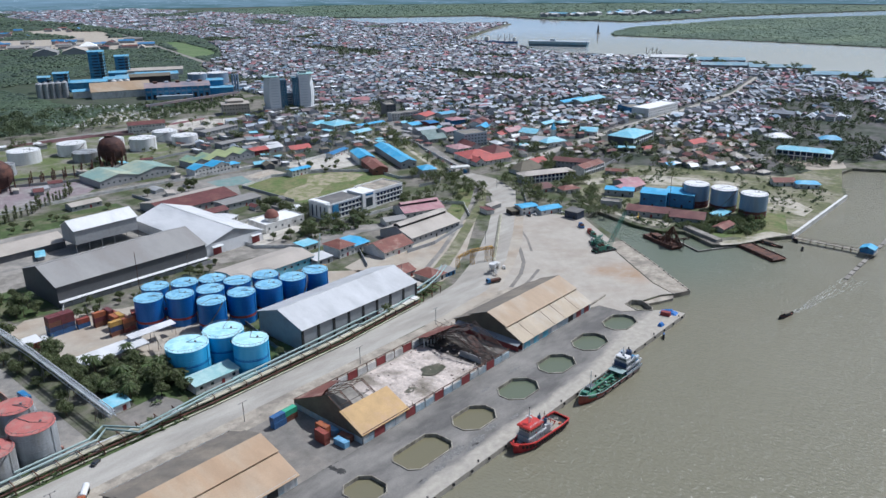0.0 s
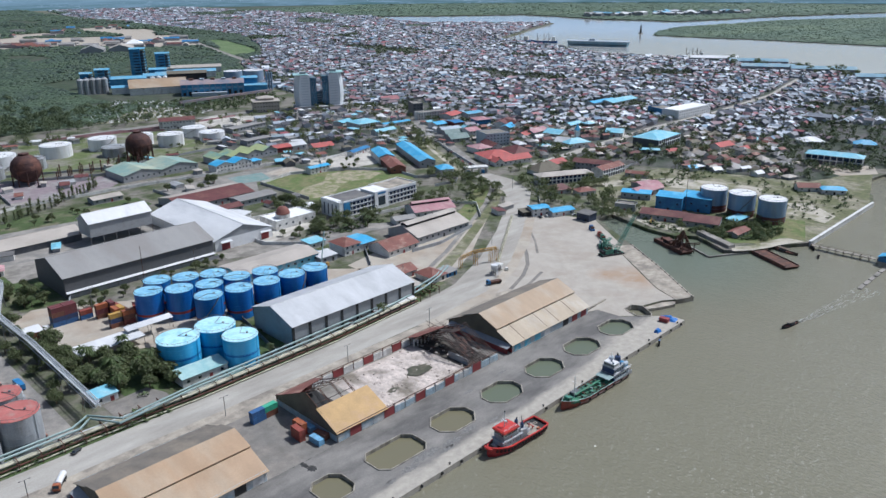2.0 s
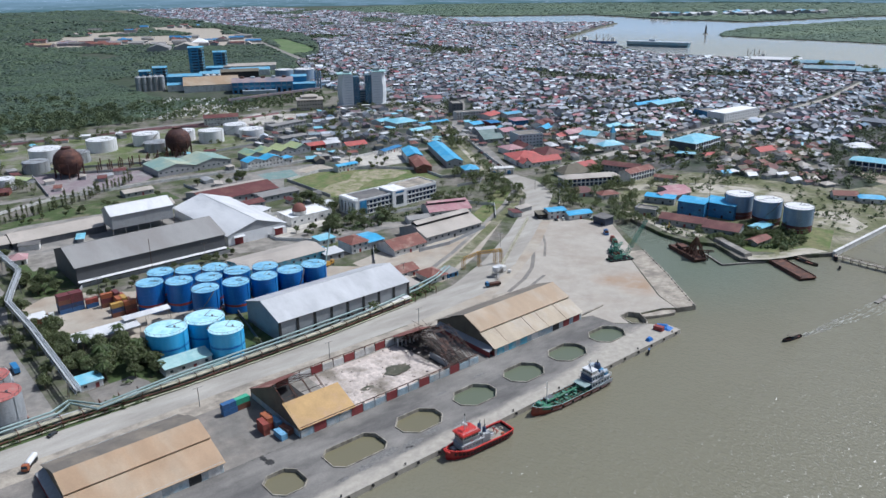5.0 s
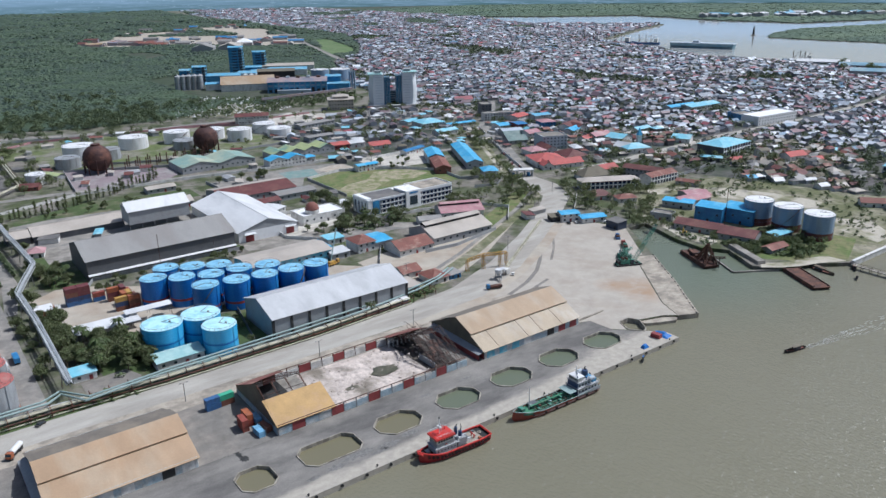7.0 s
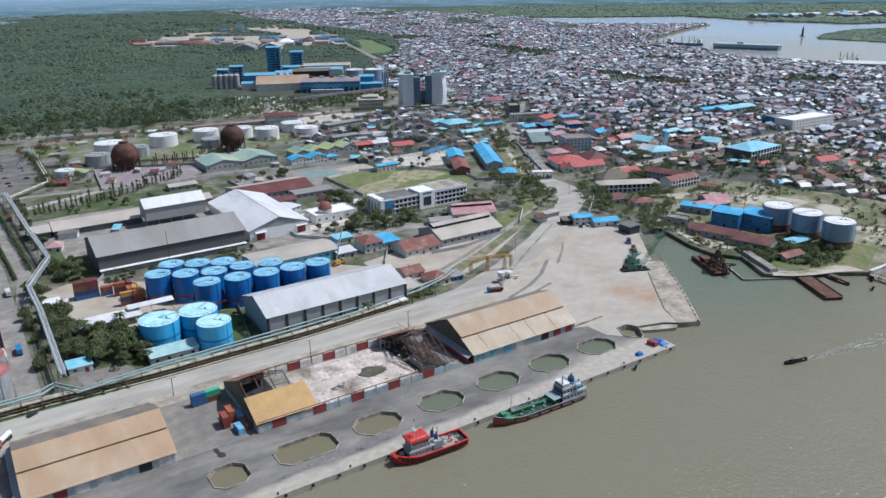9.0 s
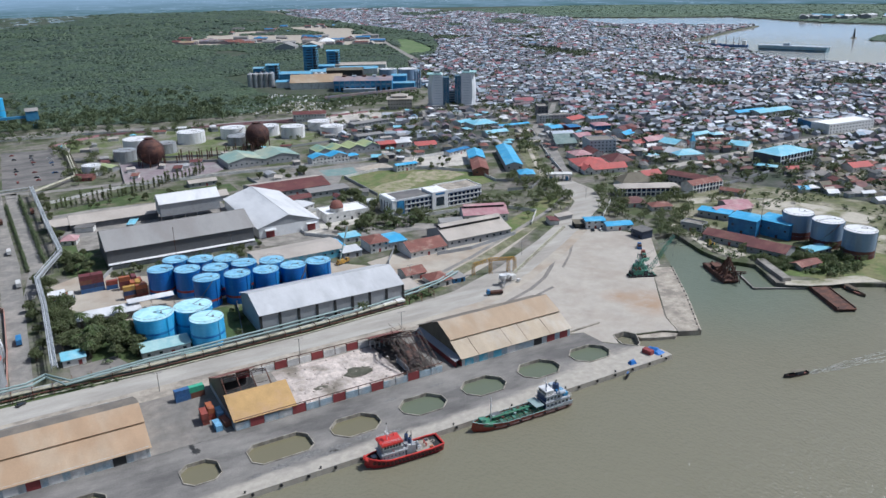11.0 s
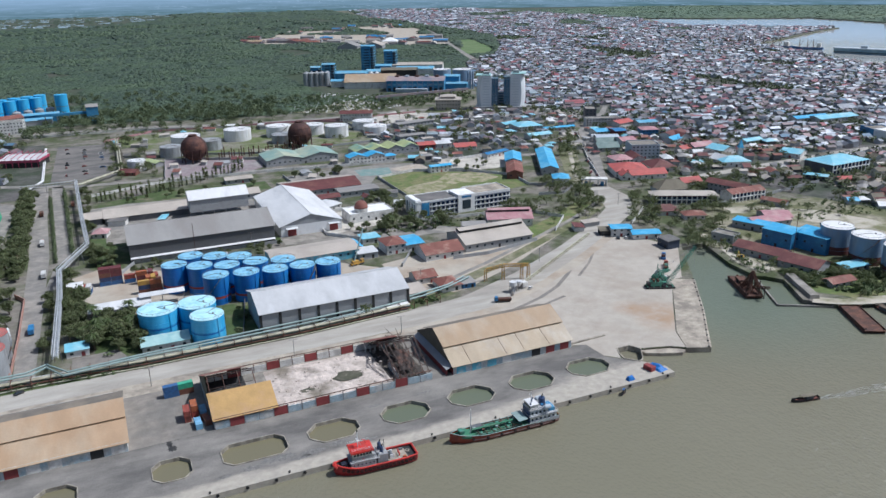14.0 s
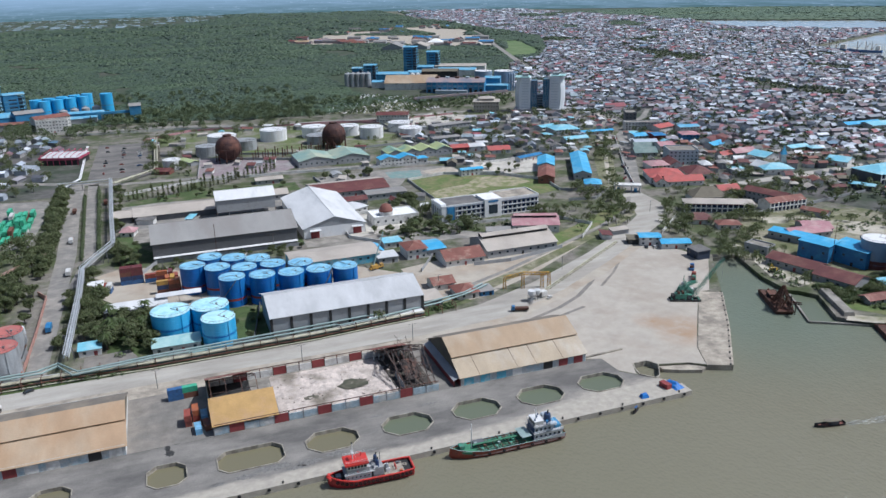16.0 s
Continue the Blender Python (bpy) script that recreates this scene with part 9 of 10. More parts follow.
def clad_tower(x, y, rz, l, d, h, label):
    """A tall blue process tower with open floors on one side."""
    th = thing("process_tower", x, y, 0, rz, label, "tower", "blue process towers")
    a, b = l / 2, d / 2
    part("shaft", Geo().walls(-a, a * 0.35, -b, b, 0, h), "mill_blue", th)
    n = int(h / 5)
    for k in range(n):
        part("floor", Geo().box(a * 0.35, a, -b, b, 5 * k + 4.6, 5 * k + 5.0), "mill_roof", th)
        part("rail", Geo().box(a - 0.2, a, -b, b, 5 * k + 5.0, 5 * k + 6.0), "mill_blue", th)
    for sy in (-1, 1):
        part("column", Geo().box(a - 0.6, a, sy * (b - 0.4) - 0.4, sy * (b - 0.4) + 0.4, 0, 5 * n), "mill_blue", th)
    part("core", Geo().walls(a * 0.35, a * 0.8, -b * 0.6, b * 0.6, 0, 5 * n), "grey_wall", th)
    for k in range(1, int(h / 5)):
        part("window_band", Geo().box(-a * 0.55, a * 0.2, -b - 0.12, -b + 0.1, 5 * k + 1.2, 5 * k + 2.9), "dark", th)
        part("ledge", Geo().box(-a - 0.25, a * 0.35, -b - 0.35, -b + 0.1, 5 * k - 0.3, 5 * k + 0.2), "mill_roof", th)
    part("roof", Geo().gable(-a, a, -b, b, h, 2.0, 0.8), "mill_roof", th)


clad_tower(279, 1218, -28, 26, 20, 49, "tall blue-clad process tower with open floors")
clad_tower(324, 1216, -28, 24, 18, 38, "blue process tower with open floors")
clad_tower(168, 1110, -28, 22, 14, 30, "dark blue stepped process tower")
clad_tower(150, 1130, -28, 18, 14, 24, "small dark blue process tower")
for k in range(5):
    silo(113 + 8.2 * k, 1062 - 2.6 * k, 4.6, 22, "tank_grey", "tall pale grey grain silo", "grey silos")
for k in range(5):
    silo(117 + 8.2 * k, 1071 - 2.6 * k, 4.6, 22, "tank_grey", "tall pale grey grain silo", "grey silos")
building(209, 1006, -23, 84, 56, 11, 10, "gable", "tan_roof", "white_wall", "long mill warehouse with a tan roof and white walls", windows=False)
mill_hall = building(258, 925, -30, 92, 40, 17, 5, "gable", "dusty_roof", "mill_blue", "long blue mill hall with a dusty rust-streaked roof", windows=False)
for k in range(12):
    part("pilaster", Geo().box(-45.6 + 8.2 * k, -44.6 + 8.2 * k, -20.5, -19.9, 0, 16), "tank_bluegrey", mill_hall)
for k in range(11):
    part("opening", Geo().box(-43.2 + 8.2 * k, -38.8 + 8.2 * k, -20.15, -19.85, 1.0, 5.5 + 1.2 * (k % 3)), "dark", mill_hall)
    part("panel", Geo().box(-43.8 + 8.2 * k, -38.2 + 8.2 * k, -20.2, -19.85, 9.5, 12.5), "mill_roof" if k % 2 else "tank_bluegrey", mill_hall)
part("lean_to", Geo().box(-30, 20, -29, -20.4, 0, 5).box(-30.6, 20.6, -29.6, -20.4, 5, 5.4), "tower_grey", mill_hall)
for k in range(5):
    part("roof_vent", Geo().box(-34 + 16 * k, -28 + 16 * k, -4, 4, 20.0, 23.4), "tower_grey" if k % 2 else "rust", mill_hall)
building(318, 918, -30, 24, 26, 20, 2, "gable", "mill_roof", "mill_blue", "taller blue end block of the mill hall", windows=False)
for k in range(3):
    silo(334 + 3.4 * k, 893 - 1.8 * k, 1.5, 27, "tank_bluegrey", "slender pale blue-grey process column", "process columns")
building(296, 1182, -28, 30, 16, 14, 2, "shed", "mill_roof", "mill_blue", "stepped blue annex of the process tower", 3)
building(302, 1166, -28, 34, 14, 9, 2, "shed", "mill_roof", "mill_blue", "low blue annex of the process tower", 2)
building(262, 1010, -28, 60, 30, 25, 3, "gable", "dark_gable", "dark", "dark boiler house between the mill halls", windows=False)
building(205, 1105, -28, 60, 30, 14, 3, "gable", "mill_roof", "mill_blue", "blue mill hall with a pale roof", windows=False)
building(268, 1120, -28, 50, 30, 12, 3, "gable", "mill_roof", "panel_wall", "mill hall with a pale blue roof", windows=False)
building(340, 1130, -28, 70, 34, 12, 3, "gable", "mill_roof", "white_wall", "packing hall with a bright blue roof", windows=False)
building(372, 1196, -28, 100, 40, 12, 3, "gable", "beige_roof", "white_wall", "long packing hall with a pale roof", windows=False)
building(165, 1035, -23, 30, 26, 10, 2, "gable", "mill_roof", "white_wall", "mill annex with a pale blue roof", windows=False)
building(318, 905, -35, 40, 26, 10, 2, "gable", "mill_roof", "mill_blue", "low mill shed with a pale blue roof", windows=False)
tank(330, 985, 15, 23, "tank_bluegrey", "tank_white", "large pale blue-grey tank beside the mill", None, "mill tanks")
tank(368, 985, 17, 21, "tank_bluegrey", "tank_white", "large pale grey tank beside the mill", None, "mill tanks")
for k in range(6):
    silo(232 + 9 * k, 1070 - 4.5 * k, 4, 15, "tank_white", "short white process tank", "white process tanks")
cv = thing("conveyor_bridge", 250, 840, 0, 0, "long covered conveyor bridge on posts", "conveyor")
part("gallery", Geo().box(-95, 60, -1.6, 1.6, 6, 9).turned(pose(0, 0, 0, 0, 0, 4)), "dusty_roof", cv)
for k in range(8):
    part("support", Geo().box(-90 + 20 * k, -89 + 20 * k, -1.5, 1.5, 0, 6.2).turned(pose(0, 0, 0, 0, 0, 4)), "steel", cv)
# oil works at the edge of the bush land
for k in range(5):
    silo(-345 + 15 * k, 922 + 9.5 * k, 7.6, 27, "tank_light", "tall sky-blue oil silo", "blue silos", False)
for k in range(4):
    silo(-334 + 15 * k, 912 + 9.5 * k, 7.0, 26, "tank_light", "tall sky-blue oil silo", "blue silos", False)
for k in range(4):
    silo(-312 + 13 * k, 905 + 8 * k, 5.2, 13, "panel_wall", "short concrete silo with conical top", "concrete silos")
silo(-258, 925, 8.0, 30, "tank_light", "single tall blue silo with a band", "blue silos", False)
building(-392, 890, 18, 90, 34, 13, 4, "gable", "mill_roof", "mill_blue", "large oil works hall with a blue roof", windows=False)
building(-300, 868, 5, 60, 18, 8, 2, "gable", "mill_roof", "panel_wall", "oil works shed with a blue roof", windows=False)
building(-322, 838, 28, 42, 17, 16, 3, "gable", "brown_roof", "white_wall", "four-storey white mill block with a rusty roof", 4)
building(-372, 856, 14, 46, 16, 8, 2, "gable", "brown_roof", "panel_wall", "oil works shed with a rusty roof", windows=False)
building(-352, 884, 20, 34, 20, 17, 3, "gable", "grey_roof", "mill_blue", "dark blue boiler house of the oil works", windows=False)
building(-285, 892, 8, 46, 12, 11, 2, "gable", "mill_roof", "mill_blue", "narrow blue conveyor house of the oil works", windows=False)
clad_tower(-412, 985, 15, 34, 24, 41, "dark blue refinery tower with open floors")
clad_tower(-436, 930, 15, 22, 20, 30, "grey-blue refinery tower with open floors")
clad_tower(-375, 950, 15, 26, 22, 34, "grey and blue refinery process tower")
hop = thing("loading_hopper", -222, 858, 0, 0, "blue loading tower with a conveyor", "hopper")
part("tower", Geo().walls(-7, 7, -6, 6, 3, 21), "mill_blue", hop)
part("roof", Geo().gable(-7, 7, -6, 6, 21, 3, 0.6), "grey_roof", hop)
part("conveyor", Geo().box(-60, -7, -2, 2, 12, 15), "mill_blue", hop)
for k in range(4):
    part("support", Geo().box(-56 + 14 * k, -55 + 14 * k, -1.5, 1.5, 0, 12), "steel", hop)
for sx in (-1, 1):
    for sy in (-1, 1):
        part("leg", Geo().box(sx * 6 - 0.5, sx * 6 + 0.5, sy * 5 - 0.5, sy * 5 + 0.5, 0, 3), "steel", hop)
# chimney pipes
pole(-395, 960, 45, "tall grey factory chimney", False, "steel", "chimney")
# building site behind the bush land
structure("yard", flat(SITE_AREA, 0.2), "rust_soil", "pale cleared building site", category="yard")
rs = random.Random(21)
for k in range(260):
    x, y = rs.uniform(160, 900), rs.uniform(1700, 2700)
    front = 2160 - 0.66 * (x - 162)
    if not inside(x, y, SITE_AREA) or 250 < y - front < 420 or rs.random() < (0.15 if y < front + 250 else 0.7):
        continue
    west = x < 400
    kind = rs.choice(("brown_roof", "maroon_roof", "dusty_roof", "tan_roof", "dark_grey_roof") if west else ("grey_roof", "dark_grey_roof", "beige_roof", "maroon_roof", "brown_roof", "deep_blue", "deep_blue" if x > 560 else "grey_roof"))
    building(x, y, -30 + rs.choice((0, 0, 90)), rs.uniform(22, 46), rs.uniform(12, 20), rs.uniform(5, 9), rs.uniform(2, 4), "gable", kind, "panel_wall" if not west else "dusty_roof", ("row of new brown-roofed houses" if west else "row of new grey and blue houses") + " on the cleared site", windows=False, name="row_house")
building(398, 1712, -28, 50, 60, 12, 9, "gableY", "grey_roof", "panel_wall", "large grey gabled store at the site", windows=False)
building(458, 1696, -28, 52, 60, 12, 9, "gableY", "beige_roof", "panel_wall", "large pale gabled store at the site", windows=False)
for (x0, y0), (x1, y1) in zip(SITE_ROAD, SITE_ROAD[1:]):
    d = math.hypot(x1 - x0, y1 - y0)
    structure("road", Geo().box(0, d, -7, 7, 0.05, 0.3).turned(pose(x0, y0, 0, 0, 0, math.degrees(math.atan2(y1 - y0, x1 - x0)))), "street", "pale road round the cleared site", category="road")
building(560, 1850, -28, 42, 40, 8, 10, "hip", "bright_white", "panel_wall", "white tent-roofed hall at the site", windows=False)
# riverside sheds, jetties and ships of the far town
for x, y, l, d, m, lab in ((1165, 470, 105, 26, "far_blue", "long riverside shed with a pale blue roof"), (1110, 330, 105, 26, "far_blue", "long riverside shed with a pale teal roof"), (1060, 215, 90, 24, "far_blue", "riverside shed with a blue roof"), (1020, 120, 90, 24, "far_blue", "riverside shed with a bright blue roof"),
                           (1165, 560, 90, 24, "white_roof", "riverside shed with a white roof"), (1090, 420, 90, 30, "far_blue", "riverside shed with a dark blue roof"), (985, 20, 110, 24, "far_blue", "riverside shed with a striped blue roof")):
    building(x, y, -62, l, d, 8, 4, "gable", m, "panel_wall", lab, windows=False, name="riverside_shed")
for x, y, rz, L in ((1300, 1190, -65, 90), (1325, 1110, -60, 70), (1290, 1270, -70, 60), (1190, 620, -70, 50)):
    th = thing("cargo_ship", x, y, WATER, rz, "dark cargo ship with deck cranes moored upriver", "ship", "ships upriver")
    h, d, rail, rings = hull(L, L * 0.17, 5, 0.85, 3, 1.5)
    part("hull", h, "cont_blue" if L > 60 else "dark", th)
    part("deck", d, "brown_roof", th)
    part("bridge", Geo().walls(L * 0.3, L * 0.42, -L * 0.06, L * 0.06, 4, 15), "white_wall", th)
    for f in (-0.25, 0.0, 0.18):
        part("mast", Geo().tube((L * f, 0, 4), (L * f, 0, 24), 0.7, 6).tube((L * f, 0, 6), (L * f + 9, 0, 21), 0.4, 5), "rust", th)
bc = thing("channel_beacon", 1766, 1088, WATER, 0, "dark slender channel beacon in the river", "beacon")
part("shaft", Geo().ring([(3.4, 0), (2.6, 12), (1.8, 22), (0.8, 25)], 10), "dark", bc)
part("base", Geo().ring([(7, -1), (7, 2)], 12), "curb", bc)
# works on the far bank
for k in range(46):
    f = rs.random()
    x, y = 2330 + 620 * f + rs.uniform(0, 160), 1560 - 330 * f + rs.uniform(0, 260) + 60
    if inside(x, y, FAR_BANK):
        building(x, y, rs.uniform(0, 90), rs.uniform(30, 90), rs.uniform(18, 36), rs.uniform(6, 14), 4, "gable", rs.choice(("white_roof", "mill_roof", "mill_roof", "grey_roof", "white_roof")), "panel_wall", "pale industrial shed on the far bank", windows=False, name="far_shed")
for k in range(7):
    pole(2500 + 40 * k + rs.uniform(-15, 15), 1560 - 30 * k, 50 + 12 * (k % 3), "tall dark crane mast on the far bank", True, "dark", "crane_mast")

# ---- walls, fences and small sheds between the yards ----


def compound_wall(pts, mat="white_wall", h=2.3, label="plastered compound wall"):
    x, y = pts[0]
    th = thing("compound_wall", x, y, 0, 0, label, "wall", "compound walls")
    for (x0, y0), (x1, y1) in zip(pts, pts[1:]):
        d = math.hypot(x1 - x0, y1 - y0)
        part("wall_panel", Geo().box(0, d, -0.15, 0.15, 0, h).box(0, 0.5, -0.28, 0.28, 0, h + 0.3), mat, th).matrix_basis = pose(x0 - x, y0 - y, 0, 0, 0, math.degrees(math.atan2(y1 - y0, x1 - x0)))


for pts, mat in (([(3, 400), (41, 410), (88, 386), (114, 353), (110, 316)], "white_wall"), ([(3, 400), (3, 330)], "panel_wall"), ([(70, 400), (92, 434), (153, 442)], "white_wall"), ([(92, 388), (70, 400)], "white_wall"),
                 ([(110, 316), (142, 296), (122, 280), (100, 284)], "panel_wall"), ([(-232, 452), (-170, 476), (-84, 472), (-20, 462), (60, 452)], "white_wall"), ([(-170, 488), (-162, 572), (-92, 538), (-72, 530)], "panel_wall"),
                 ([(-84, 262), (-84, 318), (-36, 314)], "white_wall"), ([(-84, 262), (-70, 246), (-56, 232)], "white_wall"), ([(-215, 704), (-160, 744), (22, 724), (62, 694)], "pink_roof"), ([(-150, 592), (-60, 552), (58, 560)], "panel_wall"),
                 ([(-34, 414), (-70, 408), (-72, 446)], "panel_wall"), ([(-222, 238), (-210, 262), (-150, 262), (-116, 260)], "panel_wall"), ([(205, 196), (262, 200), (330, 210)], "panel_wall"), ([(150, 214), (130, 196), (118, 186)], "white_wall"),
                 ([(-300, 776), (-180, 764), (-60, 726)], "white_wall"), ([(-20, 722), (60, 714), (170, 718)], "pink_roof"), ([(64, 560), (64, 690)], "panel_wall"), ([(-186, 120), (-168, 121), (-158, 170)], "grey_wall"), ([(172, 300), (208, 372), (276, 494)], "white_wall"),
                 ([(-26, 178), (-2, 176), (40, 186)], "panel_wall"), ([(62, 198), (84, 222), (66, 252), (30, 256), (-18, 262)], "white_wall"), ([(-60, 180), (-44, 204)], "panel_wall")):
    compound_wall(pts, mat)
compound_wall([(-271.5, 124), (-270.5, 168), (-270.5, 222), (-276, 232)], "salmon", 2.6, "salmon plastered wall along the access road")
rs = random.Random(19)
LOTS = [(-228, -180, 352, 372), (-75, -20, 404, 446), (62, 128, 436, 500), (-160, -90, 498, 540), (-60, 50, 470, 490), (70, 170, 520, 600), (-205, -170, 560, 690), (-80, 60, 545, 560), (62, 160, 560, 690), (-70, 0, 296, 345), (60, 110, 190, 215), (215, 300, 290, 420), (180, 330, 420, 690), (-150, -20, 690, 725)]
for x0, x1, y0, y1 in LOTS:
    for _ in range(max(3, int((x1 - x0) * (y1 - y0) / 420))):
        x, y = rs.uniform(x0, x1), rs.uniform(y0, y1)
        if any(math.hypot(x - a, y - b) < r * 0.9 + 3 for a, b, r in OCCUPIED):
            continue
        roof = rs.choice(("grey_roof", "beige_roof", "white_roof", "brown_roof", "maroon_roof", "dark_grey_roof", "white_roof", "cyan_roof", "panel_wall"))
        building(x, y, rs.choice((0, 90, -20, 70)), rs.uniform(5, 14), rs.uniform(4, 8), rs.uniform(2.6, 4), rs.uniform(0.5, 1.4), rs.choice(("gable", "shed", "shed", "hip")), roof, rs.choice(("white_wall", "panel_wall", "white_wall")), "small yard shed with a sheet roof", windows=False, name="yard_shed")
# parked vehicles of the forecourt and along the streets
for k in range(70):
    x, y = 205 + 150 * rs.random(), 588 + 90 * rs.random()
    if inside(x, y, [(200, 655), (240, 612), (290, 562), (318, 562), (380, 618), (330, 684), (235, 684)]) and not any(math.hypot(x - a, y - b) < r * 0.9 for a, b, r in OCCUPIED):
        mat = rs.choice(("dark", "cont_white", "cont_white", "steel", "cont_blue", "dark"))
        car(round(x / 5) * 5, round(y / 9) * 9, 70, mat, {"dark": "dark", "cont_white": "white", "steel": "silver", "cont_blue": "blue"}[mat] + " car parked on the forecourt")
for k in range(26):
    f = rs.random()
    x, y = 172 + 108 * f + rs.uniform(-4, 4), 306 + 195 * f + rs.uniform(-4, 4)
    car(x, y, 60, rs.choice(("dark", "cont_white", "steel", "cont_red")), "car on the street into the town")
def near_edge(x, y):
    return inside(x, y, [(20, 800), (70, 776), (120, 760), (150, 800), (154, 836), (110, 880), (40, 850)])


# graveyard of small white stones before the mill
for k in range(150):
    x, y = 20 + 130 * rs.random(), 775 + 100 * rs.random()
    if not near_edge(x, y):
        continue
    gs = thing("gravestone", x, y, 0, rs.uniform(-8, 8), "small white tiled grave", "grave", "graves")
    part("grave_block", Geo().box(-0.9, 0.9, -1.5, 1.5, 0, 0.9).box(-0.7, 0.7, 1.2, 1.5, 0.88, 2.0), "white_wall", gs)

# ---- trees ----


def leaf_clump(g, c, r, rng, n=7, out=None):
    """A tuft: a handful of small leaf faces round a point, most of them turned outwards and up."""
    way = Vector(out) if out else Vector((0, 0, 0.5))
    for _ in range(n):
        d = (way * 1.1 + Vector((rng.gauss(0, 0.55), rng.gauss(0, 0.55), rng.gauss(0.25, 0.5)))).normalized()
        p = Vector(c) + Vector((rng.gauss(0, 0.5), rng.gauss(0, 0.5), rng.gauss(0, 0.4))) * r
        u = d.orthogonal().normalized()
        w = d.cross(u)
        a = rng.uniform(0, 6.28)
        u, w = u * math.cos(a) + w * math.sin(a), w * math.cos(a) - u * math.sin(a)
        s = r * rng.uniform(0.4, 0.75)
        lift = d * s * 0.3
        g.add([p - u * s, p - w * s * 0.7 + lift, p + u * s, p + w * s * 0.7 + lift], [(0, 1, 2, 3)])


def tree_meshes(seed, h, r):
    """A trunk with limbs, and a crown of several uneven lobes covered with leaf tufts."""
    rng = random.Random(seed)
    t = Geo()
    top = h * 0.5
    t.ring([(0.34, 0), (0.24, top * 0.5), (0.16, top)], 7)
    lobes = [(Vector((0, 0, h * 0.72)), r * 0.62)]
    for k in range(7):
        a = 2.4 * k + rng.uniform(-0.5, 0.5)
        q = r * rng.uniform(0.42, 0.68)
        tip = Vector((math.cos(a) * q, math.sin(a) * q, h * rng.uniform(0.48, 0.74)))
        t.tube((0, 0, top * rng.uniform(0.55, 0.98)), tip, 0.1, 5)
        lobes.append((tip, r * rng.uniform(0.36, 0.55)))
    c = Geo()
    for p, q in lobes:
        for _ in range(int(30 * (q / r) * 2)):
            d = Vector((rng.gauss(0, 1), rng.gauss(0, 1), rng.gauss(0.25, 0.8))).normalized()
            s = q * rng.uniform(0.7, 1.08)
            at = p + Vector((d.x * s, d.y * s, d.z * s * 0.78))
            if at.z > h * 0.24:
                leaf_clump(c, at, r * rng.uniform(0.12, 0.2), rng, 7, d)
    return t.mesh("trunk", ["bark"]), c.mesh("crown", ["leaf"])


def palm_meshes(seed, h):
    rng = random.Random(seed)
    t = Geo()
    t.ring([(0.3, 0), (0.2, h * 0.5), (0.17, h)], 7)
    c = Geo()
    for k in range(15):
        a = 2.4 * k
        L = rng.uniform(2.8, 3.8)
        up = rng.uniform(0.1, 1.0)
        pts = []
        for i in range(6):
            f = i / 5
            pts.append(Vector((math.cos(a) * L * f, math.sin(a) * L * f, h + up * 2.4 * f - 3.0 * f * f)))
        s = Vector((-math.sin(a), math.cos(a), 0))
        for i in range(5):
            w0, w1 = 0.5 * math.sin(math.pi * (i + 0.3) / 5.4), 0.5 * math.sin(math.pi * (i + 1.3) / 5.6)
            for sd in (-1, 1):
                c.add([pts[i], pts[i + 1], pts[i + 1] + s * sd * w1 - Vector((0, 0, w1 * 0.6)), pts[i] + s * sd * w0 - Vector((0, 0, w0 * 0.6))], [(0, 1, 2, 3)])
    return t.mesh("trunk", ["bark"]), c.mesh("crown", ["palm_leaf"])


def cypress_meshes(seed):
    rng = random.Random(seed)
    c = Geo()
    for _ in range(40):
        z = rng.uniform(0.6, 6.0)
        r = 0.9 * (1 - z / 7.2)
        a = rng.uniform(0, 6.28)
        leaf_clump(c, (math.cos(a) * r * 0.5, math.sin(a) * r * 0.5, z), 0.55, rng, 5)
    return Geo().ring([(0.16, 0), (0.08, 4)], 6).mesh("trunk", ["bark"]), c.mesh("crown", ["leaf"])


def plant_kind(name, meshes, label, group):
    th = thing(name, 0, 0, 0, 0, label, "tree", group)
    for nm, me in zip(("trunk", "crown"), meshes):
        ob = new(nm, me)
        ob.parent = th
    return th


KINDS = [plant_kind("tree", tree_meshes(40 + k, h, r), lab, "trees round the port") for k, (h, r, lab) in enumerate(((8, 3.6, "broad green tree with a dense uneven crown"), (10, 4.2, "tall broad green tree"), (6.5, 3.0, "small round green tree"), (9, 3.4, "leafy dark green tree"), (5, 2.6, "low bushy green tree")))]
PALMS = [plant_kind("palm", palm_meshes(70 + k, h), "slender coconut palm with drooping fronds", "palms") for k, h in enumerate((7.5, 9, 6))]
CYPRESS = [plant_kind("cypress", cypress_meshes(90 + k), "narrow dark columnar tree", "row of columnar trees") for k in range(2)]
USED = {}
PLANTED = []
FAR_TREES, WOOD_TREES = Geo(), Geo()
far_rng = random.Random(31)


def far_tree(x, y, size, kinds):
    """A tree too far off to be told apart: a few heaped lobes of leaf tufts on a stub of trunk."""
    g = WOOD_TREES if y > 744 else FAR_TREES
    s = size * far_rng.uniform(0.8, 1.35)
    g.tube((x, y, 0), (x, y, 3 * s), 0.2, 4)
    for _ in range(4):
        a, q = far_rng.uniform(0, 6.28), far_rng.uniform(0.3, 2.4) * s
        cx, cy, cz, r = x + q * math.cos(a), y + q * math.sin(a), s * far_rng.uniform(3.6, 5.6), s * far_rng.uniform(1.7, 2.6)
        for _k in range(12):
            d = Vector((far_rng.gauss(0, 1), far_rng.gauss(0, 1), far_rng.gauss(0.3, 0.8))).normalized() * r
            leaf_clump(g, (cx + d.x, cy + d.y, cz + d.z * 0.8), 0.8 * s, far_rng, 4, d / r)


rt = random.Random(77)


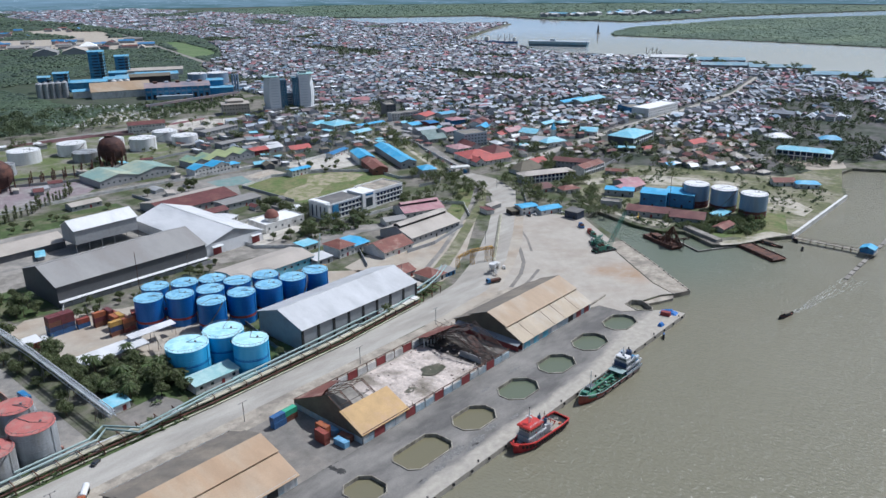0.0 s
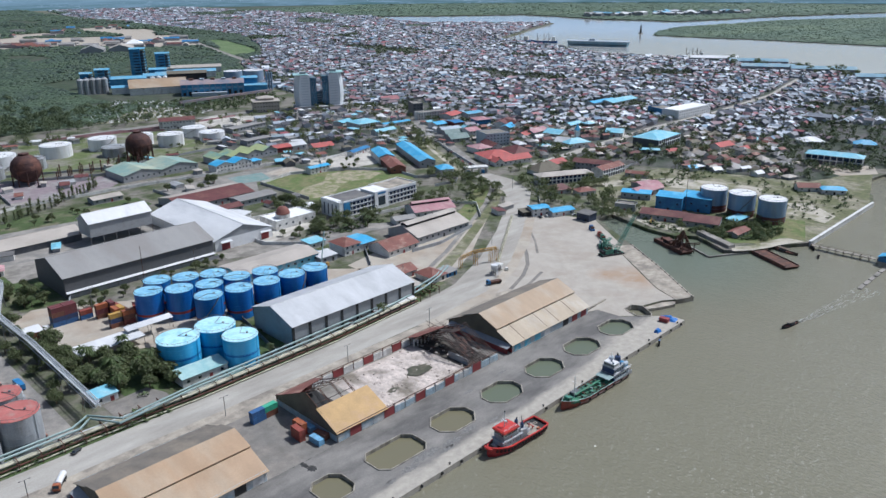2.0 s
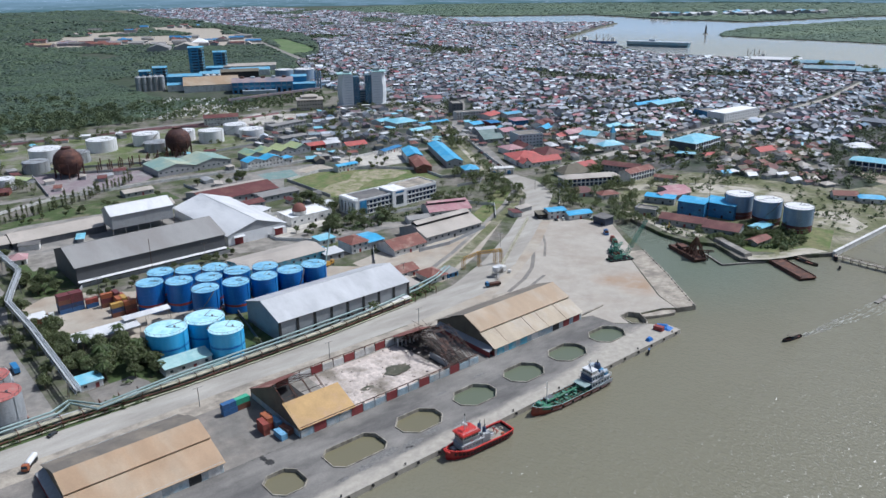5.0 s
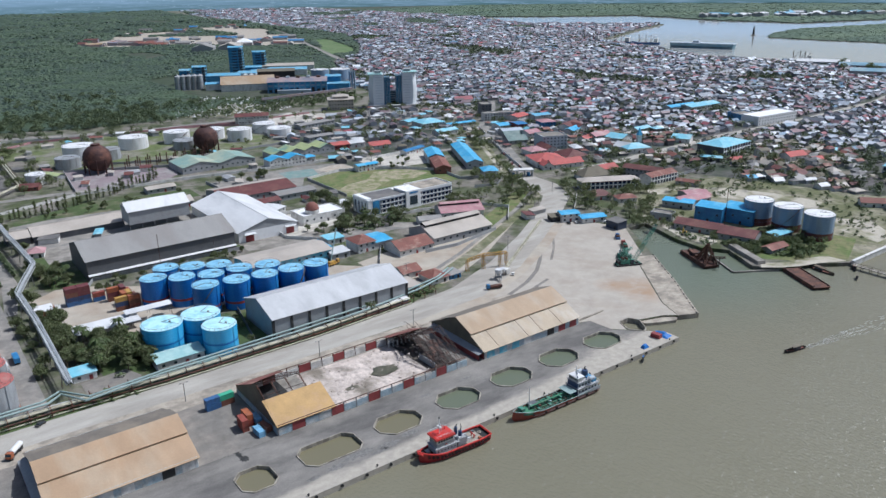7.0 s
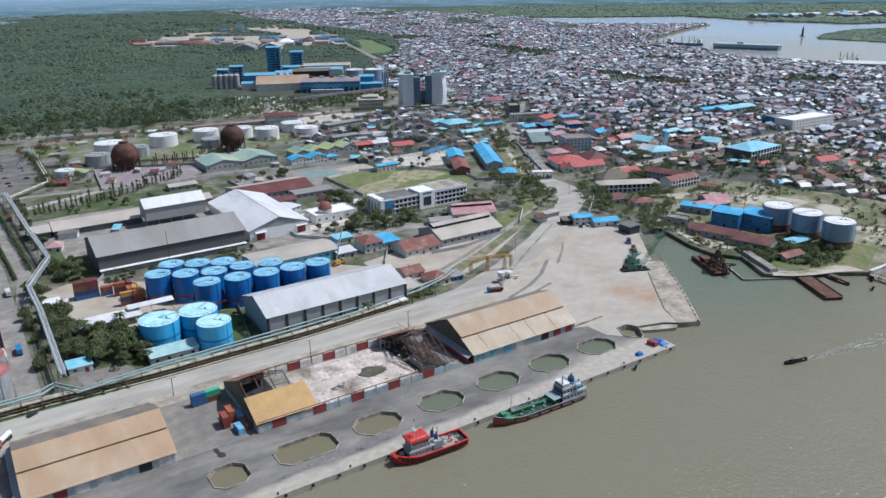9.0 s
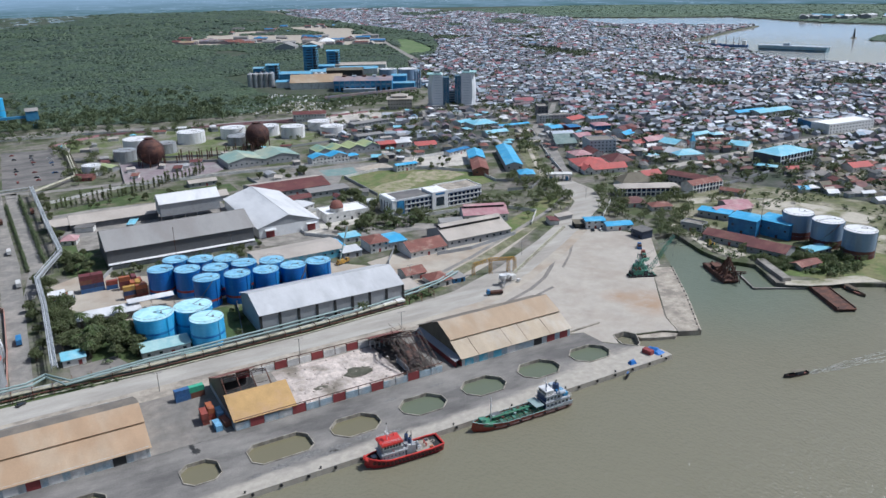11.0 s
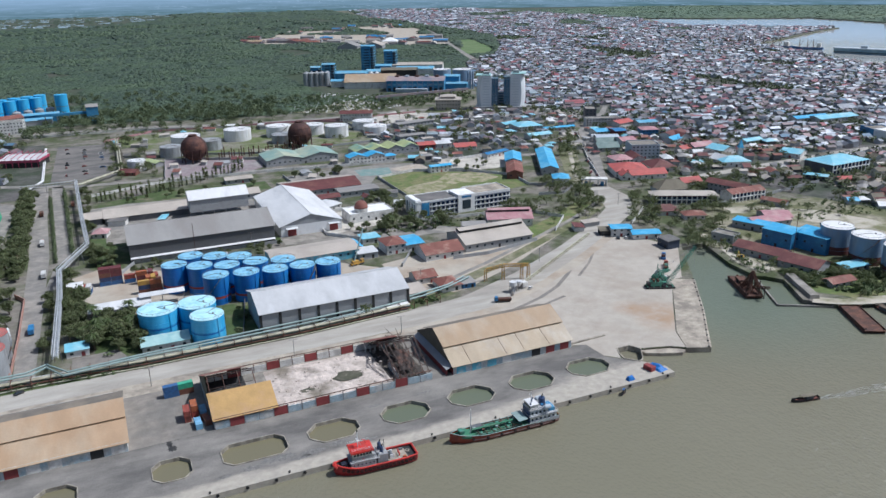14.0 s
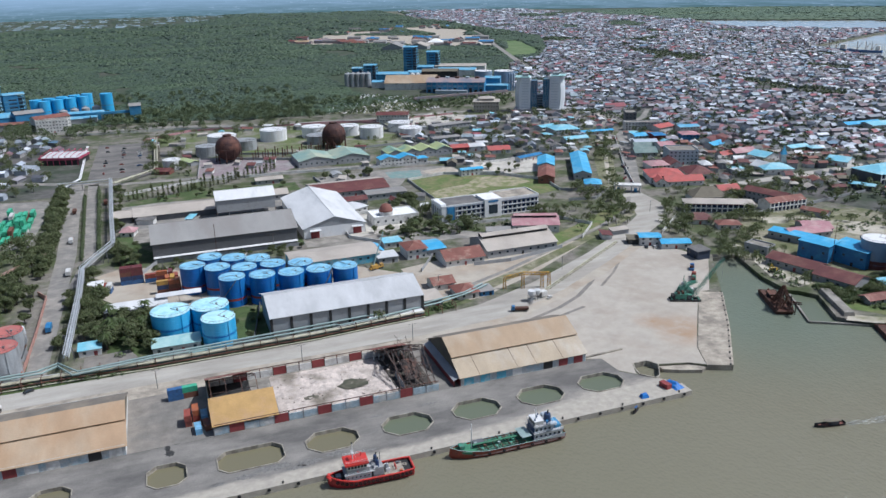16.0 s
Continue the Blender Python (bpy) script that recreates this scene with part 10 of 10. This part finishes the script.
def plant(x, y, kinds=KINDS, size=1.0):
    src = rt.choice(kinds)
    sort = src.name.split(".")[0]
    if PLANTED.count(sort) >= 285 or (y > 480 and sort != "cypress"):
        far_tree(x, y, size, kinds)
        return
    PLANTED.append(sort)
    s = size * rt.uniform(0.75, 1.25)
    m = pose(x, y, 0, 0, 0, rt.uniform(0, 360)) @ Matrix.Diagonal((s, s, s * rt.uniform(0.9, 1.15), 1))
    if src.name not in USED:
        USED[src.name] = True
        src.matrix_basis = m
    else:
        copy_thing(src, m)


def grove(n, x0, x1, y0, y1, size=1.0, kinds=KINDS, poly=None):
    for _ in range(n):
        for _try in range(12):
            x, y = rt.uniform(x0, x1), rt.uniform(y0, y1)
            if (poly is None or inside(x, y, poly)) and not any(near_line(x, y, pts, 8.5) for pts, _w in STREETS[:2]) and not any(near_line(x, y, pts, 11) for pts in MAIN_ROADS) and not (15 < x < 155 and 770 < y < 880 and rt.random() < 0.85) and not any(math.hypot(x - a, y - b) < r * 0.8 + 1.5 for a, b, r in OCCUPIED):
                plant(x, y, kinds, size)
                break


# green belt beside the pipe bridge
grove(26, -250, -240, 136, 205, 1.1)
grove(10, -252, -246, 205, 260, 0.9)
grove(20, -240, -216, 140, 176, 1.05)
grove(7, -228, -212, 126, 146, 1.4)
grove(12, -241, -213, 140, 180, 1.15, PALMS)
grove(7, -259, -255, 150, 225, 0.8)
grove(40, -284, -274, 325, 470, 1.25)
grove(14, -281, -273, 255, 330, 1.05)
grove(14, -290, -276, 250, 330, 1.1)
grove(26, -240, -232, 290, 480, 0.7)
grove(9, -240, -222, 262, 300, 1.0)
grove(4, -236, -218, 262, 300, 1.0, PALMS)
grove(22, -212, -118, 240, 259, 0.6)
grove(7, -180, -158, 122, 165, 0.5)
grove(22, -300, -276, 170, 262, 1.05)


def hedge(pts, w, h, gap, label, seed):
    """A clipped row of narrow shrubs along a line."""
    g, hr = Geo(), random.Random(seed)
    for (x0, y0), (x1, y1) in zip(pts, pts[1:]):
        n = int(math.hypot(x1 - x0, y1 - y0) / gap)
        for k in range(n):
            f = (k + hr.random() * 0.5) / n
            top = h * hr.uniform(0.75, 1.2)
            for z in range(5):
                q = w * (1 - 0.14 * z)
                leaf_clump(g, (x0 + (x1 - x0) * f + hr.uniform(-0.3, 0.3) * q, y0 + (y1 - y0) * f + hr.uniform(-0.4, 0.4), top * (z + 0.6) / 5), q * 0.55, hr, 6)
    stuff("hedge", g, "wood_leaf", label, "hedge")


hedge([(-255.8, 285), (-258, 340), (-263.5, 462)], 1.8, 3.4, 0.9, "narrow dark hedge between two lanes", 5)
hedge([(-246, 300), (-249.5, 390), (-253, 478)], 2.4, 5.5, 1.6, "row of tall dark shrubs beside the lane", 6)
# round the mosque, the school and the stores
grove(16, -60, 70, 246, 272, 0.85)
grove(12, -40, 70, 236, 272, 0.95, PALMS)
grove(5, -70, -35, 255, 276, 0.9)
grove(7, -34, -6, 290, 345, 1.1)
for k in range(34):
    f = k / 33
    plant(-229 + 130 * f + rt.uniform(-1, 1), 432 + 62 * f ** 1.6 + rt.uniform(-2, 2), CYPRESS, 1.15)
grove(12, -215, -90, 415, 436, 0.6)
grove(10, -70, -20, 420, 450, 0.9)
grove(10, 66, 130, 384, 420, 0.7)
grove(14, 112, 165, 270, 318, 1.0)
grove(34, 142, 262, 296, 490, 1.05, KINDS, [(146, 296), (160, 300), (212, 390), (262, 478), (250, 488), (196, 404)])
grove(12, 175, 240, 420, 520, 1.0)
grove(14, 165, 205, 180, 205, 0.9)
grove(16, 118, 165, 190, 250, 1.0)
grove(22, 118, 165, 120, 182, 0.8)
grove(12, 170, 250, 150, 185, 0.8)
grove(14, 205, 260, 225, 270, 1.0)
plant(-104, 118.2, KINDS[1:2], 1.0)
grove(7, -140, -55, 113, 119, 0.35)
# scrub on the point beyond the inlet
grove(26, 150, 200, 20, 62, 0.65)
grove(34, 134, 186, 42, 66, 0.55, KINDS[4:])
grove(14, 148, 182, 20, 44, 0.4, KINDS[4:])
grove(10, 205, 300, 10, 120, 0.5)
grove(10, 132, 150, 60, 130, 0.6)
grove(10, -50, 60, 246, 270, 1.1)
grove(9, -30, -8, 284, 330, 1.1)
grove(12, 90, 130, 236, 300, 1.0)
# belts farther off
grove(20, 80, 200, 500, 660, 1.0)
grove(26, -300, 200, 745, 775, 1.2)
grove(16, 200, 340, 640, 700, 0.9)
grove(26, -420, -300, 480, 760, 1.0)
grove(50, -390, -290, 480, 780, 1.1)
grove(70, -360, -285, 235, 335, 1.15)
grove(30, -190, -20, 690, 738, 0.9)
grove(340, -480, 110, 768, 900, 1.35)
grove(70, 110, 300, 775, 885, 0.7)
grove(180, -520, 30, 880, 1100, 1.1)
grove(60, 80, 320, 430, 700, 1.0)
grove(36, 130, 330, 700, 860, 0.8)
grove(40, -215, -175, 500, 700, 1.0)
grove(24, -60, 60, 560, 600, 0.6)
grove(60, 205, 430, 130, 300, 0.9)
grove(45, 118, 215, 118, 290, 0.85)
grove(40, 200, 330, 225, 300, 0.9)
grove(50, 215, 340, 300, 560, 0.8)
grove(26, 30, 130, 196, 275, 0.8)
SCRUB = [([(134, 44), (186, 44), (186, 68), (150, 66), (136, 72)], 420), ([(148, 22), (186, 22), (186, 44), (140, 44)], 160), ([(206, 10), (300, 8), (330, 60), (286, 120), (262, 68), (226, 60)], 260), ([(126, 74), (150, 80), (150, 128), (136, 130), (122, 96)], 90),
         ([(220, 140), (300, 120), (380, 130), (300, 170), (240, 190)], 240), ([(-236, 126), (-222, 128), (-176, 122), (-170, 165), (-190, 166)], 60), ([(-165, 116), (-60, 121), (-62, 125), (-165, 119)], 130), ([(-420, 110), (-215, 110), (-215, 119), (-420, 121)], 200), ([(-60, 240), (66, 240), (66, 262), (-60, 262)], 160)]
g, br_ = Geo(), random.Random(12)
for poly, n in SCRUB:
    xs, ys = [p[0] for p in poly], [p[1] for p in poly]
    for _ in range(n):
        x, y = br_.uniform(min(xs), max(xs)), br_.uniform(min(ys), max(ys))
        if not inside(x, y, poly) or any(math.hypot(x - a, y - b) < r * 0.75 for a, b, r in OCCUPIED) or any(math.hypot(x - a, y - b) < 10.5 for a, b in ((196.5, 82.4), (197.3, 61), (196.3, 38.2), (-205, 144.5), (-186, 144.5), (-183.5, 126.5))):
            continue
        s2 = br_.uniform(0.6, 1.9)
        for _k in range(5):
            leaf_clump(g, (x + br_.gauss(0, 0.5) * s2, y + br_.gauss(0, 0.5) * s2, s2 * br_.uniform(0.3, 1.0)), s2 * 0.6, br_, 6)
stuff("scrub_bushes", g, "scrub_leaf", "low dark green bushes on waste ground", "bushes")
for src in KINDS + PALMS + CYPRESS:
    if src.name not in USED:
        for ob in (*src.children, src):
            bpy.data.objects.remove(ob)
bank_rng = random.Random(44)
for k in range(90):
    f = bank_rng.random()
    x, y = 1000 + 190 * f + bank_rng.gauss(0, 18), 40 + 520 * f + bank_rng.gauss(0, 10)
    far_tree(x - 6, y, bank_rng.uniform(0.9, 2.0), KINDS)
stuff("wood_edge_trees", WOOD_TREES, "wood_leaf", "tall dark green trees at the edge of the bush land", "trees")
stuff("distant_trees", FAR_TREES, "leaf", "green trees along the roads and between far buildings", "trees")

# ---- town, woods ----
KEEP_CLEAR = [FIELD, SITE_AREA, [(130, 100), (300, 112), (292, 150), (330, 188), (332, 205), (262, 262), (205, 275), (120, 190)]]      # outlines in which no house of the generated town stands


POND = [(525, 20), (560, 75), (640, 70), (660, 20), (600, -10)]
GREEN = [(300, 60), (420, 120), (470, 150), (520, 90), (540, 160), (620, 150), (660, 60), (520, 20), (430, 20), (330, 40)]


def house_rows(rng):
    """Places, turns and sizes of the many small houses of the town."""
    out = []
    y = -130.0
    while y < 4400:
        far = y > 1500
        step_y = rng.uniform(8.6, 12.2) * (1.6 if y > 2600 else 1.15 if far else 1.0)
        x = 200.0 + rng.uniform(0, 10)
        while x < 1980:
            step_x = rng.uniform(7.0, 11.6) * (1.6 if y > 2600 else 1.15 if far or x > 1500 else 1.0)
            px, py = x + rng.uniform(-2.5, 2.5), y + rng.uniform(-3, 3)
            x += step_x
            if not inside(px, py, TOWN) or inside(px, py, POND):
                continue
            if any(near_line(px, py, pts, d) for pts, d in STREETS) or any(inside(px, py, c) for c in KEEP_CLEAR) or near_line(px, py, SITE_ROAD, 11):
                continue
            wood = noise.noise((px * 0.006, py * 0.006, 1.7)) + 0.5 * noise.noise((px * 0.02, py * 0.02, 5))
            if px < 700 and any(abs(px - a) < r + 6 and abs(py - b) < r + 6 and math.hypot(px - a, py - b) < r + 5 for a, b, r in OCCUPIED):
                continue
            if inside(px, py, GREEN) or wood > 0.37 - 0.30 * min(1, max(0, py - 1700) / 1500) or rng.random() < (0.25 if px < 560 and py < 560 else 0.08):
                continue
            turn = 25 * noise.noise((px * 0.002, py * 0.002, 9)) + rng.gauss(0, 4) - 8
            if rng.random() < 0.28:
                turn += 90
            big = rng.random() < 0.05
            out.append((px, py, turn, step_x * rng.uniform(0.62, 1.25) * (1.9 if big else 1), step_y * rng.uniform(0.48, 0.95) * (1.4 if big else 1), rng.uniform(2.4, 3.6) + (rng.random() < 0.12) * 3.0))
        y += step_y
    return out


def house_geo(g_wall, g_roof, px, py, turn, l, w, h, rise):
    c, s = math.cos(radians(turn)), math.sin(radians(turn))

    def at(x, y, z):
        return (px + c * x - s * y, py + s * x + c * y, z)

    a, b = l / 2, w / 2
    g_wall.add([at(-a, -b, 0), at(a, -b, 0), at(a, b, 0), at(-a, b, 0), at(-a, -b, h), at(a, -b, h), at(a, b, h), at(-a, b, h), at(-a, 0, h + rise * 0.9), at(a, 0, h + rise * 0.9)],
               [(0, 1, 5, 4), (1, 2, 6, 9, 5), (2, 3, 7, 6), (3, 0, 4, 8, 7)])
    a, b = a + 0.5, b + 0.6
    d = rise * 0.6 / w * 2
    g_roof.add([at(-a, -b, h - d), at(a, -b, h - d), at(a, 0, h + rise), at(-a, 0, h + rise), at(a, b, h - d), at(-a, b, h - d)], [(0, 1, 2, 3), (3, 2, 4, 5)])


def blob(g, x, y, z, r, h, rng, n=6):
    """A clump of foliage: an uneven low lump."""
    ph = rng.uniform(0, 6.28)
    rings = [(0.62, 0.0), (1.0, 0.38), (0.66, 0.78)]
    v = []
    for q, f in rings:
        for i in range(n):
            k = q * r * rng.uniform(0.72, 1.25)
            a = ph + 2 * math.pi * (i + 0.5 * f) / n
            v.append((x + k * math.cos(a), y + k * math.sin(a), z + h * (f + rng.uniform(-0.1, 0.1))))
    v.append((x + rng.uniform(-0.2, 0.2) * r, y + rng.uniform(-0.2, 0.2) * r, z + h))
    f = []
    for j in range(2):
        f += [(j * n + i, j * n + (i + 1) % n, (j + 1) * n + (i + 1) % n, (j + 1) * n + i) for i in range(n)]
    f += [(2 * n + i, 2 * n + (i + 1) % n, 3 * n) for i in range(n)]
    g.add(v, f)


POCKETS = [([(60, 430), (190, 425), (200, 520), (120, 640), (60, 600)], 14), ([(-460, 480), (-300, 480), (-300, 760), (-460, 780)], 16), ([(120, 560), (300, 560), (300, 660), (120, 680)], 15),
           ([(215, 290), (330, 290), (330, 600), (230, 520)], 12)]
rng = random.Random(11)
rows = house_rows(rng)
for poly, gap in POCKETS:
    xs, ys = [p[0] for p in poly], [p[1] for p in poly]
    y = min(ys)
    while y < max(ys):
        x = min(xs)
        while x < max(xs):
            px, py = x + rng.uniform(-3, 3), y + rng.uniform(-3, 3)
            x += gap * rng.uniform(0.9, 1.4)
            if not inside(px, py, poly) or rng.random() < 0.3 or any(math.hypot(px - a, py - b) < r + 5 for a, b, r in OCCUPIED) or any(near_line(px, py, pts, d) for pts, d in STREETS):
                continue
            rows.append((px, py, rng.choice((-20, 70)) + rng.gauss(0, 5), gap * rng.uniform(0.6, 0.95), gap * rng.uniform(0.45, 0.7), rng.uniform(3, 5)))
        y += gap
gw, gr = Geo(), Geo()
near = sorted(rows, key=lambda q: math.hypot(q[0] - 150, q[1] - 150))[:260]
names = {"grey_roof": "grey sheet", "brown_roof": "rusty brown sheet", "maroon_roof": "dark maroon", "red_roof": "red tiled", "blue_roof": "blue sheet", "white_roof": "white sheet", "beige_roof": "pale dusty sheet", "dark_grey_roof": "dark grey sheet", "cyan_roof": "pale blue sheet"}
for px, py, turn, l, w, h in near:
    kind = rng.choice(("grey_roof", "grey_roof", "grey_roof", "brown_roof", "brown_roof", "maroon_roof", "dark_grey_roof", "dark_grey_roof", "dark_grey_roof", "beige_roof", "dark_gable", "dark_gable", "dark_gable", "white_roof", "grey_roof", "maroon_roof", rng.choice(("red_roof", "blue_roof", "cyan_roof", "white_roof"))))
    building(px, py, turn, l, w, h, w * rng.uniform(0.16, 0.3), rng.choice(("gable", "gable", "hip")), kind, rng.choice(("white_wall", "white_wall", "panel_wall", "grey_wall")),
             "small town house with a " + names.get(kind, "dark sheet") + " roof", 1, "house", False)
skip = set(near)
for px, py, turn, l, w, h in rows:
    if (px, py, turn, l, w, h) in skip:
        continue
    house_geo(gw, gr, px, py, turn, l, w, h, w * rng.uniform(0.16, 0.3))
stuff("town_house_roofs", gr, "town_roof", "densely packed sheet roofs in grey, brown, red, blue and white", "roofs")
stuff("town_house_walls", gw, "town_wall", "pale plastered walls of the packed town houses", "walls")
print("houses", len(rows))

# weathered graves and low scrub on the rough ground before the mill
grave_rng = random.Random(33)
gg, gs_ = Geo(), Geo()
ROUGH = [(20, 800), (75, 775), (150, 768), (225, 778), (300, 800), (318, 862), (235, 872), (165, 905), (120, 960), (70, 930), (30, 870)]
for _ in range(1500):
    px, py = grave_rng.uniform(20, 320), grave_rng.uniform(765, 960)
    if not inside(px, py, ROUGH) or any(math.hypot(px - a, py - b) < r * 0.8 for a, b, r in OCCUPIED):
        continue
    if px < 175 and grave_rng.random() < 0.42:
        z = grave_rng.uniform(0.4, 0.9)
        gg.box(px - 1.0, px + 1.0, py - 1.5, py + 1.5, 0, z).box(px - 0.8, px + 0.8, py + 1.1, py + 1.45, z - 0.05, z + grave_rng.uniform(0.3, 0.9))
    else:
        for _k in range(3):
            leaf_clump(gs_, (px + grave_rng.gauss(0, 1.1), py + grave_rng.gauss(0, 1.1), grave_rng.uniform(0.5, 2.2)), 1.5, grave_rng, 6)
stuff("weathered_graves", gg, "bright_white", "crowded whitewashed graves on a rough green slope", "graves")
stuff("low_scrub", gs_, "scrub_leaf", "low green scrub before the mill", "bushes")

# bush land: canopies of many lumps
g = Geo()
CLEARING = [(20, 790), (70, 770), (120, 755), (156, 800), (158, 840), (130, 900), (110, 930), (110, 1240), (340, 1300), (345, 900), (250, 870), (130, 880)]
SITE = SITE_AREA
# fish ponds on the plain behind the bush land
PONDS = [(-1100, 3450), (-120, 3450), (80, 3900), (260, 4250), (260, 4690), (-1100, 4690)]
pond_rng = random.Random(19)
gp = Geo()
for i in range(16):
    for j in range(9):
        px, py = -1080 + 84 * i + pond_rng.uniform(-12, 12), 3480 + 130 * j + pond_rng.uniform(-20, 20)
        if inside(px, py, PONDS) and inside(px + 60, py + 90, PONDS) and pond_rng.random() < 0.62:
            w, d = pond_rng.uniform(40, 76), pond_rng.uniform(60, 120)
            gp.add([(px, py, 0.4), (px + w, py + 4, 0.4), (px + w - 3, py + d, 0.4), (px + 2, py + d - 5, 0.4)], [(0, 1, 2, 3)])
stuff("fish_ponds", gp, "far_river", "pale fish ponds on the plain behind the bush land", "ponds")


def lump(g, x, y, r, h, rng):
    """A small canopy lump of twelve faces."""
    ph = rng.uniform(0, 6.28)
    v = []
    for q, f in ((1.0, 0.25), (0.6, 0.75)):
        for i in range(4):
            k = q * r * rng.uniform(0.7, 1.3)
            a = ph + math.pi / 2 * (i + f)
            v.append((x + k * math.cos(a), y + k * math.sin(a), h * (f + rng.uniform(-0.15, 0.15))))
    v.append((x, y, h))
    g.add(v, [(i, (i + 1) % 4, 4 + (i + 1) % 4, 4 + i) for i in range(4)] + [(4 + i, 4 + (i + 1) % 4, 8) for i in range(4)])


y = 805.0
while y < 4700:
    s = 4.0 + (y - 800) * 0.005
    edge = -235 - (y + 237) * 0.2
    x = edge - 700
    while x < 1290:
        w = s * (4.0 if x < edge else 1.0)
        px, py = x + rng.uniform(-s, s) * 0.5, y + rng.uniform(-s, s) * 0.5
        x += w * rng.uniform(0.75, 1.2)
        if not inside(px, py, FOREST) or inside(px, py, CLEARING) or inside(px, py, SITE) and (py < 2560 - 0.66 * (px - 162) or noise.noise((px * 0.008, py * 0.004, 3.3)) < -0.12) or inside(px, py, FIELD) or near_line(px, py, SITE_ROAD, 12):
            continue
        gap = noise.noise((px * 0.006, py * 0.0035, 2.2)) + 0.5 * noise.noise((px * 0.03, py * 0.02, 8.1))
        if inside(px, py, PONDS):
            if rng.random() < 0.12:
                lump(g, px, py, s * 0.5, rng.uniform(1.5, 3.5), rng)
            continue
        if gap < -0.43 or rng.random() < 0.03:
            continue
        r = w * rng.uniform(0.7, 1.15)
        lump(g, px, py, r, s * rng.uniform(0.42, 0.66) * (1.35 if gap > 0.15 else 0.8) * (1 if py < 3300 else 0.55), rng)
    y += s * 0.8
stuff("bush_canopy", g, "forest_leaf", "dense dark green mangrove and bush canopy", "woods", True)
print("bush", len(g.f))
g = Geo()
for _ in range(22000):
    px, py = rng.uniform(1700, 3400), rng.uniform(-200, 1130)
    if inside(px, py, ISLAND):
        blob(g, px, py, -1.6, rng.uniform(5, 11), rng.uniform(1.6, 3.4), rng, 5)
for _ in range(16000):
    px, py = rng.uniform(1900, 4200), rng.uniform(750, 3600)
    if inside(px, py, FAR_BANK):
        blob(g, px, py, -1.0, rng.uniform(9, 18), rng.uniform(2.5, 5), rng, 5)
stuff("riverside_canopy", g, "island_leaf", "green trees on the island and the far bank", "woods")
# trees between the houses of the town


def tuft_tree(g, x, y, rng):
    """A small town tree: tufts of leaf faces heaped on one another."""
    s = rng.uniform(1.6, 3.2)
    for _ in range(4 if y > 700 else 8):
        leaf_clump(g, (x + rng.gauss(0, 0.55) * s, y + rng.gauss(0, 0.55) * s, rng.uniform(0.7, 1.9) * s), s * (0.75 if y > 700 else 0.55), rng, 4 if y > 700 else 6)


g = Geo()
for _ in range(40000):
    px, py = rng.uniform(200, 1500), rng.uniform(-120, 2300)
    if not inside(px, py, TOWN) or inside(px, py, POND):
        continue
    wood = noise.noise((px * 0.006, py * 0.006, 1.7)) + 0.5 * noise.noise((px * 0.02, py * 0.02, 5))
    if wood < 0.36 and not inside(px, py, GREEN) and rng.random() > (0.6 if px < 620 and py < 620 else 0.44):
        continue
    if any(near_line(px, py, pts, d) for pts, d in STREETS):
        continue
    tuft_tree(g, px, py, rng)
stuff("town_trees", g, "wood_leaf", "green trees scattered among the town houses", "trees")
g = Geo()
for _ in range(26000):
    px, py = rng.uniform(900, 1980), rng.uniform(1700, 4400)
    wood = noise.noise((px * 0.006, py * 0.006, 1.7)) + 0.5 * noise.noise((px * 0.02, py * 0.02, 5))
    if wood > 0.31 - 0.30 * min(1, (py - 1700) / 1500) and inside(px, py, TOWN) and not any(near_line(px, py, pts, d) for pts, d in STREETS):
        lump(g, px, py, rng.uniform(5, 10), rng.uniform(2.5, 5.5), rng)
stuff("far_town_trees", g, "forest_leaf", "dark green tree patches between the far houses", "trees")
